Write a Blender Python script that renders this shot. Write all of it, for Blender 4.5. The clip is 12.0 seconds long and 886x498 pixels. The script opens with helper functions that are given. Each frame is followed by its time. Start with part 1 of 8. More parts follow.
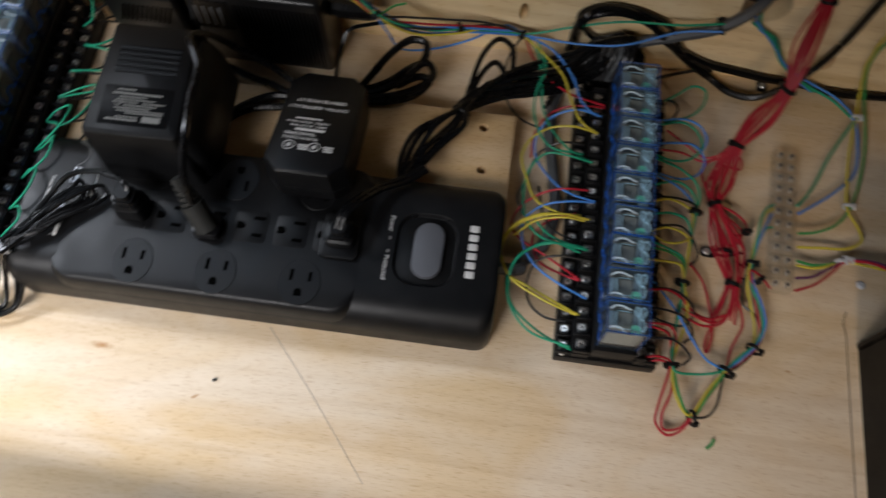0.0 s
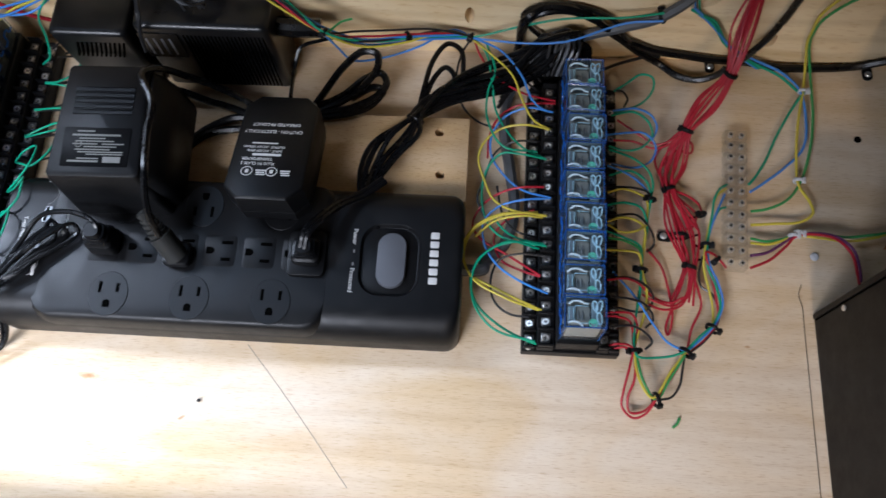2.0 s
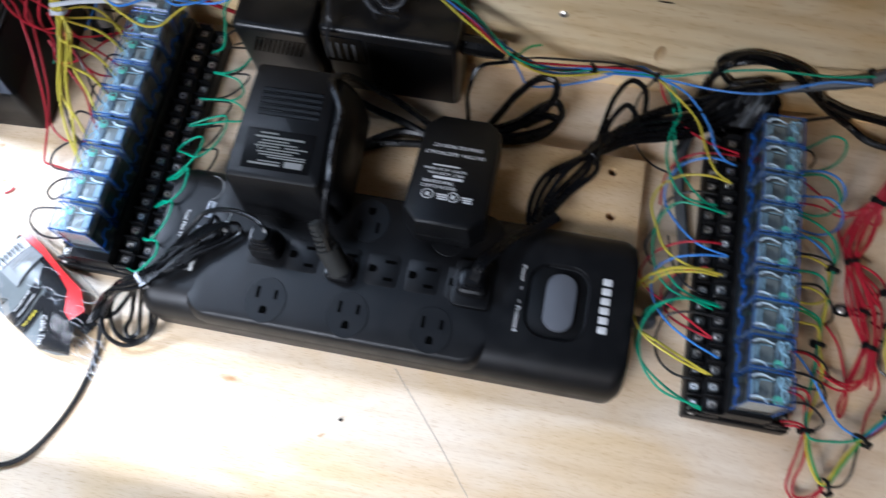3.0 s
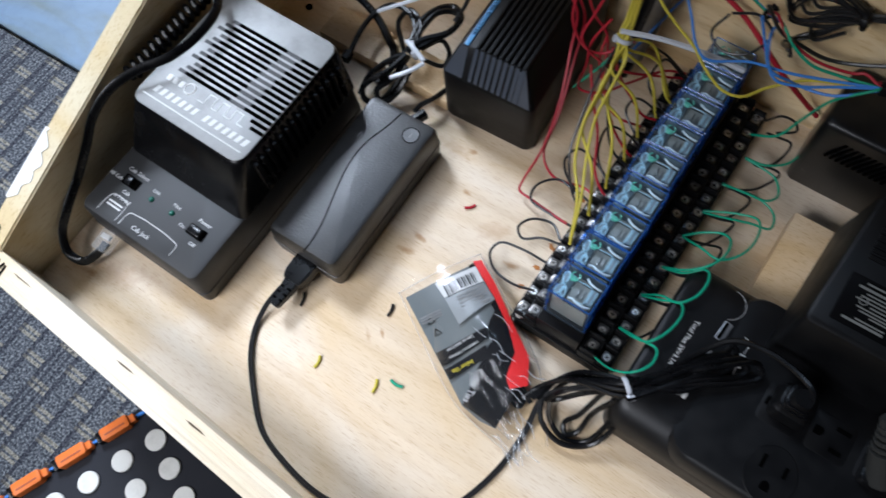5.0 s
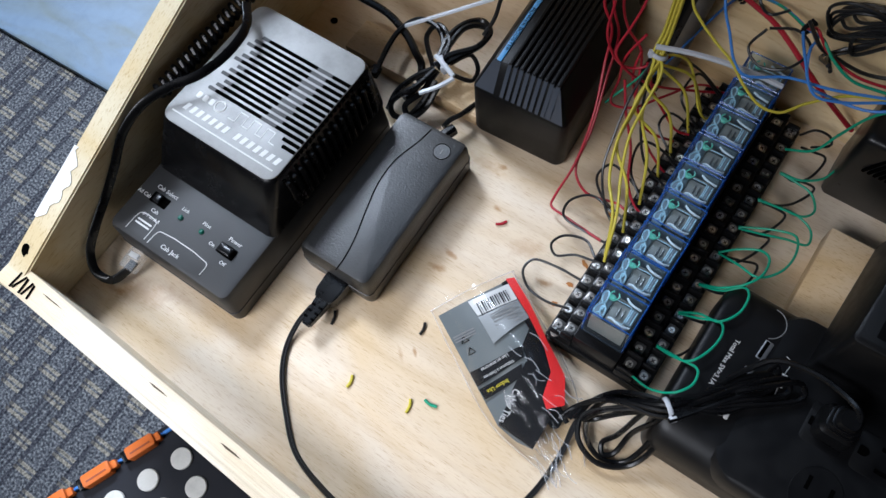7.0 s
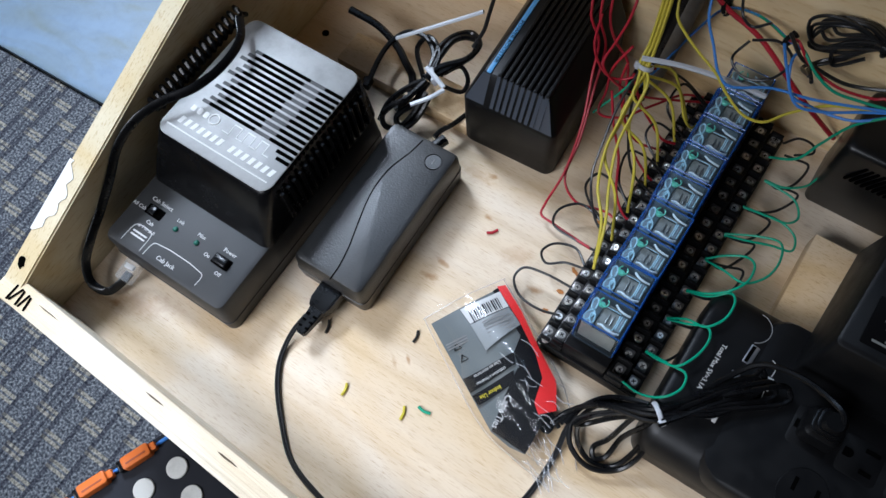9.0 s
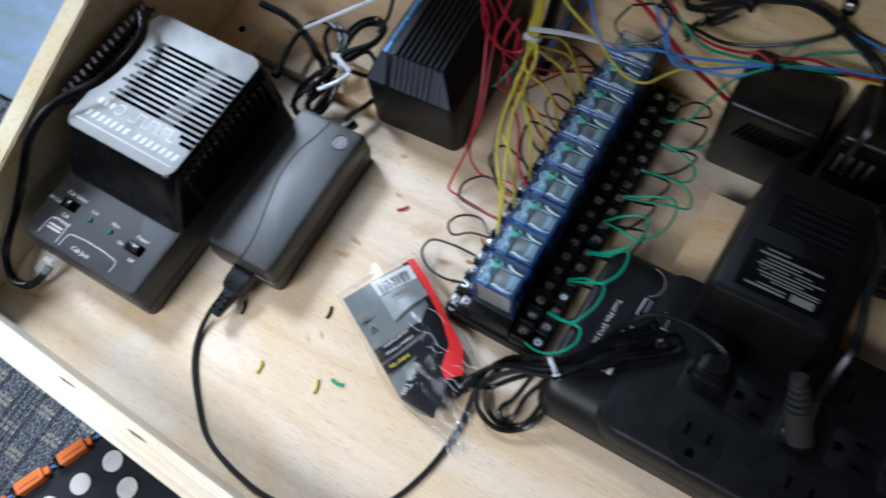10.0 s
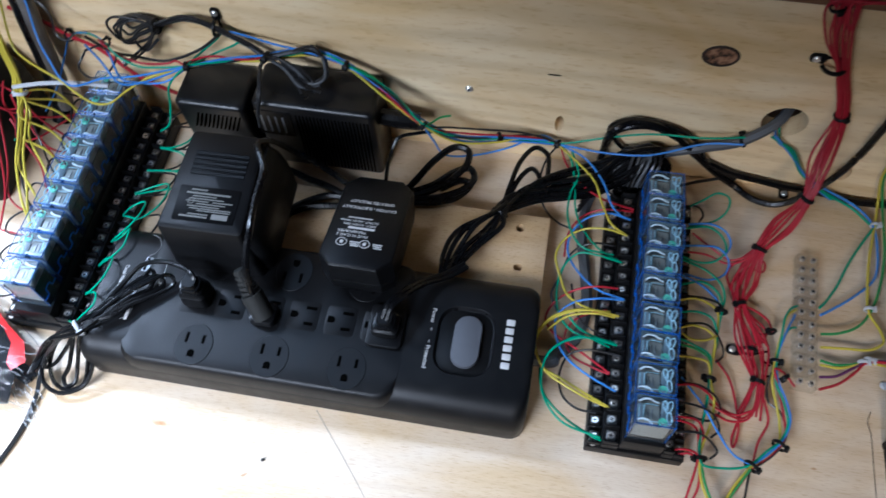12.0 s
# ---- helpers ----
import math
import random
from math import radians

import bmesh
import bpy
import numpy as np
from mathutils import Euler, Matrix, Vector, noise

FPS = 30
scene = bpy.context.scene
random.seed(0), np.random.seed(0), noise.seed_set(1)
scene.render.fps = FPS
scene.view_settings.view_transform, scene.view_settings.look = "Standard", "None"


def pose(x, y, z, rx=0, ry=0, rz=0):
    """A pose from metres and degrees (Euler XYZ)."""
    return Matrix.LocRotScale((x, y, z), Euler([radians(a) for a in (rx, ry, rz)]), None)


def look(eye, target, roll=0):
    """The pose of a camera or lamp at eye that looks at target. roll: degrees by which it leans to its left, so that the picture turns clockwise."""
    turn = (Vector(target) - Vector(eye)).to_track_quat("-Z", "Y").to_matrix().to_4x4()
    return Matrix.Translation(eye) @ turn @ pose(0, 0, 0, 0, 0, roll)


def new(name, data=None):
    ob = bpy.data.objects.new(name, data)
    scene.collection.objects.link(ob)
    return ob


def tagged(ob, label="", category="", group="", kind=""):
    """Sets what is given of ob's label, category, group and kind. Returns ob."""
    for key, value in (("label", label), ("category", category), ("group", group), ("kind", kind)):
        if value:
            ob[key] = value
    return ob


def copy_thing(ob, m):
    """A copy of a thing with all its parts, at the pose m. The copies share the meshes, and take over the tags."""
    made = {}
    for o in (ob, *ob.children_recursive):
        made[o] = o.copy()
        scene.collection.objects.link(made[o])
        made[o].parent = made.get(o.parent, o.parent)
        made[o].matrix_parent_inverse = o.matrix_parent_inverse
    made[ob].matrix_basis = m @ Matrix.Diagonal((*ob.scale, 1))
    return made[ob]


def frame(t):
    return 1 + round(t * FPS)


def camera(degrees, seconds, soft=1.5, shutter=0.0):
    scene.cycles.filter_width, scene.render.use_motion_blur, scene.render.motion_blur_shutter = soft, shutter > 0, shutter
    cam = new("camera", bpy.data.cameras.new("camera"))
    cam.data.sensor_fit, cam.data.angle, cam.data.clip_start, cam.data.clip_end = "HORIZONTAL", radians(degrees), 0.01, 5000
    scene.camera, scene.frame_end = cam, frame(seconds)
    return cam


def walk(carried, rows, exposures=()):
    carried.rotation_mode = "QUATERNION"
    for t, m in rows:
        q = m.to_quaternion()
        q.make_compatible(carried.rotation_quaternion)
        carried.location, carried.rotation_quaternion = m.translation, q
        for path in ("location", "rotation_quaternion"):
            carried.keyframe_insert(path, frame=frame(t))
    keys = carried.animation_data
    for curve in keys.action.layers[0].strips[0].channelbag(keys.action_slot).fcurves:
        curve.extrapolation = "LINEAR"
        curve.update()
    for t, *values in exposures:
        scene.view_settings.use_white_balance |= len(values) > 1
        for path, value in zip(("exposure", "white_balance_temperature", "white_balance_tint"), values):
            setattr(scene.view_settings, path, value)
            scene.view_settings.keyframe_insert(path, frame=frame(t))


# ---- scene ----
cam = camera(58.90, 12.0, soft=1.5, shutter=0.5)
PATH = [
    (0, pose(0.1744, -0.1560, 0.5411, 22.085, -0.374, 7.772)),
    (0.5, pose(0.2126, -0.1405, 0.5659, 20.875, 0.359, 2.384)),
    (1, pose(0.2118, -0.1372, 0.5687, 21.254, 0.024, 2.229)),
    (1.5, pose(0.2068, -0.1338, 0.5654, 20.619, 0.423, 2.623)),
    (2, pose(0.2020, -0.1358, 0.5679, 19.854, 1.573, 3.422)),
    (2.5, pose(0.1771, -0.1372, 0.5653, 20.638, 2.375, 7.063)),
    (3, pose(0.1054, -0.1156, 0.5572, 20.069, 1.656, 11.062)),
    (3.5, pose(0.0371, -0.1109, 0.5406, 23.083, 4.388, 16.429)),
    (3.7, pose(0.0040, -0.1028, 0.5227, 22.969, 4.555, 19.472)),
    (5.3, pose(-0.1704, -0.1171, 0.4927, 21.949, 4.098, 35.557)),
    (5.5, pose(-0.1757, -0.1188, 0.4966, 22.022, 4.418, 35.408)),
    (6, pose(-0.1760, -0.1195, 0.4934, 22.473, 4.525, 35.194)),
    (6.5, pose(-0.1771, -0.1161, 0.4928, 21.966, 3.909, 34.793)),
    (8.5, pose(-0.1768, -0.1198, 0.4990, 22.845, 3.825, 33.664)),
    (9, pose(-0.1767, -0.1183, 0.5014, 22.507, 3.453, 33.727)),
    (9.5, pose(-0.1545, -0.1177, 0.4963, 22.561, 4.433, 33.066)),
    (10, pose(-0.1065, -0.1138, 0.4962, 23.853, 4.615, 31.053)),
    (10.5, pose(-0.0172, -0.1188, 0.5068, 24.830, 4.536, 24.094)),
    (11, pose(0.0794, -0.1405, 0.5453, 25.243, 3.989, 16.851)),
    (11.5, pose(0.1384, -0.1619, 0.5641, 27.092, 1.761, 12.571)),
    (12, pose(0.1741, -0.1722, 0.5794, 28.782, 1.431, 9.994)),
]
EXPOSURES = [
    (0.0, 0.46, 6150, 14), (0.5, 0.92, 5920, 15), (1.5, 1.12, 5580, 15), (2.5, 1.12, 5350, 15), (3.5, 0.96, 5340, 13), (5.3, -0.10, 5640, 13),
    (6.5, -0.10, 5640, 13), (8.5, -0.10, 5520, 12), (9.5, -0.08, 5500, 12), (10.5, -0.10, 5300, 12), (11.0, 0.5, 5150, 12), (11.5, 1.0, 5030, 12), (12.0, 1.21, 5020, 12),
]
walk(cam, PATH, EXPOSURES)

# ---- light: unseen lamps added and aimed at the tray, faint warm world fill ----
world = bpy.data.worlds.new("warm_fill")
world.use_nodes = True
world.node_tree.nodes["Background"].inputs[0].default_value = (1.0, 0.80, 0.55, 1)
world.node_tree.nodes["Background"].inputs[1].default_value = 0.016
scene.world = world
CEIL = 1.75


def unseen_lamp(eye, target, sx, sy, watts, colour, spread=180):
    """An unseen area lamp added to light a point; spread narrows its beam."""
    lamp = bpy.data.lights.new("unseen_lamp", "AREA")
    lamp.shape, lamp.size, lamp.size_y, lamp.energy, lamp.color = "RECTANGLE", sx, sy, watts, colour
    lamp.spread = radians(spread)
    ob = new("unseen_lamp", lamp)
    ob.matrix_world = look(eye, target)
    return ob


# positions, spreads and tints set falloff and sheen; two hang below the ceiling
unseen_lamp((-1.60, 0.55, 1.70), (-0.84, -0.12, 0.0), 0.5, 1.1, 17.2, (0.93, 0.98, 1.0), 54)
unseen_lamp((-0.50, -0.85, 0.82), (-0.23, -0.23, 0.0), 0.9, 0.4, 2.4, (1.0, 0.965, 0.90), 55)
unseen_lamp((-0.72, 0.55, 1.70), (-0.10, 0.05, 0.0), 0.7, 0.3, 0.30, (0.70, 0.86, 1.0), 60)
unseen_lamp((0.37, -1.05, 0.91), (0.43, -0.03, 0.0), 0.16, 0.12, 0.070, (1.0, 0.74, 0.45), 27)


# ---- materials ----
FLECKS = ((-0.0815, -0.043, 0.007, 0.0022, 0), (-0.0065, -0.0702, 0.003, 0.0012, 30), (-0.3119, 0.0297, 0.005, 0.002, -8), (-0.3145, 0.0167, 0.006, 0.0024, 10), (-0.3038, 0.0751, 0.0035, 0.0018, -10), (-0.3171, 0.1041, 0.004, 0.0016, 0), (-0.2932, -0.0394, 0.003, 0.0012, -40), (-0.2481, 0.046, 0.005, 0.0026, 10), (0.4004, 0.0032, 0.0022, 0.0009, 0), (-0.0805, -0.0439, 0.006, 0.002, 0), (-0.487, -0.1165, 0.004, 0.0025, 30), (-0.474, -0.110, 0.026, 0.010, 24, 0.40), (-0.300, -0.046, 0.006, 0.0016, -40, 0.45), (-0.272, 0.060, 0.012, 0.007, 30, 0.35), (-0.330, 0.100, 0.016, 0.006, 0, 0.35), (0.412, 0.125, 0.020, 0.030, 0, 0.22), (0.185, 0.195, 0.016, 0.022, 60, 0.40))
def shader(name, colour=(0.5, 0.5, 0.5), rough=0.5, metal=0.0, spec=0.5):
    m = bpy.data.materials.new(name)
    m.use_nodes = True
    b = m.node_tree.nodes["Principled BSDF"]
    b.inputs["Base Color"].default_value = (*colour, 1)
    b.inputs["Roughness"].default_value = rough
    b.inputs["Metallic"].default_value = metal
    b.inputs["Specular IOR Level"].default_value = spec
    return m, m.node_tree.nodes, m.node_tree.links, b


def node(nodes, kind, **values):
    n = nodes.new(kind)
    for key, value in values.items():
        n.inputs[key.replace("_", " ")].default_value = value
    return n


def coords(nodes, links, scale, turn=0.0):
    c = nodes.new("ShaderNodeTexCoord")
    m = nodes.new("ShaderNodeMapping")
    m.inputs["Scale"].default_value = scale
    m.inputs["Rotation"].default_value = (0, 0, turn)
    links.new(c.outputs["Object"], m.inputs["Vector"])
    return m.outputs["Vector"]


def ramp(nodes, stops):
    r = nodes.new("ShaderNodeValToRGB")
    e = r.color_ramp.elements
    while len(e) < len(stops):
        e.new(0.5)
    for k, (p, c) in enumerate(stops):
        e[k].position, e[k].color = p, (*c, 1)
    return r


def mixed(nodes, links, fac, a, b, how="MIX"):
    m = nodes.new("ShaderNodeMix")
    m.data_type, m.blend_type = "RGBA", how
    for socket, value in ((m.inputs[0], fac), (m.inputs[6], a), (m.inputs[7], b)):
        if isinstance(value, (int, float)):
            socket.default_value = value
        elif isinstance(value, tuple):
            socket.default_value = (*value, 1)
        else:
            links.new(value, socket)
    return m.outputs[2]


def bumped(nodes, links, b, height, strength, distance):
    n = nodes.new("ShaderNodeBump")
    n.inputs["Strength"].default_value, n.inputs["Distance"].default_value = strength, distance
    links.new(height, n.inputs["Height"])
    links.new(n.outputs["Normal"], b.inputs["Normal"])


def plywood(name, light, dark, stain, grain=(3.0, 60.0, 60.0), stains=0.5, flecks=(), pore=(0.76, 0.67, 0.56), depth=0.5, rings=0.0):
    """Rotary-cut veneer: long soft figure, fine pores, a few brown flecks."""
    m, n, l, b = shader(name, light, 0.48, 0, 0.35)
    v = coords(n, l, grain)
    big = node(n, "ShaderNodeTexNoise", Scale=1.0, Detail=4.0, Roughness=0.55, Distortion=0.8)
    l.new(v, big.inputs["Vector"])
    fig = ramp(n, [(0.28, tuple(depth * p + (1 - depth) * q for p, q in zip(dark, light))), (0.52, light), (0.78, tuple(min(1, c * 1.05) for c in light))])
    l.new(big.outputs["Fac"], fig.inputs["Fac"])
    v2 = coords(n, l, (grain[0] * 36, grain[1] * 28, grain[2] * 28))
    pores = node(n, "ShaderNodeTexNoise", Scale=1.0, Detail=3.0, Roughness=0.6)
    l.new(v2, pores.inputs["Vector"])
    pr = ramp(n, [(0.31, pore), (0.46, (1, 1, 1))])
    l.new(pores.outputs["Fac"], pr.inputs["Fac"])
    c1 = mixed(n, l, 1.0, fig.outputs["Color"], pr.outputs["Color"], "MULTIPLY")
    if rings:
        v5 = coords(n, l, (2.5, 12, 12))
        band = node(n, "ShaderNodeTexWave", Scale=1.0, Distortion=16.0, Detail=4.0)
        band.inputs["Detail Scale"].default_value = 0.35
        band.bands_direction = "Z"
        l.new(v5, band.inputs["Vector"])
        br = ramp(n, [(0.0, (1 - rings, 1 - 1.25 * rings, 1 - 1.7 * rings)), (0.55, (1, 1, 1))])
        l.new(band.outputs["Fac"], br.inputs["Fac"])
        c1 = mixed(n, l, 1.0, c1, br.outputs["Color"], "MULTIPLY")
    v3 = coords(n, l, (9, 26, 26))
    fleck = node(n, "ShaderNodeTexNoise", Scale=1.0, Detail=5.0, Roughness=0.6, Distortion=0.4)
    l.new(v3, fleck.inputs["Vector"])
    fr = ramp(n, [(0.70, (0, 0, 0)), (0.76, (stains, stains, stains))])
    l.new(fleck.outputs["Fac"], fr.inputs["Fac"])
    c2 = mixed(n, l, fr.outputs["Color"], c1, stain)
    v4 = coords(n, l, (6, 15, 15))
    cloud = node(n, "ShaderNodeTexNoise", Scale=1.0, Detail=3.0, Distortion=1.2)
    l.new(v4, cloud.inputs["Vector"])
    cr = ramp(n, [(0.34, (0.90, 0.80, 0.62)), (0.62, (1, 1, 1))])
    l.new(cloud.outputs["Fac"], cr.inputs["Fac"])
    c3 = mixed(n, l, 1.0, c2, cr.outputs["Color"], "MULTIPLY")
    if flecks:
        at = n.new("ShaderNodeTexCoord")
        wob = node(n, "ShaderNodeTexNoise", Scale=160.0, Detail=4.0, Roughness=0.65)
        l.new(at.outputs["Object"], wob.inputs["Vector"])
        for x, y, rx, ry, turn, *much in flecks:
            mp = n.new("ShaderNodeMapping")
            mp.vector_type = "TEXTURE"
            mp.inputs["Location"].default_value = (x, y, 0)
            mp.inputs["Rotation"].default_value = (0, 0, radians(turn))
            mp.inputs["Scale"].default_value = (rx, ry, 1)
            l.new(at.outputs["Object"], mp.inputs["Vector"])
            far = n.new("ShaderNodeVectorMath")
            far.operation = "LENGTH"
            l.new(mp.outputs["Vector"], far.inputs[0])
            rough_edge = n.new("ShaderNodeMath")
            rough_edge.operation = "MULTIPLY_ADD"
            rough_edge.inputs[1].default_value = 2.4
            l.new(wob.outputs["Fac"], rough_edge.inputs[0])
            l.new(far.outputs["Value"], rough_edge.inputs[2])
            fade = ramp(n, [(0.58, ((much or [0.75])[0],) * 3), (0.98, (0, 0, 0))])
            half = n.new("ShaderNodeMath")
            half.operation = "MULTIPLY"
            half.inputs[1].default_value = 0.4
            l.new(rough_edge.outputs[0], half.inputs[0])
            l.new(half.outputs[0], fade.inputs["Fac"])
            c3 = mixed(n, l, fade.outputs["Color"], c3, (0.40, 0.20, 0.07))
    l.new(c3, b.inputs["Base Color"])
    bumped(n, l, b, pores.outputs["Fac"], 0.25, 0.0004)
    return m


def plastic(name, colour, rough=0.4, grain=900.0, strength=0.2, wear=0.12, spec=0.16):
    """Moulded plastic with a fine leathery grain, dust and handling marks."""
    m, n, l, b = shader(name, colour, rough, 0, spec)
    v = coords(n, l, (grain, grain, grain))
    g = node(n, "ShaderNodeTexNoise", Scale=1.0, Detail=2.0)
    l.new(v, g.inputs["Vector"])
    bumped(n, l, b, g.outputs["Fac"], strength, 0.0002)
    v2 = coords(n, l, (55, 55, 55))
    d = node(n, "ShaderNodeTexNoise", Scale=1.0, Detail=6.0, Roughness=0.7)
    l.new(v2, d.inputs["Vector"])
    dust = ramp(n, [(0.45, colour), (0.8, tuple(c * (1 - wear) + 0.03 * wear for c in colour))])
    l.new(d.outputs["Fac"], dust.inputs["Fac"])
    l.new(dust.outputs["Color"], b.inputs["Base Color"])
    rr = ramp(n, [(0.3, (rough * 0.85,) * 3), (0.75, (min(1, rough * 1.3),) * 3)])
    l.new(d.outputs["Fac"], rr.inputs["Fac"])
    l.new(rr.outputs["Color"], b.inputs["Roughness"])
    return m


def clear(name, tint, gloss_rough=0.06, film=0.12, film_colour=(0.8, 0.85, 0.9), ior=1.45):
    """Thin clear plastic: light passes through tinted, with a Fresnel gloss and a faint haze."""
    m = bpy.data.materials.new(name)
    m.use_nodes = True
    n, l = m.node_tree.nodes, m.node_tree.links
    n.remove(n["Principled BSDF"])
    t = n.new("ShaderNodeBsdfTransparent")
    t.inputs[0].default_value = (*tint, 1)
    d = n.new("ShaderNodeBsdfDiffuse")
    d.inputs[0].default_value = (*film_colour, 1)
    g = n.new("ShaderNodeBsdfGlossy")
    g.inputs["Roughness"].default_value = gloss_rough
    edge = n.new("ShaderNodeLayerWeight")
    steep = n.new("ShaderNodeMath")
    steep.operation = "POWER"
    steep.inputs[1].default_value = 4.0
    l.new(edge.outputs["Facing"], steep.inputs[0])
    f = n.new("ShaderNodeMath")
    f.operation = "MULTIPLY_ADD"
    f.inputs[1].default_value, f.inputs[2].default_value = 0.6, ((ior - 1) / (ior + 1)) ** 2
    l.new(steep.outputs[0], f.inputs[0])
    a, s = n.new("ShaderNodeMixShader"), n.new("ShaderNodeMixShader")
    a.inputs[0].default_value = film
    l.new(t.outputs[0], a.inputs[1])
    l.new(d.outputs[0], a.inputs[2])
    l.new(f.outputs[0], s.inputs[0])
    l.new(a.outputs[0], s.inputs[1])
    l.new(g.outputs[0], s.inputs[2])
    l.new(s.outputs[0], n["Material Output"].inputs[0])
    return m


FLOORPLY = plywood("birch_plywood_floor", (0.73, 0.615, 0.475), (0.60, 0.465, 0.315), (0.36, 0.19, 0.08), flecks=FLECKS, depth=0.75)
PLY_WALL = plywood("wall_plywood", (0.87, 0.70, 0.445), (0.50, 0.335, 0.15), (0.34, 0.2, 0.09), (2.0, 26, 11), 0.3, pore=(0.88, 0.82, 0.74), depth=0.7, rings=0.10)
PINE = plywood("pine_offcut", (0.68, 0.53, 0.35), (0.52, 0.35, 0.19), (0.4, 0.2, 0.07), (7, 45, 45), 0.3, rings=0.12)
VARNISH = plywood("varnished_side", (0.66, 0.59, 0.43), (0.58, 0.51, 0.35), (0.4, 0.27, 0.12), (30, 3, 30), 0.2)
EDGE = plywood("raw_ply_edge", (0.76, 0.69, 0.57), (0.50, 0.42, 0.31), (0.2, 0.15, 0.1), (2, 260, 260), 0.6)
CAP = plywood("stained_board", (0.22, 0.11, 0.06), (0.15, 0.07, 0.035), (0.08, 0.04, 0.02))
BLACK = plastic("black_plastic", (0.0036, 0.0037, 0.0042), 0.42, 900, 0.35, 0.10, 0.20)
STRIP = plastic("satin_black_plastic", (0.0030, 0.0031, 0.0037), 0.42, 1500, 0.12, 0.10, 0.28)
GRAIN = plastic("leather_grain_black", (0.0085, 0.0085, 0.0083), 0.38, 800, 1.0, 0.4, 0.75)
GLOSS = plastic("glossy_black", (0.0030, 0.0031, 0.0037), 0.24, 300, 0.05, 0.06, 0.30)
RUBBER = plastic("black_cable_jacket", (0.0030, 0.0031, 0.0037), 0.27, 400, 0.10, 0.08, 0.30)
SATIN = plastic("satin_case_black", (0.0060, 0.0061, 0.0066), 0.31, 900, 0.20, 0.15, 0.40)
HOLE = shader("dark_opening", (0.0015, 0.0015, 0.0015), 0.9, 0, 0.0)[0]
TERMINAL = plastic("phenolic_black", (0.007, 0.007, 0.0075), 0.35, 700, 0.2, 0.1)
METAL = shader("nickel_screw", (0.78, 0.76, 0.72), 0.30, 0.75)[0]
PLATE = shader("dull_clamp_plate", (0.22, 0.21, 0.20), 0.32, 0.8)[0]
STEEL = shader("zinc_steel", (0.45, 0.46, 0.48), 0.45, 1.0)[0]
WHITE = shader("printed_white", (0.60, 0.60, 0.59), 0.55)[0]
GREYPRINT = shader("printed_grey", (0.20, 0.20, 0.20), 0.6)[0]
NYLON = shader("white_nylon", (0.50, 0.52, 0.56), 0.38)[0]
ROCKER = plastic("grey_rocker", (0.10, 0.105, 0.12), 0.4, 500, 0.1, 0.1)
BLUECASE = clear("blue_clear_case", (0.87, 0.945, 1.0), 0.20, 0.035, (0.5, 0.66, 0.8), 1.30)
BLUEEDGE = clear("blue_case_rim", (0.25, 0.48, 0.93), 0.10, 0.36, (0.06, 0.22, 0.62))
FOIL = clear("clear_bag_film", (0.995, 0.995, 0.995), 0.09, 0.008, ior=1.27)
CLEARBLOCK = clear("clear_terminal_block", (0.97, 0.97, 0.965), 0.2, 0.045, (0.70, 0.66, 0.60))
COIL = shader("relay_coil", (0.28, 0.265, 0.23), 0.45, 0.1)[0]
BOBBIN = shader("relay_bobbin", (0.20, 0.25, 0.28), 0.4)[0]
FRAMEWHITE = shader("relay_yoke", (0.80, 0.85, 0.86), 0.3)[0]
LEDGREEN = shader("green_lens", (0.16, 0.58, 0.40), 0.3)[0]
STICKER = shader("pale_blue_print", (0.45, 0.66, 0.76), 0.5)[0]
WIRES = {
    "red": shader("red_wire", (0.38, 0.016, 0.03), 0.42, 0, 0.3)[0],
    "blue": shader("blue_wire", (0.07, 0.23, 0.64), 0.42, 0, 0.3)[0],
    "yellow": shader("yellow_wire", (0.56, 0.47, 0.05), 0.42, 0, 0.3)[0],
    "green": shader("green_wire", (0.02, 0.30, 0.17), 0.42, 0, 0.3)[0],
    "leaf": shader("leaf_green_wire", (0.05, 0.28, 0.08), 0.42, 0, 0.3)[0],
    "black": shader("black_wire", (0.014, 0.014, 0.015), 0.32)[0],
    "violet": shader("violet_wire", (0.12, 0.035, 0.11), 0.42, 0, 0.3)[0],
    "grey": shader("grey_sleeve", (0.075, 0.08, 0.088), 0.5)[0],
}


# ---- building helpers ----
def link(name, bm, material, parent=None, label="", smooth=35):
    mesh = bpy.data.meshes.new(name)
    bmesh.ops.recalc_face_normals(bm, faces=bm.faces)
    bm.to_mesh(mesh)
    bm.free()
    for m in material if isinstance(material, (list, tuple)) else [material]:
        mesh.materials.append(m)
    if smooth:
        mesh.shade_smooth()
        mesh.set_sharp_from_angle(angle=radians(smooth))
    ob = new(name, mesh)
    if parent is not None:
        ob.parent = parent
    if label:
        tagged(ob, label)
    return ob


def part(name, bm, material, parent, label="", smooth=35):
    return link(name, bm, material, parent, label, smooth)


def again(ob, name, m, parent):
    """One more piece on the mesh of ob, at the pose m under parent."""
    o = new(name, ob.data)
    o.parent = parent
    o.matrix_basis = m
    return o


def thing(name, m, label, category, group="", kind=""):
    ob = new(name)
    ob.empty_display_size = 0.01
    ob.matrix_basis = m
    return tagged(ob, label, category, group, kind)


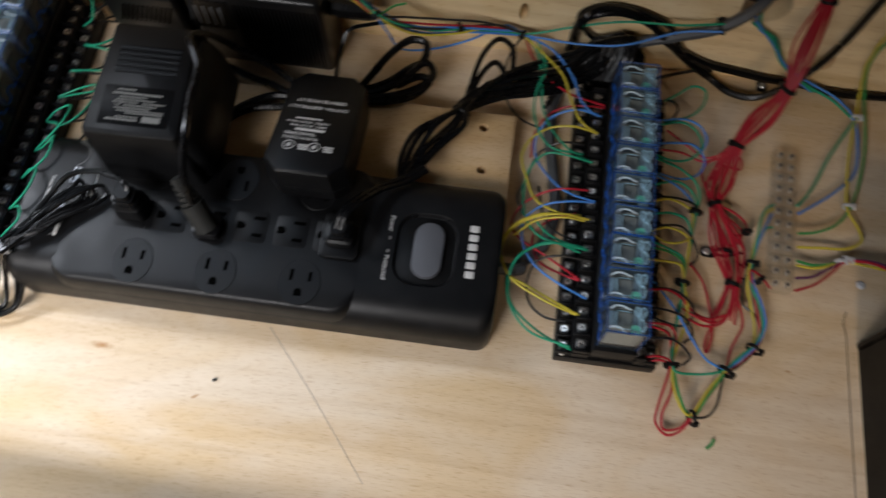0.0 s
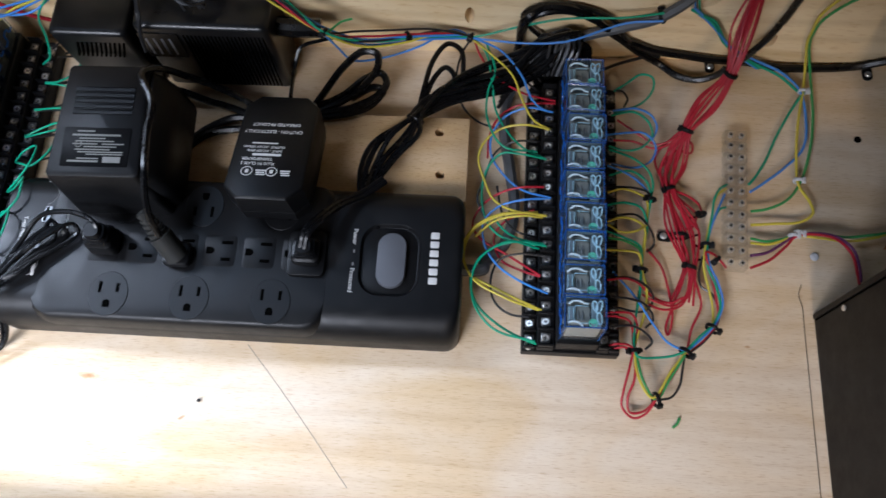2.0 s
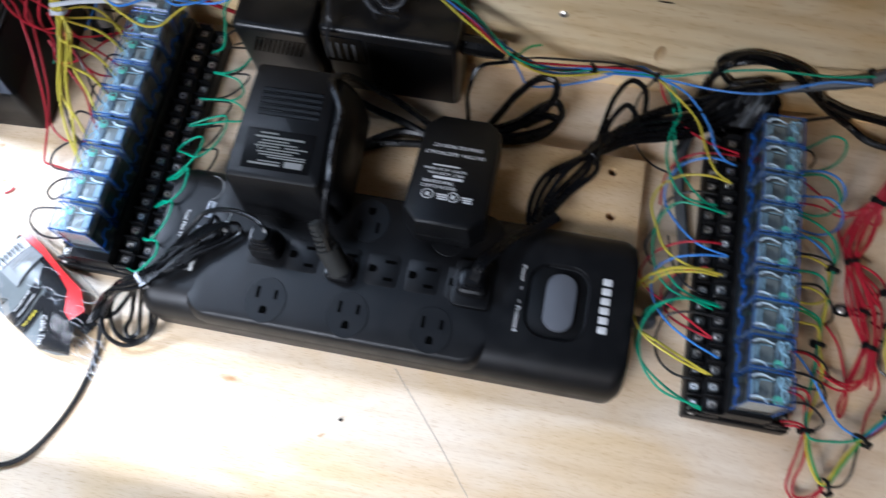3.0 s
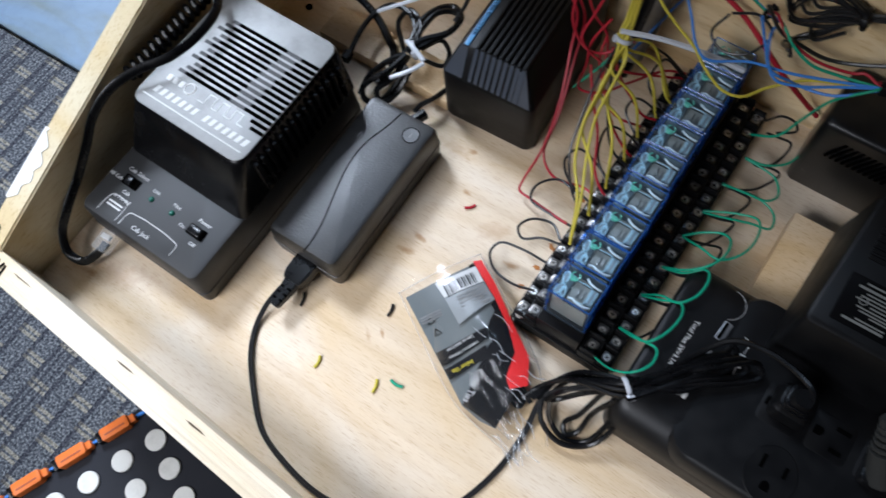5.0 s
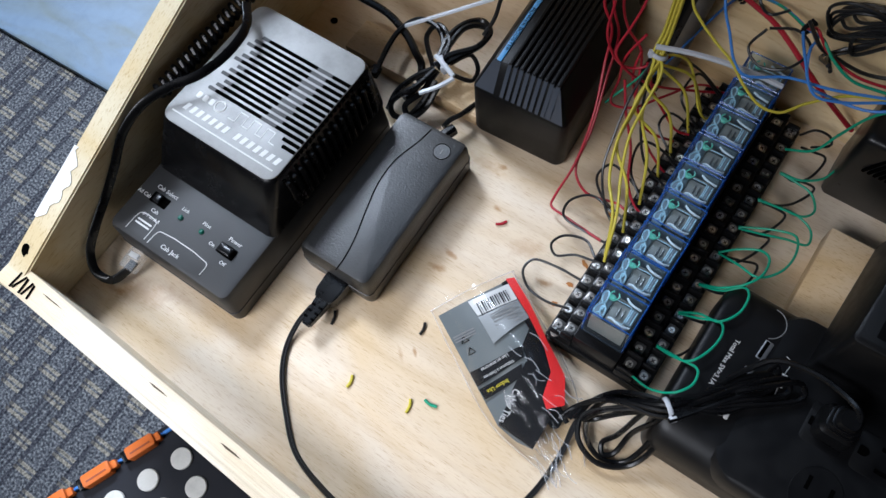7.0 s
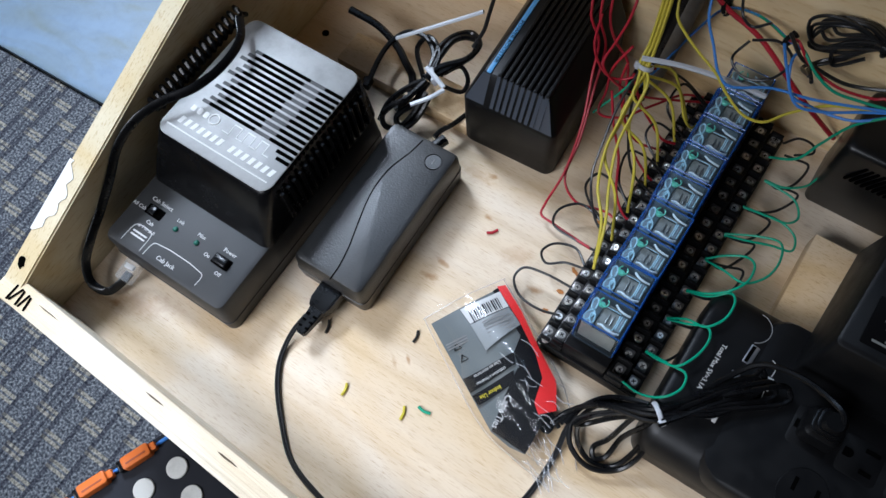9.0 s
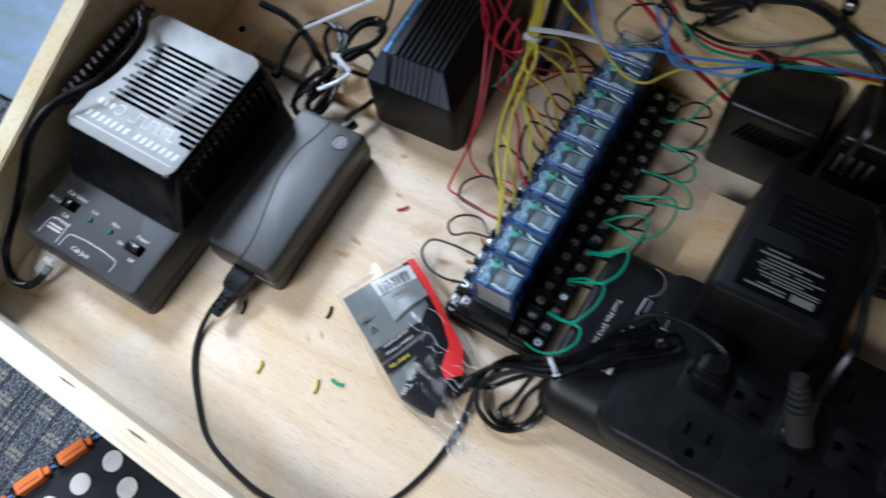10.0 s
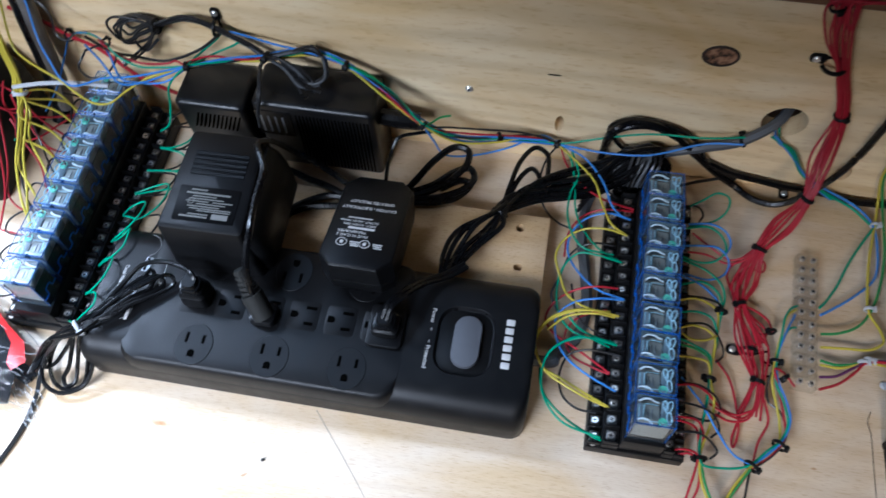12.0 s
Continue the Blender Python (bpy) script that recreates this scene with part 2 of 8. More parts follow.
def ring(x0, x1, y0, y1, r, z, steps=5):
    r = max(1e-5, min(r, (x1 - x0) / 2 - 1e-6, (y1 - y0) / 2 - 1e-6))
    out = []
    for cx, cy, a in ((x1 - r, y1 - r, 0), (x0 + r, y1 - r, 90), (x0 + r, y0 + r, 180), (x1 - r, y0 + r, 270)):
        for k in range(steps + 1):
            t = radians(a + 90 * k / steps)
            out.append((cx + r * math.cos(t), cy + r * math.sin(t), z))
    return out


def loft(bm, rings, mat=0):
    """Closed skin through rings of equally many points, capped at both ends."""
    loops = [[bm.verts.new(p) for p in r] for r in rings]
    n = len(loops[0])
    for a, b in zip(loops, loops[1:]):
        for k in range(n):
            bm.faces.new((a[k], a[(k + 1) % n], b[(k + 1) % n], b[k])).material_index = mat
    bm.faces.new(loops[0][::-1]).material_index = mat
    bm.faces.new(loops[-1]).material_index = mat


def pad(x0, x1, y0, y1, z0, z1, r=0.002, edge=0.0006, steps=3, bm=None, mat=0):
    """A block with rounded corners and a softened top and bottom edge."""
    bm = bm or bmesh.new()
    e = min(edge, (z1 - z0) / 2.2)
    rows = []
    for z, i in ((z0, e), (z0 + e, 0), (z1 - e, 0), (z1 - e * 0.3, e * 0.3), (z1, e)):
        rows.append(ring(x0 + i, x1 - i, y0 + i, y1 - i, max(r - i, 1e-4), z, steps))
    loft(bm, rows, mat)
    return bm


def disc(r, z0, z1, n=16, cx=0.0, cy=0.0, edge=0.0, bm=None, mat=0, rx=None):
    bm = bm or bmesh.new()
    rx = rx or r
    rows = []
    for z, i in ((z0, 0), (z1 - edge, 0), (z1, edge)):
        rows.append([(cx + (rx - i) * math.cos(2 * math.pi * k / n), cy + (r - i) * math.sin(2 * math.pi * k / n), z) for k in range(n)])
    if edge == 0:
        rows.pop(1)
    loft(bm, rows, mat)
    return bm


def prism(profile, axis, a, b, bm=None, mat=0):
    """A flat outline drawn out along an axis. For x the outline is (y, z), for y (x, z), for z (x, y)."""
    bm = bm or bmesh.new()
    lay = {"x": lambda s, p: (s, p[0], p[1]), "y": lambda s, p: (p[0], s, p[1]), "z": lambda s, p: (p[0], p[1], s)}[axis]
    loft(bm, [[lay(a, p) for p in profile], [lay(b, p) for p in profile]], mat)
    return bm


def glide(points, per=6):
    """A smooth line through the points (centripetal Catmull-Rom)."""
    p = [Vector(q) for q in points]
    if len(p) == 2:
        return p
    p = [2 * p[0] - p[1], *p, 2 * p[-1] - p[-2]]
    out = []
    for i in range(1, len(p) - 2):
        a, b, c, d = p[i - 1:i + 3]
        t0, t1 = 0.0, max((b - a).length, 1e-6) ** 0.5
        t2 = t1 + max((c - b).length, 1e-6) ** 0.5
        t3 = t2 + max((d - c).length, 1e-6) ** 0.5
        for k in range(per):
            t = t1 + (t2 - t1) * k / per
            q1 = a * ((t1 - t) / (t1 - t0)) + b * ((t - t0) / (t1 - t0))
            q2 = b * ((t2 - t) / (t2 - t1)) + c * ((t - t1) / (t2 - t1))
            q3 = c * ((t3 - t) / (t3 - t2)) + d * ((t - t2) / (t3 - t2))
            r1 = q1 * ((t2 - t) / (t2 - t0)) + q2 * ((t - t0) / (t2 - t0))
            r2 = q2 * ((t3 - t) / (t3 - t1)) + q3 * ((t - t1) / (t3 - t1))
            out.append(r1 * ((t2 - t) / (t2 - t1)) + r2 * ((t - t1) / (t2 - t1)))
    out.append(p[-2])
    return out


def tube(points, radius, sides=7, per=6, flat=1.0, bm=None, mat=0, twin=0.0):
    """A round (or flat) cord along a smooth line through the points; twin: two cords side by side, that far apart."""
    bm = bm or bmesh.new()
    line = glide(points, per)
    up = Vector((0, 0, 1))
    for shift in ((-twin / 2, twin / 2) if twin else (0.0,)):
        rows = []
        side = None
        for k, q in enumerate(line):
            way = (line[min(k + 1, len(line) - 1)] - line[max(k - 1, 0)])
            way = way.normalized() if way.length > 1e-9 else Vector((1, 0, 0))
            s = way.cross(up)
            if s.length < 0.15:
                s = side or way.cross(Vector((1, 0, 0)))
            if side is not None:
                s = (s.normalized() * 0.5 + (side - way * side.dot(way)) * 0.5)
            s.normalize()
            side = s
            u = s.cross(way).normalized()
            rows.append([tuple(q + s * shift + (s * math.cos(2 * math.pi * j / sides) * flat + u * math.sin(2 * math.pi * j / sides)) * radius) for j in range(sides)])
        loft(bm, rows, mat)
    return bm


def words(text, size, m, material, parent, name="lettering", align="CENTER", squeeze=1.0, thick=0.00012, label=""):
    """Printed words as thin raised mesh."""
    curve = bpy.data.curves.new(name, "FONT")
    curve.body, curve.size, curve.align_x, curve.align_y, curve.extrude, curve.resolution_u = text, size, align, "CENTER", thick, 2
    tmp = bpy.data.objects.new(name, curve)
    scene.collection.objects.link(tmp)
    bpy.context.view_layer.update()
    mesh = bpy.data.meshes.new_from_object(tmp.evaluated_get(bpy.context.evaluated_depsgraph_get()))
    bpy.data.objects.remove(tmp)
    mesh.materials.clear()
    mesh.materials.append(material)
    mesh.transform(Matrix.Diagonal((squeeze, 1, 1, 1)))
    ob = new(name, mesh)
    ob.parent = parent
    ob.matrix_basis = m
    if label:
        tagged(ob, label)
    return ob


def bars(rows, m, material, parent, name="print_line", thick=0.00015):
    """Lines of print too small to read: short bars (x0, x1, y, height)."""
    for x0, x1, y, h in rows:
        bm = prism([(x0, y - h / 2), (x1, y - h / 2), (x1, y + h / 2), (x0, y + h / 2)], "z", 0, thick)
        ob = part(name, bm, material, parent, smooth=0)
        ob.matrix_basis = m


def carve(ob, cutters):
    """Cuts the bmeshes out of ob's mesh for good."""
    for bm in cutters:
        me = bpy.data.meshes.new("cut")
        bmesh.ops.recalc_face_normals(bm, faces=bm.faces)
        bm.to_mesh(me)
        bm.free()
        c = bpy.data.objects.new("cut", me)
        scene.collection.objects.link(c)
        mod = ob.modifiers.new("cut", "BOOLEAN")
        mod.operation, mod.object, mod.solver = "DIFFERENCE", c, "EXACT"
        bpy.context.view_layer.update()
        done = bpy.data.meshes.new_from_object(ob.evaluated_get(bpy.context.evaluated_depsgraph_get()))
        ob.modifiers.clear()
        ob.data = done
        bpy.data.objects.remove(c)
    return ob


# ---- the tray: floor, back wall, low front lip, sloping side ----
WALL_Y, WALL_TOP, CAP_TOP = 0.246, 0.206, 0.42
tagged(link("floor", prism([(-0.5170, -0.1390), (0.80, -0.1985), (0.80, WALL_Y), (-0.5170, WALL_Y)], "z", -0.012, 0.0), FLOORPLY, smooth=0), "pale birch plywood base of an open tray", "floor", kind="structure")
wall_b = link("wall_back", pad(-0.535, 0.80, WALL_Y, WALL_Y + 0.018, -0.012, WALL_TOP, 0.001, 0.0005), PLY_WALL)
tagged(wall_b, "upright plywood back board with drilled cable holes", "wall", kind="structure")


def bore(x, z, r, rz=None):
    bm = bmesh.new()
    n = 28
    rows = [[(x + r * math.cos(2 * math.pi * k / n), WALL_Y + s, z + (rz or r) * math.sin(2 * math.pi * k / n)) for k in range(n)] for s in (-0.01, 0.03)]
    loft(bm, rows)
    return bm


carve(wall_b, [bore(0.3577, 0.0855, 0.0172), bore(0.186, 0.050, 0.0038, rz=0.0100), bore(0.425, 0.030, 0.005, rz=0.009)])
# added backing that blocks light so the cable holes stay dark
tagged(link("wall_outer", pad(-0.535, 0.80, WALL_Y + 0.07, WALL_Y + 0.088, -0.012, WALL_TOP, 0.001), CAP), "added dark board that keeps the cavity behind the cable holes dark", "wall", kind="structure")
# the cap's unseen upper height is added to keep lamp light off the back
tagged(link("trim_top", pad(-0.535, 0.80, WALL_Y - 0.003, WALL_Y + 0.088, WALL_TOP + 0.0005, CAP_TOP, 0.001), CAP), "dark stained cap board, raised out of view to shade the tray's back", "trim", kind="structure")
side = prism([(-0.156, -0.012), (WALL_Y - 0.001, -0.012), (WALL_Y - 0.001, 0.176), (-0.156, 0.041)], "x", -0.5345, -0.5175)
bmesh.ops.bevel(side, geom=side.edges[:], offset=0.0012, segments=2, affect="EDGES")
tagged(link("wall_left", side, VARNISH), "varnished plywood side board with a sloping top", "wall", kind="structure")
lip = pad(-0.535, 0.80, -0.0085, 0.0085, -0.012, 0.045, 0.0008, 0.0006)
lip_ob = tagged(link("wall_front", lip, EDGE), "low raw plywood lip along the tray's front", "wall", kind="structure")
lip_ob.matrix_basis = pose(-0.0, -0.1705, 0.0, 0, 0, -2.6)
VOID = shader("dark_core_void", (0.10, 0.07, 0.045), 0.9)[0]
rv = random.Random(12)
for k in range(16):
    x, w, y = -0.50 + 0.075 * k + rv.uniform(-0.02, 0.02), rv.uniform(0.008, 0.024), rv.choice((-0.0042, -0.0012, 0.0030)) + rv.uniform(-0.0006, 0.0006)
    t = rv.uniform(0.0003, 0.0007)
    part("core_void", prism([(x, y), (x + w * 0.3, y - t), (x + w * 0.8, y - 0.4 * t), (x + w, y + 0.2 * t), (x + w * 0.7, y + t), (x + w * 0.2, y + 0.8 * t)], "z", 0.0448, 0.0452), VOID, lip_ob, smooth=0)
right = prism([(-0.20, -0.012), (WALL_Y - 0.001, -0.012), (WALL_Y - 0.001, 0.212), (-0.20, 0.045)], "x", 0.801, 0.818)
tagged(link("wall_right", right, VARNISH), "plywood side board with a sloping top", "wall", kind="structure")

# ---- the room around ----
# unseen shell: tan walls warm the bounce light, a darkened ceiling limits reflections
ROOM = shader("bounce_tan_wall", (0.24, 0.19, 0.13), 0.8)[0]
CEILM = shader("dim_ceiling_grey", (0.20, 0.20, 0.20), 0.9)[0]


def carpet_material():
    """Grey loop pile: dark warp lines in irregular columns, staggered pairs of tan dashes across them."""
    m, n, l, b = shader("striped_carpet", (0.06, 0.065, 0.075), 0.95, 0, 0.1)
    v = coords(n, l, (1, 1, 1))
    sx = n.new("ShaderNodeSeparateXYZ")
    l.new(v, sx.inputs[0])

    def calc(how, a, c, d=0.0):
        k = n.new("ShaderNodeMath")
        k.operation = how
        for socket, value in zip(k.inputs, (a, c, d)):
            if isinstance(value, (int, float)):
                socket.default_value = value
            else:
                l.new(value, socket)
        return k.outputs[0]

    pile = node(n, "ShaderNodeTexNoise", Scale=330.0, Detail=3.0)
    l.new(v, pile.inputs["Vector"])
    wob = node(n, "ShaderNodeTexNoise", Scale=40.0, Detail=2.0)
    l.new(v, wob.inputs["Vector"])
    x = calc("MULTIPLY_ADD", wob.outputs["Fac"], 0.003, sx.outputs["X"])
    column = calc("FLOOR", calc("DIVIDE", x, 0.029), 0)
    chance = n.new("ShaderNodeTexWhiteNoise")
    chance.noise_dimensions = "1D"
    l.new(column, chance.inputs["W"])
    line = calc("LESS_THAN", calc("FRACT", calc("DIVIDE", x, 0.029), 0), 0.20)
    narrow = calc("LESS_THAN", calc("FRACT", calc("DIVIDE", x, 0.0098), 0), 0.34)
    extra = calc("MULTIPLY", narrow, calc("GREATER_THAN", chance.outputs["Value"], 0.62))
    dark = calc("MAXIMUM", line, extra)
    run_y = calc("FRACT", calc("ADD", calc("DIVIDE", sx.outputs["Y"], 0.056), calc("MULTIPLY", column, 0.37)), 0)
    dash = calc("MULTIPLY", calc("LESS_THAN", run_y, 0.20), calc("GREATER_THAN", calc("ABSOLUTE", calc("SUBTRACT", run_y, 0.10), 0), 0.025))
    ground = ramp(n, [(0.30, (0.010, 0.012, 0.017)), (0.50, (0.083, 0.087, 0.097)), (0.68, (0.22, 0.225, 0.23))])
    l.new(pile.outputs["Fac"], ground.inputs["Fac"])
    thread = ramp(n, [(0.30, (0.006, 0.006, 0.010)), (0.65, (0.028, 0.028, 0.042))])
    l.new(pile.outputs["Fac"], thread.inputs["Fac"])
    tan = ramp(n, [(0.32, (0.08, 0.074, 0.06)), (0.62, (0.32, 0.29, 0.235))])
    l.new(pile.outputs["Fac"], tan.inputs["Fac"])
    c1 = mixed(n, l, calc("MULTIPLY", dash, 0.95), ground.outputs["Color"], tan.outputs["Color"])
    c2 = mixed(n, l, calc("MULTIPLY", dark, 0.62), c1, thread.outputs["Color"])
    l.new(c2, b.inputs["Base Color"])
    bumped(n, l, b, pile.outputs["Fac"], 0.9, 0.003)
    return m


CARPET = carpet_material()
carpet = tagged(link("ground", pad(-3.0, 3.0, -2.6, 2.2, -0.02, 0.0, 0.01), CARPET), "grey striped loop-pile office carpet", "carpet", kind="structure")
carpet.matrix_basis = pose(0, 0, -0.40)
for name, args in (("wall_north", (-3.0, 3.0, 2.2, 2.3)), ("wall_south", (-3.0, 3.0, -2.7, -2.6)), ("wall_west", (-3.1, -3.0, -2.6, 2.2)), ("wall_east", (3.0, 3.1, -2.6, 2.2))):
    tagged(link(name, pad(*args, -0.40, CEIL + 0.05, 0.001), ROOM), "plain unseen room wall, tan to warm the bounce light", "wall", kind="structure")
tagged(link("ceiling", pad(-3.0, 3.0, -2.6, 2.2, CEIL, CEIL + 0.05, 0.001), CEILM), "plain unseen ceiling, dark grey to cut the bounce light", "ceiling", kind="structure")


# ---- power strip ----
DIMPRINT = shader("worn_print", (0.66, 0.66, 0.65), 0.6)[0]
strip = thing("power_strip", pose(0, 0, 0), "long matt black surge protector with twelve outlets on the plywood", "power strip")
SX0, SX1, SY0, SY1, STOP = -0.149, 0.1905, -0.0135, 0.1015, 0.0428
def strip_section(x, inset, drop, bow=0.021):
    """Cross-section of the strip at x: upright lower wall rolling over into the flat top."""
    y0, y1, top = SY0 + inset, SY1 - inset, STOP - drop
    arc = [radians(90 * k / 8) for k in range(9)]
    front = [(x, y0 + bow * (1 - math.cos(a)), top - bow * (1 - math.sin(a))) for a in arc]
    back = [(x, y1 - bow * (1 - math.cos(a)), top - bow * (1 - math.sin(a))) for a in reversed(arc)]
    return [(x, y0 + 0.003, 0.0), (x, y0 + 0.0008, 0.003), *front, *back, (x, y1 - 0.0008, 0.003), (x, y1 - 0.003, 0.0)]


ends = []
for d in (0.0, 0.0004, 0.0012, 0.0025, 0.0045, 0.0075, 0.0110):
    ends.append((d, 0.011 - math.sqrt(max(0, 0.011 ** 2 - (0.011 - d) ** 2)), 0.0030 - math.sqrt(max(0, 0.0030 ** 2 - max(0, 0.0030 - d) ** 2))))
bm = bmesh.new()
loft(bm, [strip_section(SX0 + d, i, z) for d, i, z in ends] + [strip_section(SX1 - d, i, z) for d, i, z in reversed(ends)])
body = part("body", bm, STRIP, strip)
bm = bmesh.new()
loft(bm, [ring(0.1215, 0.1560, 0.0200, 0.0655, 0.012, STOP - 0.0042, 6), ring(0.1185, 0.1590, 0.0172, 0.0682, 0.0140, STOP - 0.0030, 6), ring(0.1175, 0.1600, 0.0160, 0.0695, 0.0150, STOP - 0.0004, 6), ring(0.1162, 0.1613, 0.0147, 0.0708, 0.0160, STOP + 0.0010, 6)])
carve(body, [bm])
body.data.shade_smooth()
body.data.set_sharp_from_angle(angle=radians(30))
# flat deck that carries the outlets, standing out of the rolled front
bm = bmesh.new()
loft(bm, [ring(-0.118, 0.1010, -0.0130, 0.1008, 0.018, 0.0180, 5), ring(-0.117, 0.0998, -0.0126, 0.1000, 0.018, 0.0330, 5), ring(-0.1155, 0.0975, -0.0112, 0.0985, 0.017, 0.0392, 5), ring(-0.1135, 0.0957, -0.0092, 0.0970, 0.016, 0.0422, 5), ring(-0.1090, 0.0953, -0.0072, 0.0955, 0.016, 0.0430, 5)])
part("deck", bm, STRIP, strip)
DECK = 0.0430


def outlet(x, y, turn, round_face=True):
    """A round-faced three-pin outlet: rim, two slots and the earth hole."""
    face = part("outlet", disc(0.0165, 0, 0.0006, 28, rx=0.0143, edge=0.0003) if round_face else pad(-0.0120, 0.0120, -0.0115, 0.0115, -0.0005, 0.0002, 0.003, 0.0001), STRIP, strip)
    face.matrix_basis = pose(x, y, DECK - 0.0001, 0, 0, turn)
    for sx, h in ((-0.00635, 0.0080), (0.00635, 0.0066)):
        o = part("slot", prism([(sx - 0.0011, 0.0047 - h / 2), (sx + 0.0011, 0.0047 - h / 2), (sx + 0.0011, 0.0047 + h / 2), (sx - 0.0011, 0.0047 + h / 2)], "z", 0.0001, 0.0009), HOLE, face)
    bm = prism([(-0.0025, -0.0098), (0.0025, -0.0098), (0.0025, -0.0068)] + [(0.0025 * math.cos(radians(a)), -0.0068 + 0.0025 * math.sin(radians(a))) for a in range(20, 180, 20)] + [(-0.0025, -0.0068)], "z", 0.0001, 0.0009)
    part("slot", bm, HOLE, face)
    return face


for x in (-0.058, 0.0, 0.058):
    outlet(x, 0.0074, 0)
    outlet(x, 0.0775, 180)
for k in range(6):
    outlet(-0.0682 + 0.0283 * k, 0.0433, -90, False)

# switch in its dished recess
part("rocker_switch", pad(0.1298, 0.1505, 0.0222, 0.0630, STOP - 0.0042, STOP + 0.0012, 0.0102, 0.0013, 7), ROCKER, strip, "grey oval rocker switch")
part("recess_floor", pad(0.1190, 0.1585, 0.0176, 0.0678, STOP - 0.0041, STOP - 0.0031, 0.0135, 0.0003, 6), BLACK, strip)
for x in (0.1250, 0.1548):
    part("recess_clip", pad(x - 0.0045, x + 0.0045, 0.0668, 0.0698, STOP - 0.0034, STOP - 0.0012, 0.001, 0.0006), GLOSS, strip)
words("Power", 0.0045, pose(0.1128, 0.0590, STOP + 0.0001, 0, 0, -90), WHITE, strip)
words("Protected", 0.0045, pose(0.1128, 0.0262, STOP + 0.0001, 0, 0, -90), WHITE, strip)
for y in (0.0480, 0.0383):
    part("indicator_lamp", disc(0.0013, STOP, STOP + 0.0004, 10, 0.1130, y, rx=0.0007), GREYPRINT, strip)
# maker's mark kept as plain blocks
for k in range(6):
    y = 0.0648 - 0.0068 * k
    part("logo_block", pad(0.1672, 0.1734, y - 0.0050, y, STOP, STOP + 0.0002, 0.0008, 0.0001, 2), WHITE, strip)
# usb end
for k, (x, y, h) in enumerate(((-0.1152, 0.0653, 0.0125), (-0.1181, 0.0453, 0.0125))):
    p = part("usb_port", pad(-0.0026, 0.0026, -h / 2, h / 2, 0, 0.0006, 0.0006, 0.0002), STEEL, strip, "bare metal usb socket")
    p.matrix_basis = pose(x, y, DECK, 0, 0, -4)
    part("slot", pad(-0.0019, 0.0004, -h / 2 + 0.0006, h / 2 - 0.0006, 0.0006, 0.0008, 0.0002, 0.0001), HOLE, p)
words("Total Max 5V=3.1A", 0.0040, pose(-0.1310, 0.0470, DECK + 0.0001, 0, 0, -92), WHITE, strip)
part("print_box", pad(-0.1020, -0.0978, 0.0505, 0.0590, DECK, DECK + 0.0002, 0.0005, 0.0001), WHITE, strip)
part("print_mark", pad(-0.1006, -0.0992, 0.0525, 0.0570, DECK + 0.0002, DECK + 0.0003, 0.0003, 0.00005), HOLE, strip)
part("print_line", tube([(-0.0999, 0.0595, DECK), (-0.0999, 0.0672, DECK), (-0.1035, 0.0690, DECK)], 0.0003, 5, 2), WHITE, strip)
part("print_line", tube([(-0.0999, 0.0500, DECK), (-0.0999, 0.0430, DECK), (-0.1040, 0.0420, DECK)], 0.0003, 5, 2), WHITE, strip)
part("print_box", pad(-0.1175, -0.1150, 0.0180, 0.0275, DECK, DECK + 0.0002, 0.0005, 0.0001), WHITE, strip)
for cx, cy in ((-0.1200, 0.0820), (-0.1235, 0.0270)):
    part("print_line", tube([(cx + 0.0095 * math.cos(radians(a)), cy + 0.0095 * math.sin(radians(a)), DECK) for a in range(-70, 100, 20)], 0.0003, 5, 2), GREYPRINT, strip)


def moulded_plug(x, y, turn, height, label):
    """Straight mains plug seated in an outlet, tapering to its strain relief."""
    t = thing("mains_plug", pose(x, y, DECK + 0.0007, 0, 0, turn), label, "plug")
    bm = bmesh.new()
    loft(bm, [ring(-w, w, -d, d, r, z * height, 4) for z, w, d, r in ((0, 0.0098, 0.0092, 0.0035), (0.08, 0.0105, 0.0098, 0.004), (0.50, 0.0100, 0.0090, 0.004), (0.58, 0.0085, 0.0072, 0.004), (0.80, 0.0068, 0.0062, 0.004), (1.0, 0.0050, 0.0050, 0.004))])
    part("plug_body", bm, BLACK, t)
    for k in range(2):
        part("rib", pad(-0.0088 + 0.0012 * k, 0.0088 - 0.0012 * k, -0.0076 + 0.0006 * k, 0.0076 - 0.0006 * k, height * (0.60 + 0.18 * k), height * (0.68 + 0.18 * k), 0.004, 0.0008), RUBBER, t)
    return t


moulded_plug(-0.0660, 0.0450, 0, 0.027, "black moulded plug seated in the power strip")
moulded_plug(0.0800, 0.0440, 0, 0.016, "low black plug in a raised collar on the power strip")
part("collar", pad(0.0665, 0.0935, 0.0270, 0.0605, DECK - 0.0010, DECK + 0.0032, 0.004, 0.001), STRIP, strip)
scuffed = plastic("grey_scuffed_rubber", (0.026, 0.026, 0.024), 0.55, 380, 0.6, 0.3)
ap = thing("mains_plug", pose(0, 0, 0), "scuffed dark grey ribbed plug leaning in the power strip", "plug")
a, b = Vector((-0.0125, 0.0375, 0.0520)), Vector((-0.0290, 0.0560, 0.0790))
part("plug_body", tube([a + (a - b) * 0.12, a, a.lerp(b, 0.45)], 0.0082, 12, 4), scuffed, ap)
part("plug_nose", pad(-0.0215, -0.0020, 0.0290, 0.0470, DECK, DECK + 0.0080, 0.004, 0.0015, 4), RUBBER, ap)
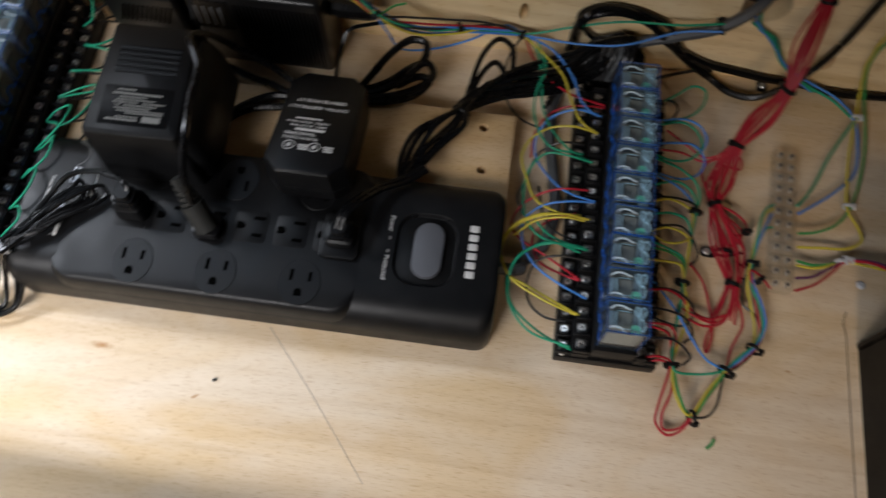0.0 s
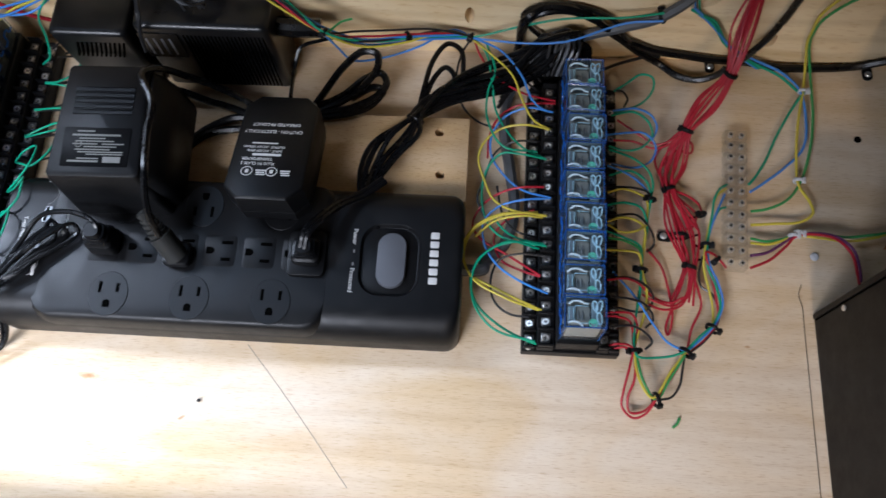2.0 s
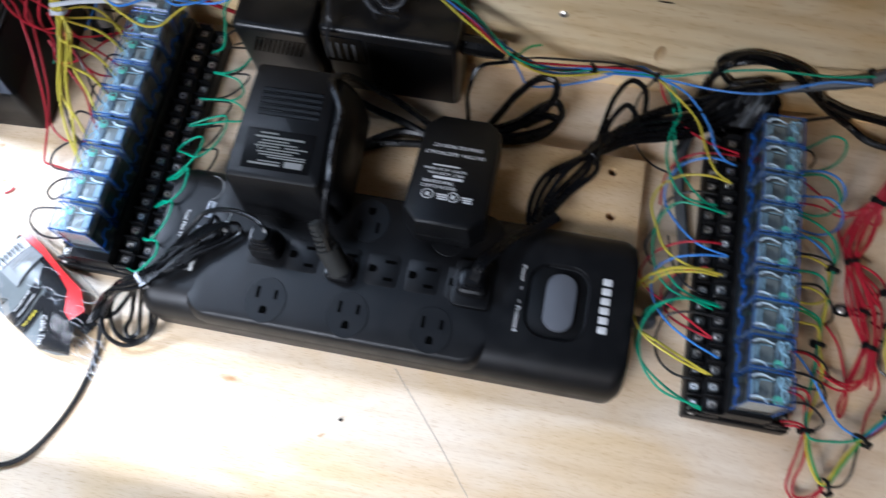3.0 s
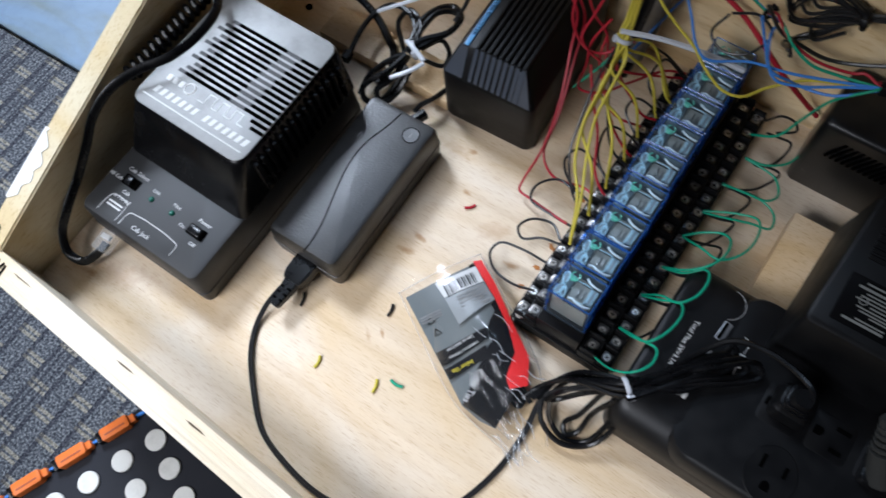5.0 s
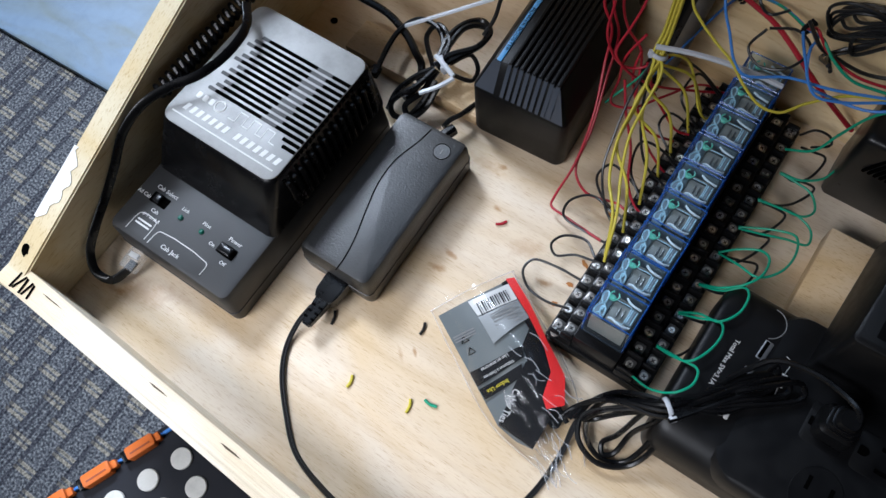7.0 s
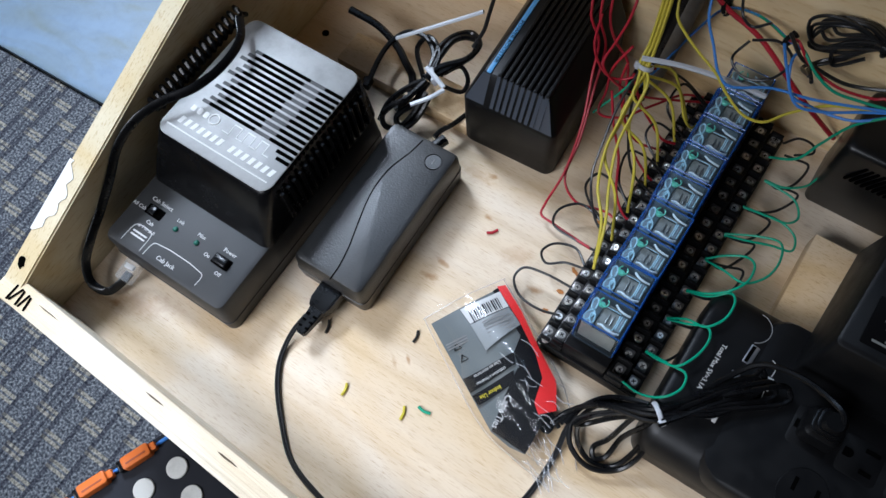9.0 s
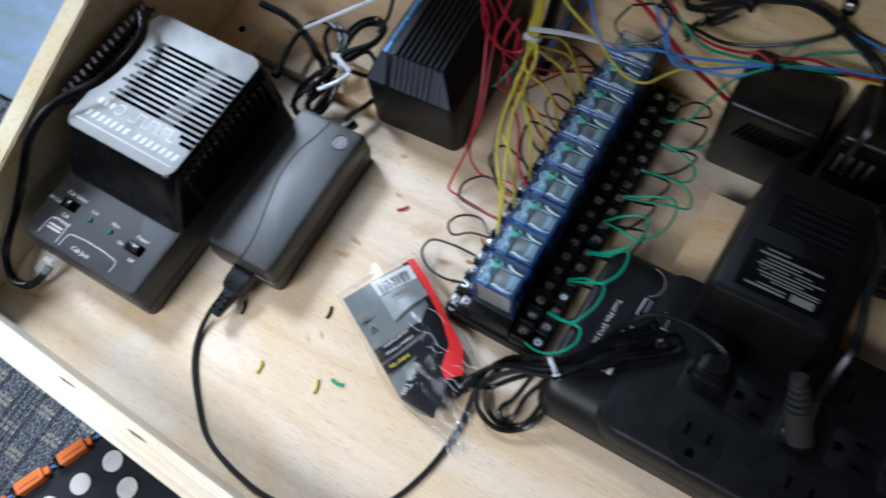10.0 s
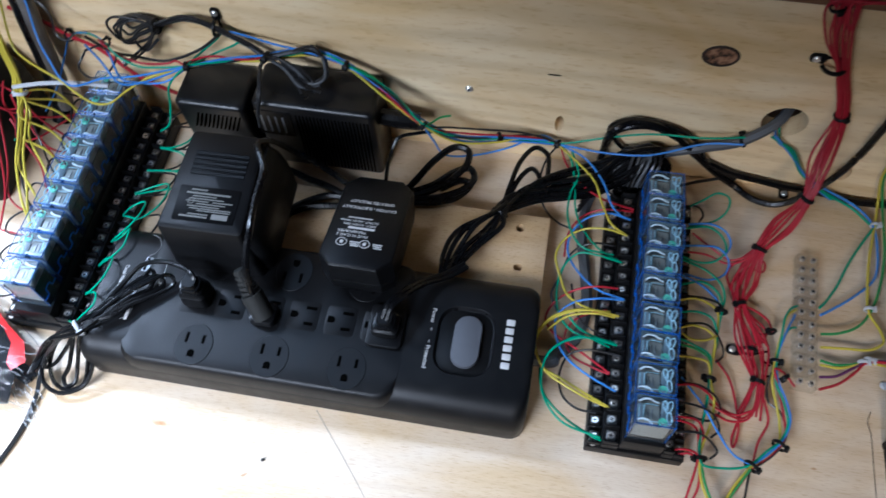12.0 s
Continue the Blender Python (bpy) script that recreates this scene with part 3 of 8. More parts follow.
for k in range(5):
    q = a.lerp(b, 0.48 + 0.11 * k)
    part("rib", tube([q, q + (b - a) * 0.06], 0.0070 - 0.0006 * k, 10, 1), scuffed, ap)
part("neck", tube([a.lerp(b, 0.45), b], 0.0042, 9, 1), scuffed, ap)

# ---- plug-in transformers ----
tt = thing("wall_transformer", pose(-0.057, 0.112, 0.0445, 5, 0, 1), "tall black plug-in transformer with ribbed top on the power strip", "transformer")
def tapered(x0, x1, y0, y1, r, z, left=0.0, right=0.0, steps=4):
    """A rounded outline whose far end is narrower on either side."""
    out = []
    for x, y, h in ring(x0, x1, y0, y1, r, z, steps):
        v, u = (y - y0) / (y1 - y0), (x - x0) / (x1 - x0)
        out.append((x + v * (left * (1 - u) - right * u), y, h))
    return out


bm = bmesh.new()
loft(bm, [tapered(-0.036, 0.034, -0.043, 0.046, 0.004, 0.0, 0.004, 0.001), tapered(-0.0362, 0.0345, -0.0435, 0.0465, 0.004, 0.004, 0.004, 0.001), tapered(-0.0345, 0.0300, -0.0365, 0.0470, 0.004, 0.0550, 0.005, 0.002), tapered(-0.0337, 0.0292, -0.0350, 0.0460, 0.0035, 0.0580, 0.005, 0.002), tapered(-0.0322, 0.0277, -0.0330, 0.0445, 0.003, 0.0590, 0.005, 0.002)])
part("housing", bm, BLACK, tt)
bm = bmesh.new()
loft(bm, [ring(0.018, 0.0410, -0.036, 0.0468, 0.008, 0.0, 4), ring(0.018, 0.0405, -0.036, 0.0466, 0.008, 0.030, 4), ring(0.018, 0.0375, -0.0355, 0.0456, 0.008, 0.046, 4), ring(0.018, 0.0330, -0.0345, 0.0446, 0.007, 0.0530, 4), ring(0.018, 0.0300, -0.0330, 0.0438, 0.005, 0.0560, 4)])
part("side_case", bm, BLACK, tt)
for k in range(5):
    y = 0.0275 - 0.0042 * k
    part("vent_rib", prism([(-0.021, y - 0.0011), (0.020, y - 0.0011), (0.020, y + 0.0011), (-0.021, y + 0.0011)], "z", 0.0588, 0.0598), BLACK, tt)
    part("vent_slot", prism([(-0.021, y + 0.0012), (0.020, y + 0.0012), (0.020, y + 0.0020), (-0.021, y + 0.0020)], "z", 0.0588, 0.0592), HOLE, tt)
PLATEBLACK = shader("printed_black_foil", (0.003, 0.003, 0.0033), 0.4, 0, 0.06)[0]
part("rating_plate", pad(-0.0245, 0.0215, -0.0285, -0.0005, 0.0588, 0.0594, 0.001, 0.0001), PLATEBLACK, tt, "black printed rating plate")
DULLPRINT = shader("faded_print", (0.15, 0.15, 0.14), 0.6)[0]
spin = pose(-0.0015, -0.0140, 0.0595, 0, 0, 180)
bars([(-0.018, -0.006, 0.0095, 0.0042)], spin, DULLPRINT, tt)
bars([(-0.003, 0.018, 0.0108, 0.0013), (-0.003, 0.012, 0.0088, 0.0008), (-0.019, 0.006, 0.0058, 0.0008), (-0.019, 0.012, 0.0042, 0.0008), (-0.010, 0.014, 0.0024, 0.0008), (-0.014, 0.008, 0.0004, 0.0008), (-0.019, -0.004, -0.0016, 0.0008), (-0.001, 0.016, -0.0016, 0.0008), (-0.012, 0.014, -0.0036, 0.0008), (-0.006, 0.012, -0.0056, 0.0008), (-0.016, 0.017, -0.0080, 0.0013), (0.002, 0.014, -0.0108, 0.0010)], spin, DULLPRINT, tt)
part("safety_mark", tube([(-0.0135 + 0.0022 * math.cos(radians(a)), -0.0125 + 0.0022 * math.sin(radians(a)), 0.0596) for a in range(0, 361, 30)], 0.0003, 5, 1), DULLPRINT, tt)

st = thing("wall_transformer", pose(0.0545, 0.108, 0.0435, -15, 0, 0), "black plug-in transformer with white lettering on the power strip", "transformer")
bm = bmesh.new()
loft(bm, [ring(x0, x1, y0, y1, r, z, 1) for x0, x1, y0, y1, r, z in ((-0.0255, 0.0265, -0.0440, 0.0400, 0.008, 0.0), (-0.0265, 0.0275, -0.0460, 0.0410, 0.009, 0.0030), (-0.0272, 0.0282, -0.0490, 0.0415, 0.009, 0.0130), (-0.0266, 0.0276, -0.0485, 0.0410, 0.009, 0.0134), (-0.0272, 0.0282, -0.0491, 0.0415, 0.009, 0.0138), (-0.0266, 0.0276, -0.0548, 0.0405, 0.010, 0.0350), (-0.0258, 0.0268, -0.0540, 0.0395, 0.0095, 0.0364), (-0.0248, 0.0258, -0.0530, 0.0385, 0.009, 0.0370))])
part("housing", bm, BLACK, st)
T0 = 0.0371
for text, x, y, size in (("OPERATED PRODUCT", 0.000, 0.0114, 0.0039), ("CAUTION - ELECTRICALLY", -0.001, 0.0046, 0.0039), ("OUTPUT : AC16V 1000mA", -0.005, -0.0100, 0.0029), ("INPUT : AC120V 60Hz", -0.004, -0.0136, 0.0029), ("TRANSFORMER", -0.008, -0.0210, 0.0035), ("PLUG IN CLASS 2", -0.007, -0.0252, 0.0035)):
    words(text, size, pose(x, y, T0, 0, 0, 180), WHITE, st, squeeze=0.88)
bars([(-0.016, 0.004, 0.0172, 0.0020), (-0.012, 0.006, 0.0066, 0.0010)], pose(-0.008, 0, T0, 0, 0, 180), WHITE, st)
for x in (-0.013, 0.004):
    part("safety_mark", tube([(x + 0.0038 * math.cos(radians(a)), -0.0322 + 0.0038 * math.sin(radians(a)), T0) for a in range(0, 361, 24)], 0.0003, 5, 1), WHITE, st)
    part("safety_mark", pad(x - 0.0012, x + 0.0012, -0.0338, -0.0306, T0 - 0.0001, T0 + 0.0001, 0.0008, 0.00005), WHITE, st)
    bars([(-0.0035, 0.0035, -0.0012, 0.0010), (-0.0030, 0.0030, 0.0006, 0.0010), (-0.0035, 0.0025, 0.0024, 0.0010)], pose(x + 0.0095, -0.0326, T0, 0, 0, 180), WHITE, st)
part("strain_relief", tube([(0.010, 0.039, 0.016), (0.011, 0.047, 0.016), (0.012, 0.054, 0.017)], 0.0028, 9), RUBBER, st)

# ---- two desktop adapters against the back wall ----
def desk_adapter(x0, x1, y0, y1, h, label):
    t = thing("power_adapter", pose(0, 0, 0), label, "power adapter")
    bm = bmesh.new()
    rows = [ring(x0 + 0.001, x1 - 0.001, y0 + 0.007, y1, 0.004, 0.0, 4), ring(x0, x1, y0 + 0.006, y1, 0.004, 0.003, 4)]
    for a in range(0, 91, 15):
        i = 0.0045 * (1 - math.cos(radians(a)))
        rows.append(ring(x0 + i, x1 - i, y0 + i, y1 - i, 0.005, h - 0.0045 * (1 - math.sin(radians(a))), 4))
    loft(bm, rows)
    part("housing", bm, SATIN, t)
    return t


da = desk_adapter(-0.1290, -0.0690, 0.1965, 0.2445, 0.0805, "black moulded adapter with slanted vents against the back board")
for k in range(11):
    x = -0.118 + 0.0036 * k
    bm = prism([(x, 0.050), (x + 0.0016, 0.050), (x + 0.0085, 0.068), (x + 0.0069, 0.068)], "y", 0.1963, 0.1980)
    part("vent_slot", bm, HOLE, da, smooth=0)
db = desk_adapter(-0.0620, 0.0395, 0.1990, 0.2445, 0.0885, "black ribbed adapter with a rating label against the back board")
for k in range(21):
    x = -0.026 + 0.003 * k
    part("vent_slot", prism([(x, 0.012), (x + 0.0008, 0.012), (x + 0.0008, 0.078), (x, 0.078)], "y", 0.1988, 0.2005), HOLE, db, smooth=0)
part("rating_plate", prism([(-0.060, 0.050), (-0.030, 0.050), (-0.030, 0.080), (-0.060, 0.080)], "y", 0.1983, 0.1995), GLOSS, db)
for k in range(4):
    part("print_line", prism([(-0.056 + 0.006 * k, 0.054), (-0.0545 + 0.006 * k, 0.054), (-0.0545 + 0.006 * k, 0.074), (-0.056 + 0.006 * k, 0.074)], "y", 0.1980, 0.1985), GREYPRINT, db)
part("cord_boss", tube([(0.036, 0.222, 0.062), (0.056, 0.222, 0.060), (0.072, 0.224, 0.058)], 0.0075, 10), RUBBER, db)

# ---- pine offcut with two screw holes, and a shorter one by the adapters ----
bm = pad(-0.112, 0.190, 0.100, 0.172, 0.0, 0.0185, 0.0012, 0.0008)
plank = tagged(link("pine_board", bm, PINE), "pine offcut with two drilled holes on the plywood", "board")


def drill(x, y, r, top):
    bm = bmesh.new()
    loft(bm, [[(x + r * math.cos(2 * math.pi * k / 18), y + r * math.sin(2 * math.pi * k / 18), z) for k in range(18)] for z in (top - 0.012, top + 0.005)])
    return bm


carve(plank, [drill(0.1665, 0.1585, 0.0036, 0.0185), drill(0.1690, 0.1220, 0.0036, 0.0185)])
tagged(link("pine_board", pad(-0.470, -0.352, 0.122, 0.150, 0.0, 0.012, 0.001, 0.0006), PINE), "narrow pine batten on the plywood behind the adapters", "board")

# ---- train controller ----
mrc = thing("train_controller", pose(0, 0, 0), "black two-tier model train controller with silver printing", "controller")
LOWERGREY = plastic("dark_grey_plastic", (0.025, 0.025, 0.0255), 0.42, 700, 0.25, 0.2, 0.5)
PILOT = shader("dim_green_lens", (0.015, 0.10, 0.07), 0.2)[0]
SILVERTOP = plastic("grey_metallic_plastic", (0.29, 0.29, 0.285), 0.50, 900, 0.45, 0.3, 0.5)
SILVERTOP.node_tree.nodes["Principled BSDF"].inputs["Metallic"].default_value = 0.4
bm = bmesh.new()
loft(bm, [ring(-0.508, -0.402, -0.087, 0.088, 0.006, 0.0, 4), ring(-0.5085, -0.4015, -0.0875, 0.088, 0.006, 0.012, 4), ring(-0.508, -0.402, -0.087, 0.088, 0.006, 0.0125, 4), ring(-0.507, -0.403, -0.086, 0.087, 0.006, 0.032, 4), ring(-0.5055, -0.4045, -0.0845, 0.086, 0.005, 0.0348, 4), ring(-0.503, -0.407, -0.082, 0.084, 0.004, 0.0355, 4)])
part("lower_case", bm, LOWERGREY, mrc)
bm = bmesh.new()
loft(bm, [ring(-0.5065, -0.4035, -0.036, 0.089, 0.006, 0.034, 4), ring(-0.504, -0.405, -0.026, 0.089, 0.007, 0.055, 4), ring(-0.501, -0.4065, -0.017, 0.088, 0.008, 0.0735, 4), ring(-0.499, -0.408, -0.0145, 0.086, 0.008, 0.0765, 4), ring(-0.496, -0.411, -0.0115, 0.083, 0.007, 0.0775, 4)])
part("upper_case", bm, GLOSS, mrc)
part("top_panel", pad(-0.4995, -0.4075, -0.0150, 0.0868, 0.0770, 0.0780, 0.008, 0.0004, 4), SILVERTOP, mrc, "grey metallic top panel")
rng = random.Random(4)
SHALLOW = plastic("grey_recess", (0.07, 0.07, 0.072), 0.5, 700, 0.1, 0.2)
for k in range(-2, 12):
    y = 0.0165 + 0.00435 * k
    left, mid = -0.4800 + 0.003 * (k % 3), -0.4420 + 0.0016 * (k % 2) + 0.0006 * k
    for s0, e0, mat in ((left - 0.006, left, SHALLOW), (left, mid, HOLE), (mid, mid + 0.0120, SHALLOW), (mid + 0.0120, -0.4078, HOLE)) if k >= 0 else ((-0.4240 - 0.003 * k, -0.4078, HOLE),):
        part("vent_slot", pad(s0, e0, y, y + 0.0026, 0.0779, 0.0783 if mat is HOLE else 0.0782, 0.0003, 0.0001, 1), mat, mrc, smooth=0)
    part("vent_slot", pad(-0.4083, -0.4066, y, y + 0.0022, 0.0640, 0.0772, 0.0003, 0.0001, 1), HOLE, mrc, smooth=0)
for side_x, s in ((-0.5045, -1), (-0.4035, 1)):
    for k in range(15):
        y = -0.008 + 0.0060 * k
        part("side_fin", pad(side_x - 0.0016, side_x + 0.0016, y, y + 0.0030, 0.037, 0.070, 0.0008, 0.0005, 2), GLOSS, mrc)
# printing; maker's and product names stay plain blocks
for k in range(3):
    part("logo_block", pad(-0.4885 + 0.0052 * k, -0.4850 + 0.0052 * k, 0.0075, 0.0120, 0.0779, 0.0782, 0.001, 0.0001), DIMPRINT, mrc)
part("logo_ring", tube([(-0.4695 + 0.0038 * math.cos(radians(a)), 0.0100 + 0.0038 * math.sin(radians(a)), 0.0780) for a in range(0, 361, 30)], 0.0006, 5, 1), DIMPRINT, mrc)

for start in (-0.4900, -0.4480):
    for k in range(7):
        x = start + 0.0054 * k
        part("logo_block", prism([(x, -0.0036), (x + 0.0030, -0.0036), (x + 0.0042, 0.0016), (x + 0.0012, 0.0016)], "z", 0.0779, 0.0782), WHITE, mrc, smooth=0)
part("print_line", pad(-0.4950, -0.4120, -0.0082, -0.0072, 0.0779, 0.0782, 0.0003, 0.0001), WHITE, mrc)
wave = [(-0.460, 0.0065), (-0.455, 0.0065), (-0.455, 0.0140), (-0.449, 0.0140), (-0.449, 0.0065), (-0.444, 0.0065), (-0.444, 0.0140), (-0.438, 0.0140), (-0.438, 0.0065), (-0.433, 0.0065), (-0.433, 0.0140), (-0.427, 0.0140), (-0.427, 0.0065), (-0.423, 0.0065)]
bm = bmesh.new()
for (x0, y0), (x1, y1) in zip(wave, wave[1:]):
    prism([(min(x0, x1) - 0.0003, min(y0, y1) - 0.0003), (max(x0, x1) + 0.0003, min(y0, y1) - 0.0003), (max(x0, x1) + 0.0003, max(y0, y1) + 0.0003), (min(x0, x1) - 0.0003, max(y0, y1) + 0.0003)], "z", 0.0779, 0.0782, bm)
part("pulse_print", bm, WHITE, mrc, smooth=0)
LT = 0.0356
for text, x, y, s in (("Cab Select", -0.4860, -0.0470, 0.0042), ("All Cabs", -0.4985, -0.0560, 0.0038), ("Cab", -0.4840, -0.0625, 0.0038), ("# 1 to # 8", -0.4830, -0.0672, 0.0034), ("Link", -0.4665, -0.0505, 0.0036), ("Pilot", -0.4475, -0.0510, 0.0036), ("Power", -0.4235, -0.0500, 0.0040), ("On", -0.4360, -0.0595, 0.0036), ("Off", -0.4215, -0.0660, 0.0036), ("Cab Jack", -0.4560, -0.0785, 0.0044)):
    words(text, s, pose(x, y, LT), WHITE, mrc)
for x in (-0.4660, -0.4475):
    part("pilot_led", disc(0.0019, LT - 0.0002, LT + 0.0016, 14, x, -0.0565, 0.0008), PILOT, mrc, "small green led")
for x, y in ((-0.4865, -0.0545), (-0.4245, -0.0578)):
    part("switch_well", pad(x - 0.0070, x + 0.0070, y - 0.0038, y + 0.0038, LT - 0.0004, LT + 0.0003, 0.0008, 0.0001), HOLE, mrc)
part("slide_switch", pad(-0.4900, -0.4845, -0.0575, -0.0515, LT, LT + 0.0035, 0.0008, 0.0008), GLOSS, mrc)
part("power_rocker", pad(-0.4300, -0.4190, -0.0608, -0.0548, LT, LT + 0.0042, 0.001, 0.0014), GLOSS, mrc)
for pts in ([(-0.4730, -0.0820), (-0.4720, -0.0730), (-0.4700, -0.0712), (-0.4310, -0.0712), (-0.4290, -0.0730), (-0.4290, -0.0800)], [(-0.4930, -0.0815), (-0.4920, -0.0690), (-0.4900, -0.0672), (-0.4790, -0.0672), (-0.4770, -0.0690), (-0.4765, -0.0815)]):
    part("print_line", tube([(x, y, LT) for x, y in pts], 0.00035, 5, 3), WHITE, mrc)
bars([(-0.0060, 0.0060, 0.0016, 0.0012), (-0.0060, 0.0060, -0.0010, 0.0012)], pose(-0.4845, -0.0735, LT), WHITE, mrc)

# ---- small desktop adapter beside the controller ----
ad = thing("power_adapter", pose(-0.3630, 0.0310, 0, 0, 0, 0.8), "black leather-grained laptop-style adapter on the plywood", "power adapter")
bm = bmesh.new()
loft(bm, [ring(-0.0270, 0.0270, -0.0595, 0.0600, 0.004, 0.0, 4), ring(-0.0280, 0.0280, -0.0605, 0.0610, 0.005, 0.004, 4), ring(-0.0285, 0.0285, -0.0610, 0.0615, 0.005, 0.0165, 4), ring(-0.0281, 0.0281, -0.0606, 0.0611, 0.005, 0.0168, 4), ring(-0.0275, 0.0275, -0.0600, 0.0605, 0.005, 0.029, 4), ring(-0.0258, 0.0258, -0.0583, 0.0588, 0.004, 0.0326, 4), ring(-0.0235, 0.0235, -0.0560, 0.0565, 0.003, 0.0333, 4)])
part("housing", bm, GRAIN, ad)
part("styling_groove", tube([(0.004, -0.0600, 0.0331), (0.004, -0.050, 0.0334), (0.0015, -0.035, 0.0334), (-0.004, -0.015, 0.0334), (-0.0085, 0.005, 0.0334), (-0.0085, 0.025, 0.0334), (-0.003, 0.045, 0.0334), (-0.001, 0.0565, 0.0334)], 0.00045, 6), HOLE, ad)
bm = bmesh.new()
loft(bm, [[((r) * math.cos(2 * math.pi * k / 24) + 0.0145, r * math.sin(2 * math.pi * k / 24) + 0.046, z) for k in range(24)] for r, z in ((0.0058, 0.0330), (0.0058, 0.0335))])
part("emblem", bm, GRAIN, ad)
part("emblem_ring", tube([(0.0145 + 0.0058 * math.cos(radians(a)), 0.046 + 0.0058 * math.sin(radians(a)), 0.0335) for a in range(0, 361, 24)], 0.0003, 5, 2), GLOSS, ad)
part("emblem_mark", pad(0.0141, 0.0149, 0.0440, 0.0480, 0.0334, 0.0337, 0.0002, 0.0001), DULLPRINT, ad)
part("cord_boss", tube([(0.001, 0.058, 0.014), (0.002, 0.066, 0.014), (0.005, 0.074, 0.014)], 0.0042, 9), RUBBER, ad)
fp = thing("inlet_plug", pose(-0.3595, -0.0300, 0.013), "black two-pin appliance plug pushed into the adapter", "plug")
bm = bmesh.new()
loft(bm, [[(x, 0.002 - d, z) for x, z in ((-w, -h), (w, -h), (w, h), (-w, h))] for d, w, h in ((0.0, 0.0085, 0.0055), (0.015, 0.0080, 0.0055), (0.020, 0.0055, 0.0045))])
bmesh.ops.bevel(bm, geom=bm.edges[:], offset=0.001, segments=2, affect="EDGES")
part("plug_body", bm, RUBBER, fp)
bm = bmesh.new()
loft(bm, [[(x, -d, z) for x, z in ((-w, -h), (w, -h), (w, h), (-w, h))] for d, w, h in ((0.016, 0.0052, 0.0040), (0.026, 0.0044, 0.0036), (0.036, 0.0032, 0.0030))])
bmesh.ops.bevel(bm, geom=bm.edges[:], offset=0.0009, segments=2, affect="EDGES")
part("strain_relief", bm, RUBBER, fp)
for k in range(3):
    for side in (-1, 1):
        part("relief_slot", pad(side * 0.0026 - 0.0015, side * 0.0026 + 0.0015, -0.0232 - 0.0044 * k, -0.0216 - 0.0044 * k, 0.0030 - 0.0002 * k, 0.0040 - 0.0003 * k, 0.0005, 0.0002), HOLE, fp)

# ---- power booster with ribbed top ----
bo = thing("power_booster", pose(-0.3190, 0.1220, 0, 0, 0, 3), "black ribbed booster case with a pale blue name strip", "booster")
bm = bmesh.new()
loft(bm, [ring(-0.0345, 0.0345, 0.0010, 0.1130, 0.006, 0.0, 4), ring(-0.0358, 0.0358, 0.0, 0.1140, 0.007, 0.003, 4), ring(-0.0352, 0.0352, 0.0004, 0.1138, 0.006, 0.0500, 4), ring(-0.0345, 0.0345, 0.0010, 0.1134, 0.005, 0.0520, 4), ring(-0.0245, 0.0245, 0.0120, 0.1120, 0.002, 0.0740, 4), ring(-0.0238, 0.0238, 0.0126, 0.1115, 0.002, 0.0745, 4)])
part("case", bm, BLACK, bo)
# bluish reflection on the black chamfers and rib feet, put into their colour
FOOTSHEEN = plastic("painted_blue_sheen", (0.055, 0.065, 0.085), 0.22, 300, 0.05, 0.06, 0.5)
for outer, inner, sign in ((0.0325, 0.0240, -1), (0.0325, 0.0240, 1)):
    flat = [(sign * 0.0185, 0.0018, 0.0528), (sign * outer, 0.0018, 0.0528), (sign * inner, 0.0122, 0.0742), (sign * 0.0185, 0.0122, 0.0742)]
    bm = bmesh.new()
    loft(bm, [flat, [(x, y - 0.0006, z + 0.0003) for x, y, z in flat]])
    part("corner_chamfer", bm, FOOTSHEEN, bo, smooth=0)
for k in range(9):
    x = -0.0135 + 0.0043 * k
    part("rib", pad(x, x + 0.0026, 0.012, 0.113, 0.0735, 0.0775, 0.0006, 0.0006, 2), BLACK, bo)
    bm = bmesh.new()
    loft(bm, [[(x, 0.0005, 0.0545), (x + 0.0026, 0.0005, 0.0545), (x + 0.0026, 0.0125, 0.0770), (x, 0.0125, 0.0770)], [(x, 0.0030, 0.0525), (x + 0.0026, 0.0030, 0.0525), (x + 0.0026, 0.0145, 0.0745), (x, 0.0145, 0.0745)]])
    part("rib_foot", bm, FOOTSHEEN, bo, smooth=0)
blue_print = shader("pale_blue_strip", (0.10, 0.30, 0.58), 0.45)[0]
strip_bm = pad(-0.044, 0.0475, -0.0016, 0.0016, 0.0000, 0.0008, 0.0006, 0.0001)
o = part("name_strip", strip_bm, blue_print, bo, "pale blue name strip")
tilt = pose(-0.0205, 0.060, 0.0745, 0, 0, -90)
o.matrix_basis = tilt
words("POWER BOOSTER", 0.0036, tilt @ pose(0.020, 0, 0.0009), GLOSS, bo, squeeze=1.3)

# ---- black instrument case and tall black cabinet on the far side ----
pk = thing("throttle_pack", pose(0.4505, 0, 0), "black sheet-metal throttle pack with a sloping dial panel", "controller")
outline = [(-0.200, 0.0), (0.0265, 0.0), (0.0265, 0.118), (-0.0160, 0.1175), (-0.200, 0.062)]
side = prism(outline, "x", 0.0, 0.0022)
part("side_panel", side, BLACK, pk, smooth=0)
part("shell", prism([(-0.199, 0.0005), (0.0255, 0.0005), (0.0255, 0.1165), (-0.0165, 0.116), (-0.199, 0.061)], "x", 0.0023, 0.140), GLOSS, pk, smooth=0)
bm = prism([(0.0250, 0.0), (0.0310, 0.0), (0.0310, 0.116), (0.0250, 0.1185)], "x", -0.0012, 0.140)
bmesh.ops.bevel(bm, geom=bm.edges[:], offset=0.0012, segments=2, affect="EDGES")
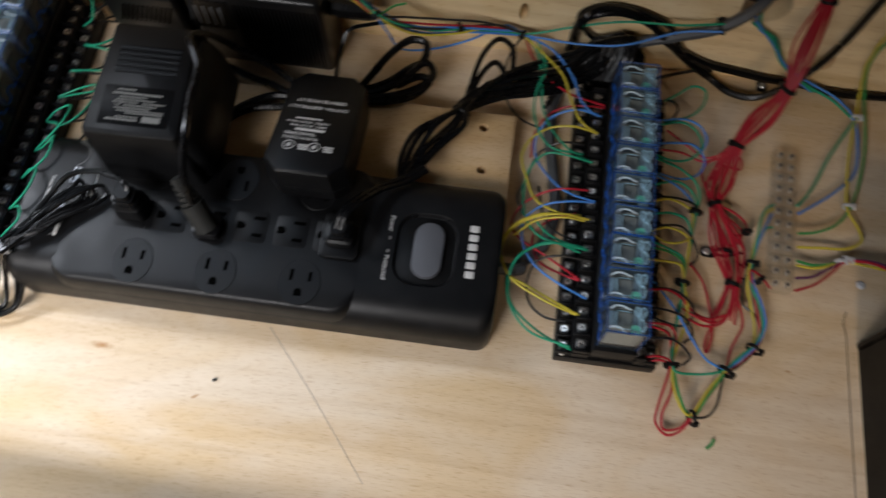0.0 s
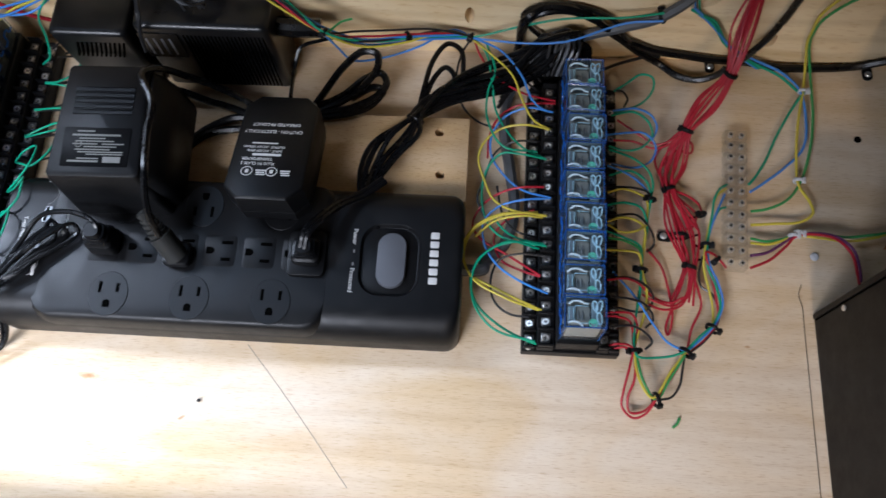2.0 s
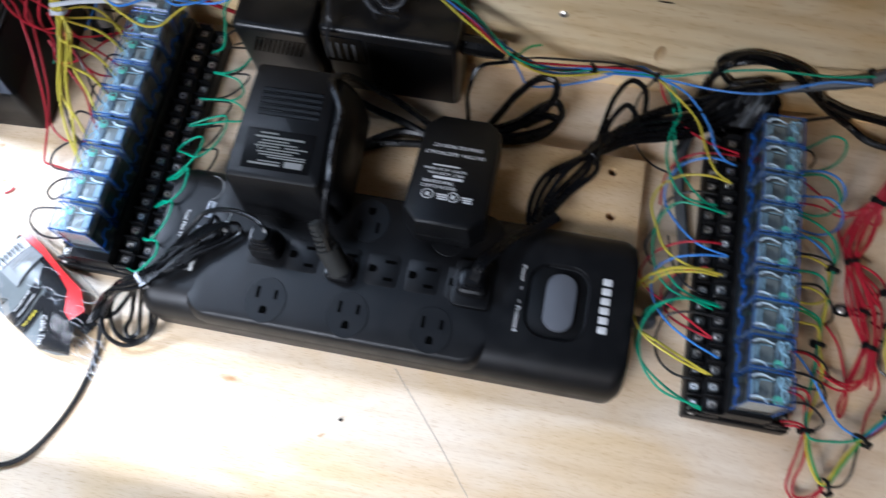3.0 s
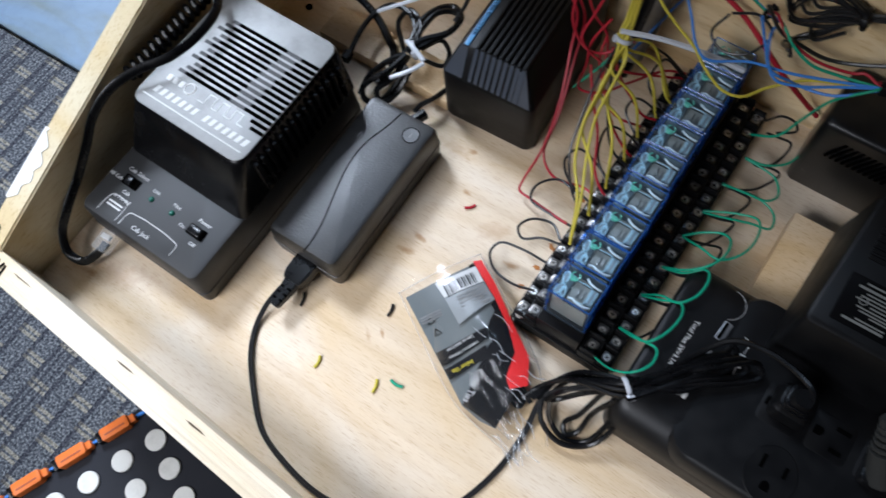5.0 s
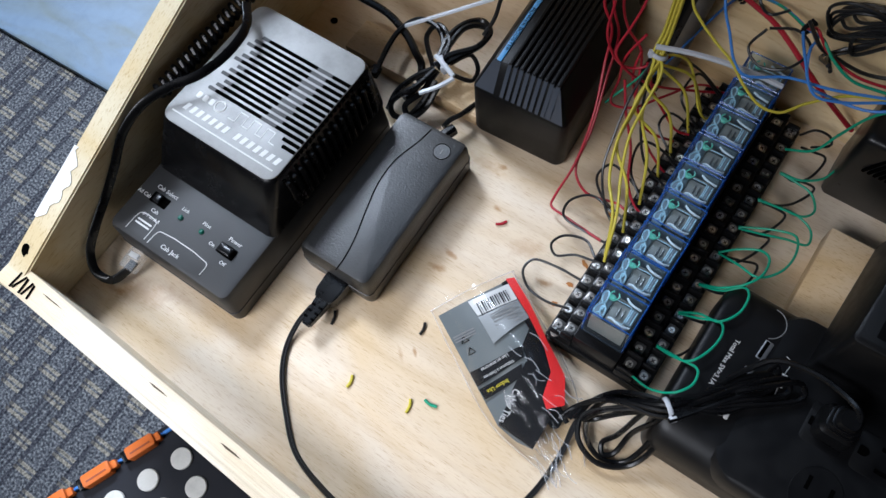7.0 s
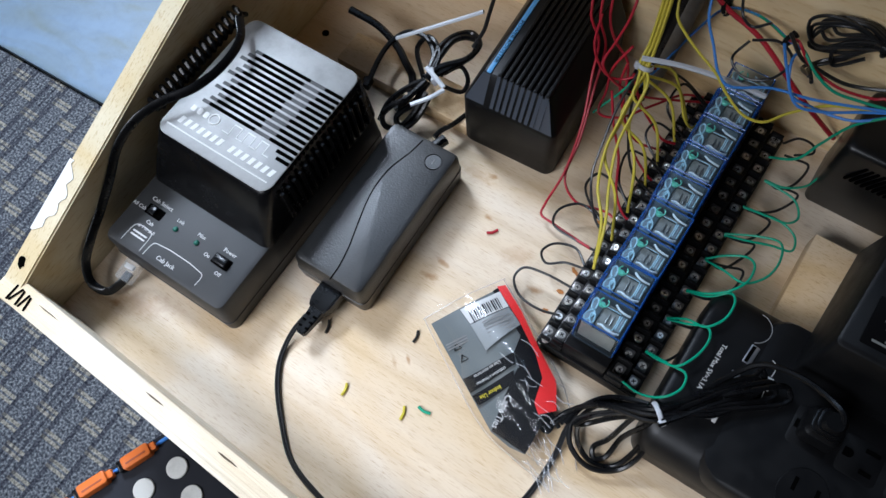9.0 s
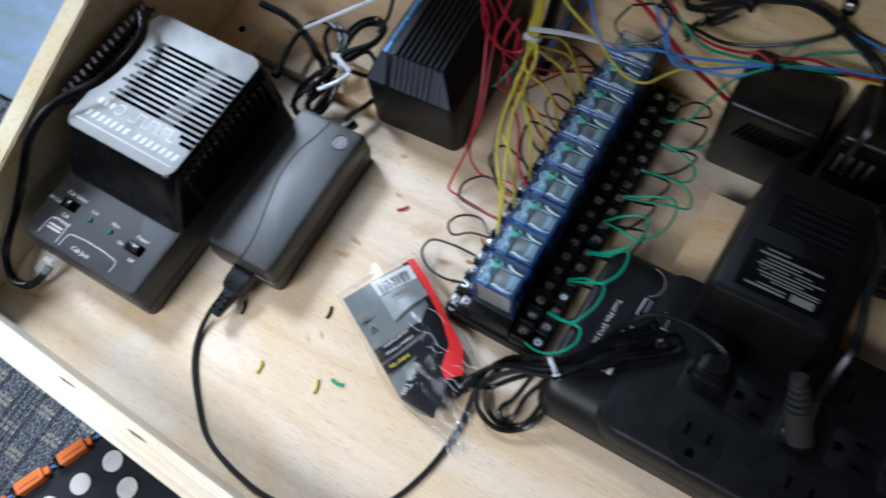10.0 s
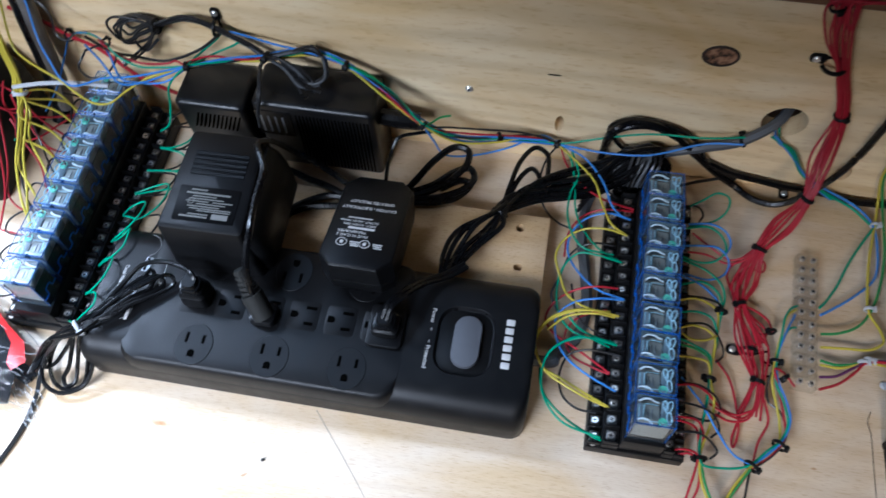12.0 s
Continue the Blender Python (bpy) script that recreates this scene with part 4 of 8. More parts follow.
part("rear_flange", bm, BLACK, pk)
bm = disc(0.0022, 0, 0.0012, 14, edge=0.0005)
s = part("screw", bm, METAL, pk)
s.matrix_basis = pose(-0.0012, 0.0215, 0.050, 0, -90, 0)
fall = math.degrees(math.atan2(0.056, 0.184))
panel = pose(0.070, -0.108, 0.0890, fall, 0, 0)
dial_face = shader("dark_blue_black_panel", (0.012, 0.014, 0.022), 0.22)[0]
part("dial_panel", pad(-0.064, 0.064, -0.088, 0.090, 0.0, 0.0012, 0.004, 0.0004), dial_face, pk).matrix_basis = panel
part("badge", pad(-0.058, -0.030, 0.062, 0.084, 0.0012, 0.0016, 0.004, 0.0001), WHITE, pk, "white maker's badge").matrix_basis = panel
part("badge_ring", tube([(-0.043 + 0.0075 * math.cos(radians(a)), 0.073 + 0.0075 * math.sin(radians(a)), 0.0017) for a in range(0, 361, 30)], 0.0012, 6, 2), dial_face, pk).matrix_basis = panel
part("print_line", tube([(-0.059, -0.080, 0.0013), (-0.059, 0.046, 0.0013), (-0.056, 0.053, 0.0013), (-0.050, 0.055, 0.0013), (0.055, 0.055, 0.0013)], 0.0007, 5, 3), GREYPRINT, pk).matrix_basis = panel
for text, x, y in (("30", -0.040, 0.018), ("20", -0.047, 0.002), ("10", -0.049, -0.016)):
    words(text, 0.0068, panel @ pose(x, y, 0.0014), WHITE, pk)
    part("dial_tick", pad(x + 0.006, x + 0.011, y - 0.0006, y + 0.0006, 0.0012, 0.0015, 0.0004, 0.0001), WHITE, pk).matrix_basis = panel
part("dial_knob", disc(0.016, 0.0012, 0.014, 28, -0.012, -0.004, 0.002), GLOSS, pk).matrix_basis = panel
for x in (0.016, 0.030):
    part("rivet", disc(0.0022, 0, 0.001, 12, x, 0.004, 0.0005), METAL, pk).matrix_basis = pose(0, 0, 0.1165)
tallm = plastic("dull_black_case", (0.010, 0.010, 0.010), 0.6, 500, 0.2, 0.05)
bx = thing("black_cabinet", pose(0, 0, 0), "dull black flared case standing against the back board", "cabinet")
bm = bmesh.new()
loft(bm, [ring(0.5320, 0.690, 0.074, 0.2360, 0.004, 0.0, 4), ring(0.5300, 0.692, 0.073, 0.2375, 0.005, 0.004, 4), ring(0.5130, 0.697, 0.072, 0.2400, 0.006, 0.040, 4), ring(0.4965, 0.700, 0.071, 0.2405, 0.008, 0.074, 4)])
part("case", bm, tallm, bx)
bm = bmesh.new()
loft(bm, [ring(0.4970, 0.6993, 0.0715, 0.2400, 0.008, 0.0741, 4), ring(0.4945, 0.700, 0.071, 0.2405, 0.009, 0.0755, 4), ring(0.4950, 0.700, 0.071, 0.2405, 0.009, 0.092, 4), ring(0.4985, 0.697, 0.074, 0.2375, 0.011, 0.106, 4), ring(0.5060, 0.69, 0.082, 0.2310, 0.012, 0.117, 4), ring(0.5180, 0.68, 0.094, 0.2200, 0.012, 0.1215, 4)])
part("lid", bm, tallm, bx, "rounded black lid")

# ---- clear terminal block ----
TINNED = clear("clear_screw_collar", (0.9, 0.9, 0.9), 0.2, 0.25, (0.6, 0.58, 0.55))
tb = thing("terminal_block", pose(0.3965, 0.1165, 0, 0, 0, -3.5), "clear plastic screw terminal block on the plywood", "terminal block")
for k in range(12):
    y = -0.0565 + 0.0097 * k
    part("block_segment", pad(-0.0085, 0.0085, y, y + 0.0088, 0.0008, 0.011, 0.0012, 0.001, 2), CLEARBLOCK, tb)
    for x in (-0.0042, 0.0042):
        part("clamp_screw", disc(0.0022, 0.0085, 0.0113, 12, x, y + 0.0044), TINNED, tb)
        part("screw_well", disc(0.0011, 0.0112, 0.0116, 8, x, y + 0.0044), HOLE, tb)


# ---- relay boards ----
CLIPBLUE = plastic("clip_blue", (0.01, 0.10, 0.46), 0.35)


def screw_mesh():
    bm = disc(0.0027, 0, 0.0012, 14, edge=0.0005)
    for a in (0, 1):
        w, h = ((0.0014, 0.0003), (0.0003, 0.0014))[a]
        prism([(-w, -h), (w, -h), (w, h), (-w, h)], "z", 0.00121 + 0.00001 * a, 0.00125 + 0.00001 * a, bm, 1)
    return bm


def relay_board(m, label):
    """Black phenolic base with a socket spine and two stepped rows of screw terminals on each side."""
    t = thing("relay_board", m, label, "relay board", "relay boards")
    part("base_plate", pad(-0.0350, 0.0350, -0.1080, 0.1080, 0.0, 0.012, 0.001, 0.0006), TERMINAL, t)
    part("socket_spine", pad(-0.0120, 0.0180, -0.1060, 0.1060, 0.012, 0.032, 0.001, 0.0006), TERMINAL, t)
    first = None
    for side, x_out, x_in, top in ((-1, -0.0345, -0.0245, 0.0165), (-1, -0.0245, -0.0125, 0.0235), (1, 0.0180, 0.0265, 0.0235), (1, 0.0265, 0.0345, 0.0165)):
        part("terminal_step", pad(x_out, x_in, -0.1070, 0.1070, 0.0115, top - 0.003, 0.0008, 0.0004), TERMINAL, t)
        for k in range(19):
            y = -0.1065 + 0.0117 * k
            rib = part("barrier", pad(x_out + 0.0006, x_in - 0.0006, y, y + 0.0016, top - 0.004, top + 0.0022, 0.0005, 0.0004, 1), TERMINAL, t) if first is None or k == 0 else again(rib, "barrier", pose(0, 0.0117 * k, 0), t)
        for k in range(18):
            y = -0.0998 + 0.0117 * k
            c = pose((x_out + x_in) / 2, y, top - 0.0031, rng.uniform(-20, 20), rng.uniform(-20, 20), rng.uniform(0, 90)) @ Matrix.Scale(rng.uniform(0.85, 1.08), 4)
            if first is None:
                plate = part("clamp_plate", pad(-0.0033, 0.0033, -0.0036, 0.0036, -0.0004, 0.0004, 0.0006, 0.0002, 1), PLATE, t)
                plate.matrix_basis = pose((x_out + x_in) / 2, y, top - 0.0029)
                first = part("screw", screw_mesh(), [METAL, HOLE], t)
                first.matrix_basis = c
            else:
                again(first, "screw", c, t)
                again(plate, "clamp_plate", pose((x_out + x_in) / 2, y, top - 0.0029, rng.uniform(-5, 5), rng.uniform(-7, 7), rng.uniform(-6, 6)), t)
    for x, y in ((-0.030, -0.104), (0.030, 0.104)):
        again(first, "mounting_screw", pose(x, y, 0.0125) @ Matrix.Scale(1.25, 4), t)
    return t


def relay(m, group):
    """Plug-in relay: clear blue cover with deeper blue rims over coil, yoke, two white leads and a green lamp."""
    t = thing("relay", m, "clear blue plug-in relay with a small green lamp in its socket", "relay", group)
    x0, x1, y0, y1, h = -0.0135, 0.0135, -0.0102, 0.0102, 0.038
    bm = bmesh.new()
    loft(bm, [ring(x0, x1, y0, y1, 0.0012, 0.0, 2), ring(x0, x1, y0, y1, 0.0012, h - 0.0006, 2), ring(x0 + 0.0006, x1 - 0.0006, y0 + 0.0006, y1 - 0.0006, 0.001, h, 2)])
    part("cover", bm, BLUECASE, t, "clear blue cover")
    bm = bmesh.new()
    e = 0.0005
    for a, b in (((x0, y0), (x1, y0)), ((x1, y0), (x1, y1)), ((x1, y1), (x0, y1)), ((x0, y1), (x0, y0))):
        tube([(*a, h - e), (*b, h - e)], 0.00045, 4, 1, bm=bm)
        tube([(*a, 0.002), (*a, h - e)], 0.00045, 4, 1, bm=bm)
    part("cover_rim", bm, BLUEEDGE, t, "deep blue cover rim")
    for side in (-1, 1):
        x = side * 0.0139
        part("retaining_clip", tube([(x, -0.0092, 0.0120), (x, -0.0040, 0.0120), (x, -0.0034, 0.0165), (x, 0.0030, 0.0165), (x, 0.0038, 0.0105), (x, 0.0092, 0.0105)], 0.00055, 5, 2), CLIPBLUE, t, "bright blue retaining clip")
        part("dark_core", pad(side * 0.0124 - 0.0002, side * 0.0124 + 0.0002, -0.0092, 0.0092, 0.0061, 0.0270, 0.0001, 0.0001, 1), TERMINAL, t)
    part("foot", pad(x0 + 0.001, x1 - 0.001, y0 + 0.001, y1 - 0.001, 0.0, 0.006, 0.001, 0.0004), TERMINAL, t)
    part("coil", pad(-0.0100, 0.0040, -0.0062, 0.0062, 0.006, 0.0298, 0.002, 0.001), COIL, t)
    for y in (-0.0088, 0.0084):
        part("bobbin_cheek", pad(-0.0112, 0.0112, y, y + 0.0004, 0.0062, 0.0290, 0.0003, 0.0001, 1), COIL, t)
    for x in (-0.0044, -0.0016):
        part("core_bar", pad(x, x + 0.0010, -0.0034, 0.0030, 0.0298, 0.0306, 0.0004, 0.0003), PLATE, t)
    part("bobbin", pad(-0.0112, -0.0068, -0.0056, 0.0050, 0.0300, 0.0332, 0.0006, 0.0004), BOBBIN, t)
    for k in range(3):
        part("winding_edge", pad(-0.0107 + 0.0014 * k, -0.0101 + 0.0014 * k, -0.0046, 0.0040, 0.0332, 0.0338, 0.0001, 0.0001, 1), STICKER if k != 1 else STEEL, t)
    part("yoke", tube([(0.0026, -0.0058, 0.0318), (-0.0062, -0.0058, 0.0322), (-0.0064, -0.0052, 0.0322), (-0.0064, 0.0050, 0.0322), (-0.0060, 0.0056, 0.0322), (0.0026, 0.0056, 0.0318)], 0.0003, 5, 2), STICKER, t)
    part("lead", tube([(-0.0108, 0.0062, 0.0340), (-0.0080, 0.0078, 0.0354), (-0.0035, 0.0078, 0.0358), (0.0000, 0.0066, 0.0352), (0.0022, 0.0068, 0.0340)], 0.0007, 6), FRAMEWHITE, t)
    part("lead", tube([(-0.0114, -0.0066, 0.0340), (-0.0085, -0.0060, 0.0354), (-0.0045, -0.0066, 0.0356), (-0.0015, -0.0088, 0.0344)], 0.0007, 6), FRAMEWHITE, t)
    for x, y, rx, ry, turn in ((0.0092, 0.0046, 0.0018, 0.0042, -18), (0.0066, 0.0052, 0.0014, 0.0034, 12), (0.0094, -0.0030, 0.0016, 0.0040, 8)):
        part("contact_spring", tube([(rx * math.cos(radians(a)), ry * math.sin(radians(a)), 0.0004 * math.sin(radians(2 * a))) for a in range(0, 361, 30)], 0.00055, 5, 2), STICKER, t, "pale blue contact spring").matrix_basis = pose(x, y, 0.0344, 8, -10, turn)
    part("contact_card", pad(0.0046, 0.0112, -0.0085, 0.0085, 0.0290, 0.0302, 0.0008, 0.0003, 2), BOBBIN, t)
    part("indicator_lamp", disc(0.0017, 0.0325, 0.0346, 16, 0.0058, -0.0050, 0.0008, rx=0.0024), LEDGREEN, t, "small green lamp")
    part("lamp_lead", tube([(0.0052 + 0.0026 * math.cos(radians(a)), -0.0064 + 0.0026 * math.sin(radians(a)), 0.0345) for a in range(-60, 250, 30)], 0.0005, 5, 2), LEDGREEN, t)
    return t


RB = pose(0.2705, 0.0970, 0)
LB = pose(-0.1935, 0.1220, 0, 0, 0, 180)
relay_board(RB, "black terminal board with nine blue relays and looped wires")
relay_board(LB, "black terminal board with nine blue relays beside the power strip")
first_relay = relay(RB @ pose(0.0030, -0.0930, 0.0320), "relays on the boards")
for board, start in ((RB, 1), (LB, 0)):
    for k in range(start, 9):
        sway = pose(0.0030 + rng.uniform(-0.0006, 0.0006), -0.0930 + 0.0228 * k + rng.uniform(-0.0006, 0.0006), 0.0320, rng.uniform(-1, 1), rng.uniform(-1, 1), rng.uniform(-1.2, 1.2))
        copy_thing(first_relay, board @ sway)


# ---- courses of the side wiring and loose cords ----
SIDE_RUNS = []
SIDE_RUNS.append(("yellow", [(0.4645, 0.2390, 0.1237), (0.4561, 0.2390, 0.1035), (0.4462, 0.2390, 0.0736), (0.4479, 0.2390, 0.0525), (0.4497, 0.2390, 0.0400), (0.4596, 0.2355, 0.0100), (0.4564, 0.2142, 0.0080), (0.4497, 0.1837, 0.0080), (0.4462, 0.1539, 0.0070), (0.4458, 0.1319, 0.0070), (0.4535, 0.1183, 0.0060), (0.4551, 0.1089, 0.0060), (0.4457, 0.1015, 0.0060), (0.4232, 0.0979, 0.0080), (0.4065, 0.0958, 0.0090)]))
SIDE_RUNS.append(("leaf", [(0.4898, 0.2390, 0.1190), (0.4760, 0.2390, 0.1032), (0.4604, 0.2390, 0.0891), (0.4498, 0.2390, 0.0669), (0.4498, 0.2390, 0.0497), (0.4520, 0.2390, 0.0386), (0.4638, 0.2363, 0.0090), (0.4633, 0.2144, 0.0080), (0.4627, 0.1925, 0.0070), (0.4584, 0.1649, 0.0060), (0.4482, 0.1349, 0.0060), (0.4362, 0.1186, 0.0070), (0.4200, 0.1099, 0.0080), (0.4074, 0.1070, 0.0090)]))
SIDE_RUNS.append(("green", [(0.4573, 0.2142, 0.0080), (0.4464, 0.1976, 0.0060), (0.4333, 0.1745, 0.0050), (0.4239, 0.1540, 0.0050), (0.4140, 0.1378, 0.0070), (0.4074, 0.1294, 0.0090)]))
SIDE_RUNS.append(("blue", [(0.3530, 0.2390, 0.0774), (0.3742, 0.2390, 0.0541), (0.3947, 0.2390, 0.0290), (0.4198, 0.2377, 0.0140), (0.4420, 0.2306, 0.0080), (0.4542, 0.2151, 0.0080), (0.4574, 0.1903, 0.0060), (0.4535, 0.1652, 0.0050), (0.4371, 0.1466, 0.0060), (0.4178, 0.1307, 0.0070), (0.4078, 0.1231, 0.0090)]))
SIDE_RUNS.append(("green", [(0.3514, 0.2390, 0.0753), (0.3701, 0.2390, 0.0611), (0.3892, 0.2390, 0.0325), (0.4159, 0.2378, 0.0120), (0.4398, 0.2285, 0.0070), (0.4527, 0.2140, 0.0080)]))
SIDE_RUNS.append(("leaf", [(0.4056, 0.0847, 0.0090), (0.4177, 0.0834, 0.0080), (0.4311, 0.0866, 0.0070), (0.4391, 0.0902, 0.0070), (0.4566, 0.0910, 0.0080), (0.4772, 0.0892, 0.0090), (0.4987, 0.0924, 0.0090), (0.5113, 0.0942, 0.0080), (0.5191, 0.0873, 0.0090), (0.5190, 0.0698, 0.0140)]))
SIDE_RUNS.append(("yellow", [(0.4053, 0.0811, 0.0090), (0.4196, 0.0812, 0.0080), (0.4332, 0.0867, 0.0070), (0.4390, 0.0892, 0.0070), (0.4563, 0.0882, 0.0080), (0.4773, 0.0864, 0.0080), (0.4989, 0.0905, 0.0080), (0.5112, 0.0938, 0.0080), (0.5167, 0.0850, 0.0090), (0.5157, 0.0675, 0.0140)]))
SIDE_RUNS.append(("violet", [(0.4045, 0.0711, 0.0090), (0.4169, 0.0742, 0.0080), (0.4299, 0.0829, 0.0070), (0.4394, 0.0893, 0.0080), (0.4528, 0.0902, 0.0120), (0.4684, 0.0865, 0.0140), (0.4785, 0.0770, 0.0140), (0.4810, 0.0638, 0.0140), (0.4788, 0.0515, 0.0180)]))
SIDE_RUNS.append(("red", [(0.4037, 0.0612, 0.0090), (0.4185, 0.0685, 0.0080), (0.4327, 0.0812, 0.0070), (0.4394, 0.0884, 0.0080), (0.4506, 0.0892, 0.0120), (0.4662, 0.0855, 0.0140), (0.4765, 0.0747, 0.0140), (0.4788, 0.0593, 0.0140), (0.4773, 0.0493, 0.0180)]))
SIDE_TIES = [((0.4631, 0.2589, 0.0120), 80), ((0.4564, 0.2142, 0.0080), 80), ((0.4461, 0.1353, 0.0070), 70), ((0.4377, 0.0888, 0.0080), 0), ((0.4422, 0.0913, 0.0080), 20), ((0.5107, 0.0934, 0.0090), 10)]
FLATCORD = [(-0.4967, 0.0751, 0.0920), (-0.4851, 0.0613, 0.0920), (-0.4817, 0.0405, 0.0920), (-0.4874, 0.0186, 0.0900), (-0.5004, -0.0003, 0.0880), (-0.5090, -0.0174, 0.0840), (-0.5151, -0.0371, 0.0720), (-0.5150, -0.0558, 0.0560), (-0.5158, -0.0725, 0.0420), (-0.5136, -0.0939, 0.0300), (-0.5116, -0.1073, 0.0200), (-0.5036, -0.1154, 0.0120), (-0.4920, -0.1138, 0.0090), (-0.4874, -0.1039, 0.0100), (-0.4853, -0.0956, 0.0130)]
LEADS = []
LEADS.append(([(-0.4263, 0.1031, 0.0300), (-0.4275, 0.1102, 0.0300)], 0.0040))
LEADS.append(([(-0.4270, 0.1094, 0.0300), (-0.4316, 0.1280, 0.0300), (-0.4327, 0.1447, 0.0300), (-0.4270, 0.1569, 0.0320), (-0.4164, 0.1599, 0.0340), (-0.4039, 0.1561, 0.0340), (-0.3936, 0.1432, 0.0320), (-0.3935, 0.1337, 0.0300)], 0.0020))
LEADS.append(([(-0.4738, 0.1512, 0.0340), (-0.4493, 0.1521, 0.0300), (-0.4274, 0.1458, 0.0260), (-0.4156, 0.1392, 0.0220), (-0.4088, 0.1358, 0.0160), (-0.4055, 0.1266, 0.0100), (-0.4062, 0.1094, 0.0080)], 0.0029))
LEADS.append(([(-0.3667, 0.1023, 0.0140), (-0.3658, 0.1094, 0.0140), (-0.3617, 0.1175, 0.0140), (-0.3586, 0.1308, 0.0120), (-0.3536, 0.1451, 0.0100)], 0.0019))
LEADS.append(([(-0.3918, 0.1315, 0.0320), (-0.3878, 0.1434, 0.0340), (-0.3750, 0.1598, 0.0340), (-0.3742, 0.1745, 0.0340), (-0.3837, 0.1801, 0.0340), (-0.3931, 0.1725, 0.0340), (-0.3974, 0.1573, 0.0340), (-0.3942, 0.1383, 0.0320)], 0.0022))
LEADS.append(([(-0.3909, 0.1320, 0.0300), (-0.3840, 0.1447, 0.0320), (-0.3744, 0.1647, 0.0320), (-0.3778, 0.1770, 0.0320), (-0.3852, 0.1751, 0.0340), (-0.3921, 0.1674, 0.0340), (-0.3935, 0.1444, 0.0320)], 0.0022))
LEADS.append(([(-0.3914, 0.1306, 0.0300), (-0.3969, 0.1137, 0.0260), (-0.4049, 0.1034, 0.0220), (-0.4078, 0.0963, 0.0180), (-0.4035, 0.0925, 0.0120), (-0.3970, 0.0967, 0.0080), (-0.3908, 0.1101, 0.0140), (-0.3878, 0.1249, 0.0260)], 0.0022))
LEADS.append(([(-0.3907, 0.1315, 0.0280), (-0.3927, 0.1139, 0.0220), (-0.3989, 0.1007, 0.0160), (-0.3927, 0.0980, 0.0100), (-0.3873, 0.1083, 0.0120), (-0.3852, 0.1242, 0.0220)], 0.0022))
LEADS.append(([(-0.3929, 0.1307, 0.0300), (-0.4027, 0.1183, 0.0260), (-0.4090, 0.1052, 0.0200), (-0.4097, 0.0941, 0.0120)], 0.0022))
LEADS.append(([(-0.3944, 0.1315, 0.0300), (-0.4121, 0.1499, 0.0320), (-0.4098, 0.1611, 0.0340), (-0.3946, 0.1533, 0.0340), (-0.3907, 0.1366, 0.0300)], 0.0019))
LEADS.append(([(-0.3808, 0.1328, 0.0300), (-0.3683, 0.1420, 0.0200), (-0.3694, 0.1509, 0.0220), (-0.3776, 0.1549, 0.0280), (-0.3856, 0.1398, 0.0300)], 0.0017))
LEADS.append(([(-0.3769, 0.1700, 0.0340), (-0.3773, 0.1851, 0.0360), (-0.3802, 0.1969, 0.0400), (-0.3846, 0.2146, 0.0460)], 0.0015))
LEAD_TIES = [((-0.3887, 0.1359, 0.0310), 40, 20)]
LEAD_TAILS = [[(-0.3953, 0.1370, 0.0360), (-0.3852, 0.1331, 0.0370), (-0.3751, 0.1293, 0.0360)], [(-0.3740, 0.1277, 0.0360), (-0.3790, 0.1171, 0.0360), (-0.3883, 0.1063, 0.0340)], [(-0.4293, 0.1478, 0.0340), (-0.4115, 0.1577, 0.0440), (-0.3902, 0.1697, 0.0560), (-0.3731, 0.1789, 0.0660)]]
MATPOSE = pose(-0.976, 0.588, -0.40, 0, 0, 2.0)


# ---- wiring ----
SLEEVE = plywood("dusty_sleeve", (0.16, 0.15, 0.14), (0.05, 0.047, 0.045), (0.02, 0.02, 0.02), (60, 60, 40), 0.6)


def run(name, colour, points, radius=0.0011, **more):
    """One insulated wire or cord of the harness h."""
    return part(name, tube(points, radius, **more), WIRES[colour] if radius < 0.0016 or colour != "black" else RUBBER, h)


def cable_tie(at, radius, colour, along, parent):
    """A small cable tie round a bundle that runs along the given way: strap, lock and cut tail."""
    mat = {"black": TERMINAL, "white": NYLON}[colour]
    strap = part("cable_tie", tube([(radius * math.cos(radians(a)), 0, radius * math.sin(radians(a))) for a in range(0, 361, 30)], 0.0008, 6, 2), mat, parent, "white nylon cable tie" if colour == "white" else "black cable tie")
    strap.matrix_basis = Matrix.Translation(at) @ Vector(along).to_track_quat("Y", "Z").to_matrix().to_4x4() @ Matrix.Diagonal((1, 1.9, 1, 1))
    lock = part("tie_lock", pad(-0.0020, 0.0020, -0.0012, 0.0012, radius - 0.0004, radius + 0.0022, 0.0006, 0.0005), mat, strap)
    lock.matrix_basis = Matrix.Rotation(radians(60), 4, "Y")
    return strap


# guide lines of the tied bundles
RED = [Vector(p) for p in ((0.3510, 0.2380, 0.2154), (0.3565, 0.2360, 0.1912), (0.3728, 0.2370, 0.1547), (0.3896, 0.2370, 0.1114), (0.3787, 0.1899, 0.0680), (0.3687, 0.1793, 0.0450), (0.3565, 0.1639, 0.0280), (0.3489, 0.1439, 0.0140), (0.3453, 0.1211, 0.0120), (0.3561, 0.0895, 0.0090), (0.3589, 0.0590, 0.0100), (0.3515, 0.0298, 0.0070))]
FOLD = [Vector(p) for p in ((0.1167, 0.1032, 0.0300), (0.1230, 0.1241, 0.0300), (0.1343, 0.1438, 0.0300), (0.1474, 0.1614, 0.0310), (0.1621, 0.1846, 0.0300), (0.1902, 0.2010, 0.0260))]
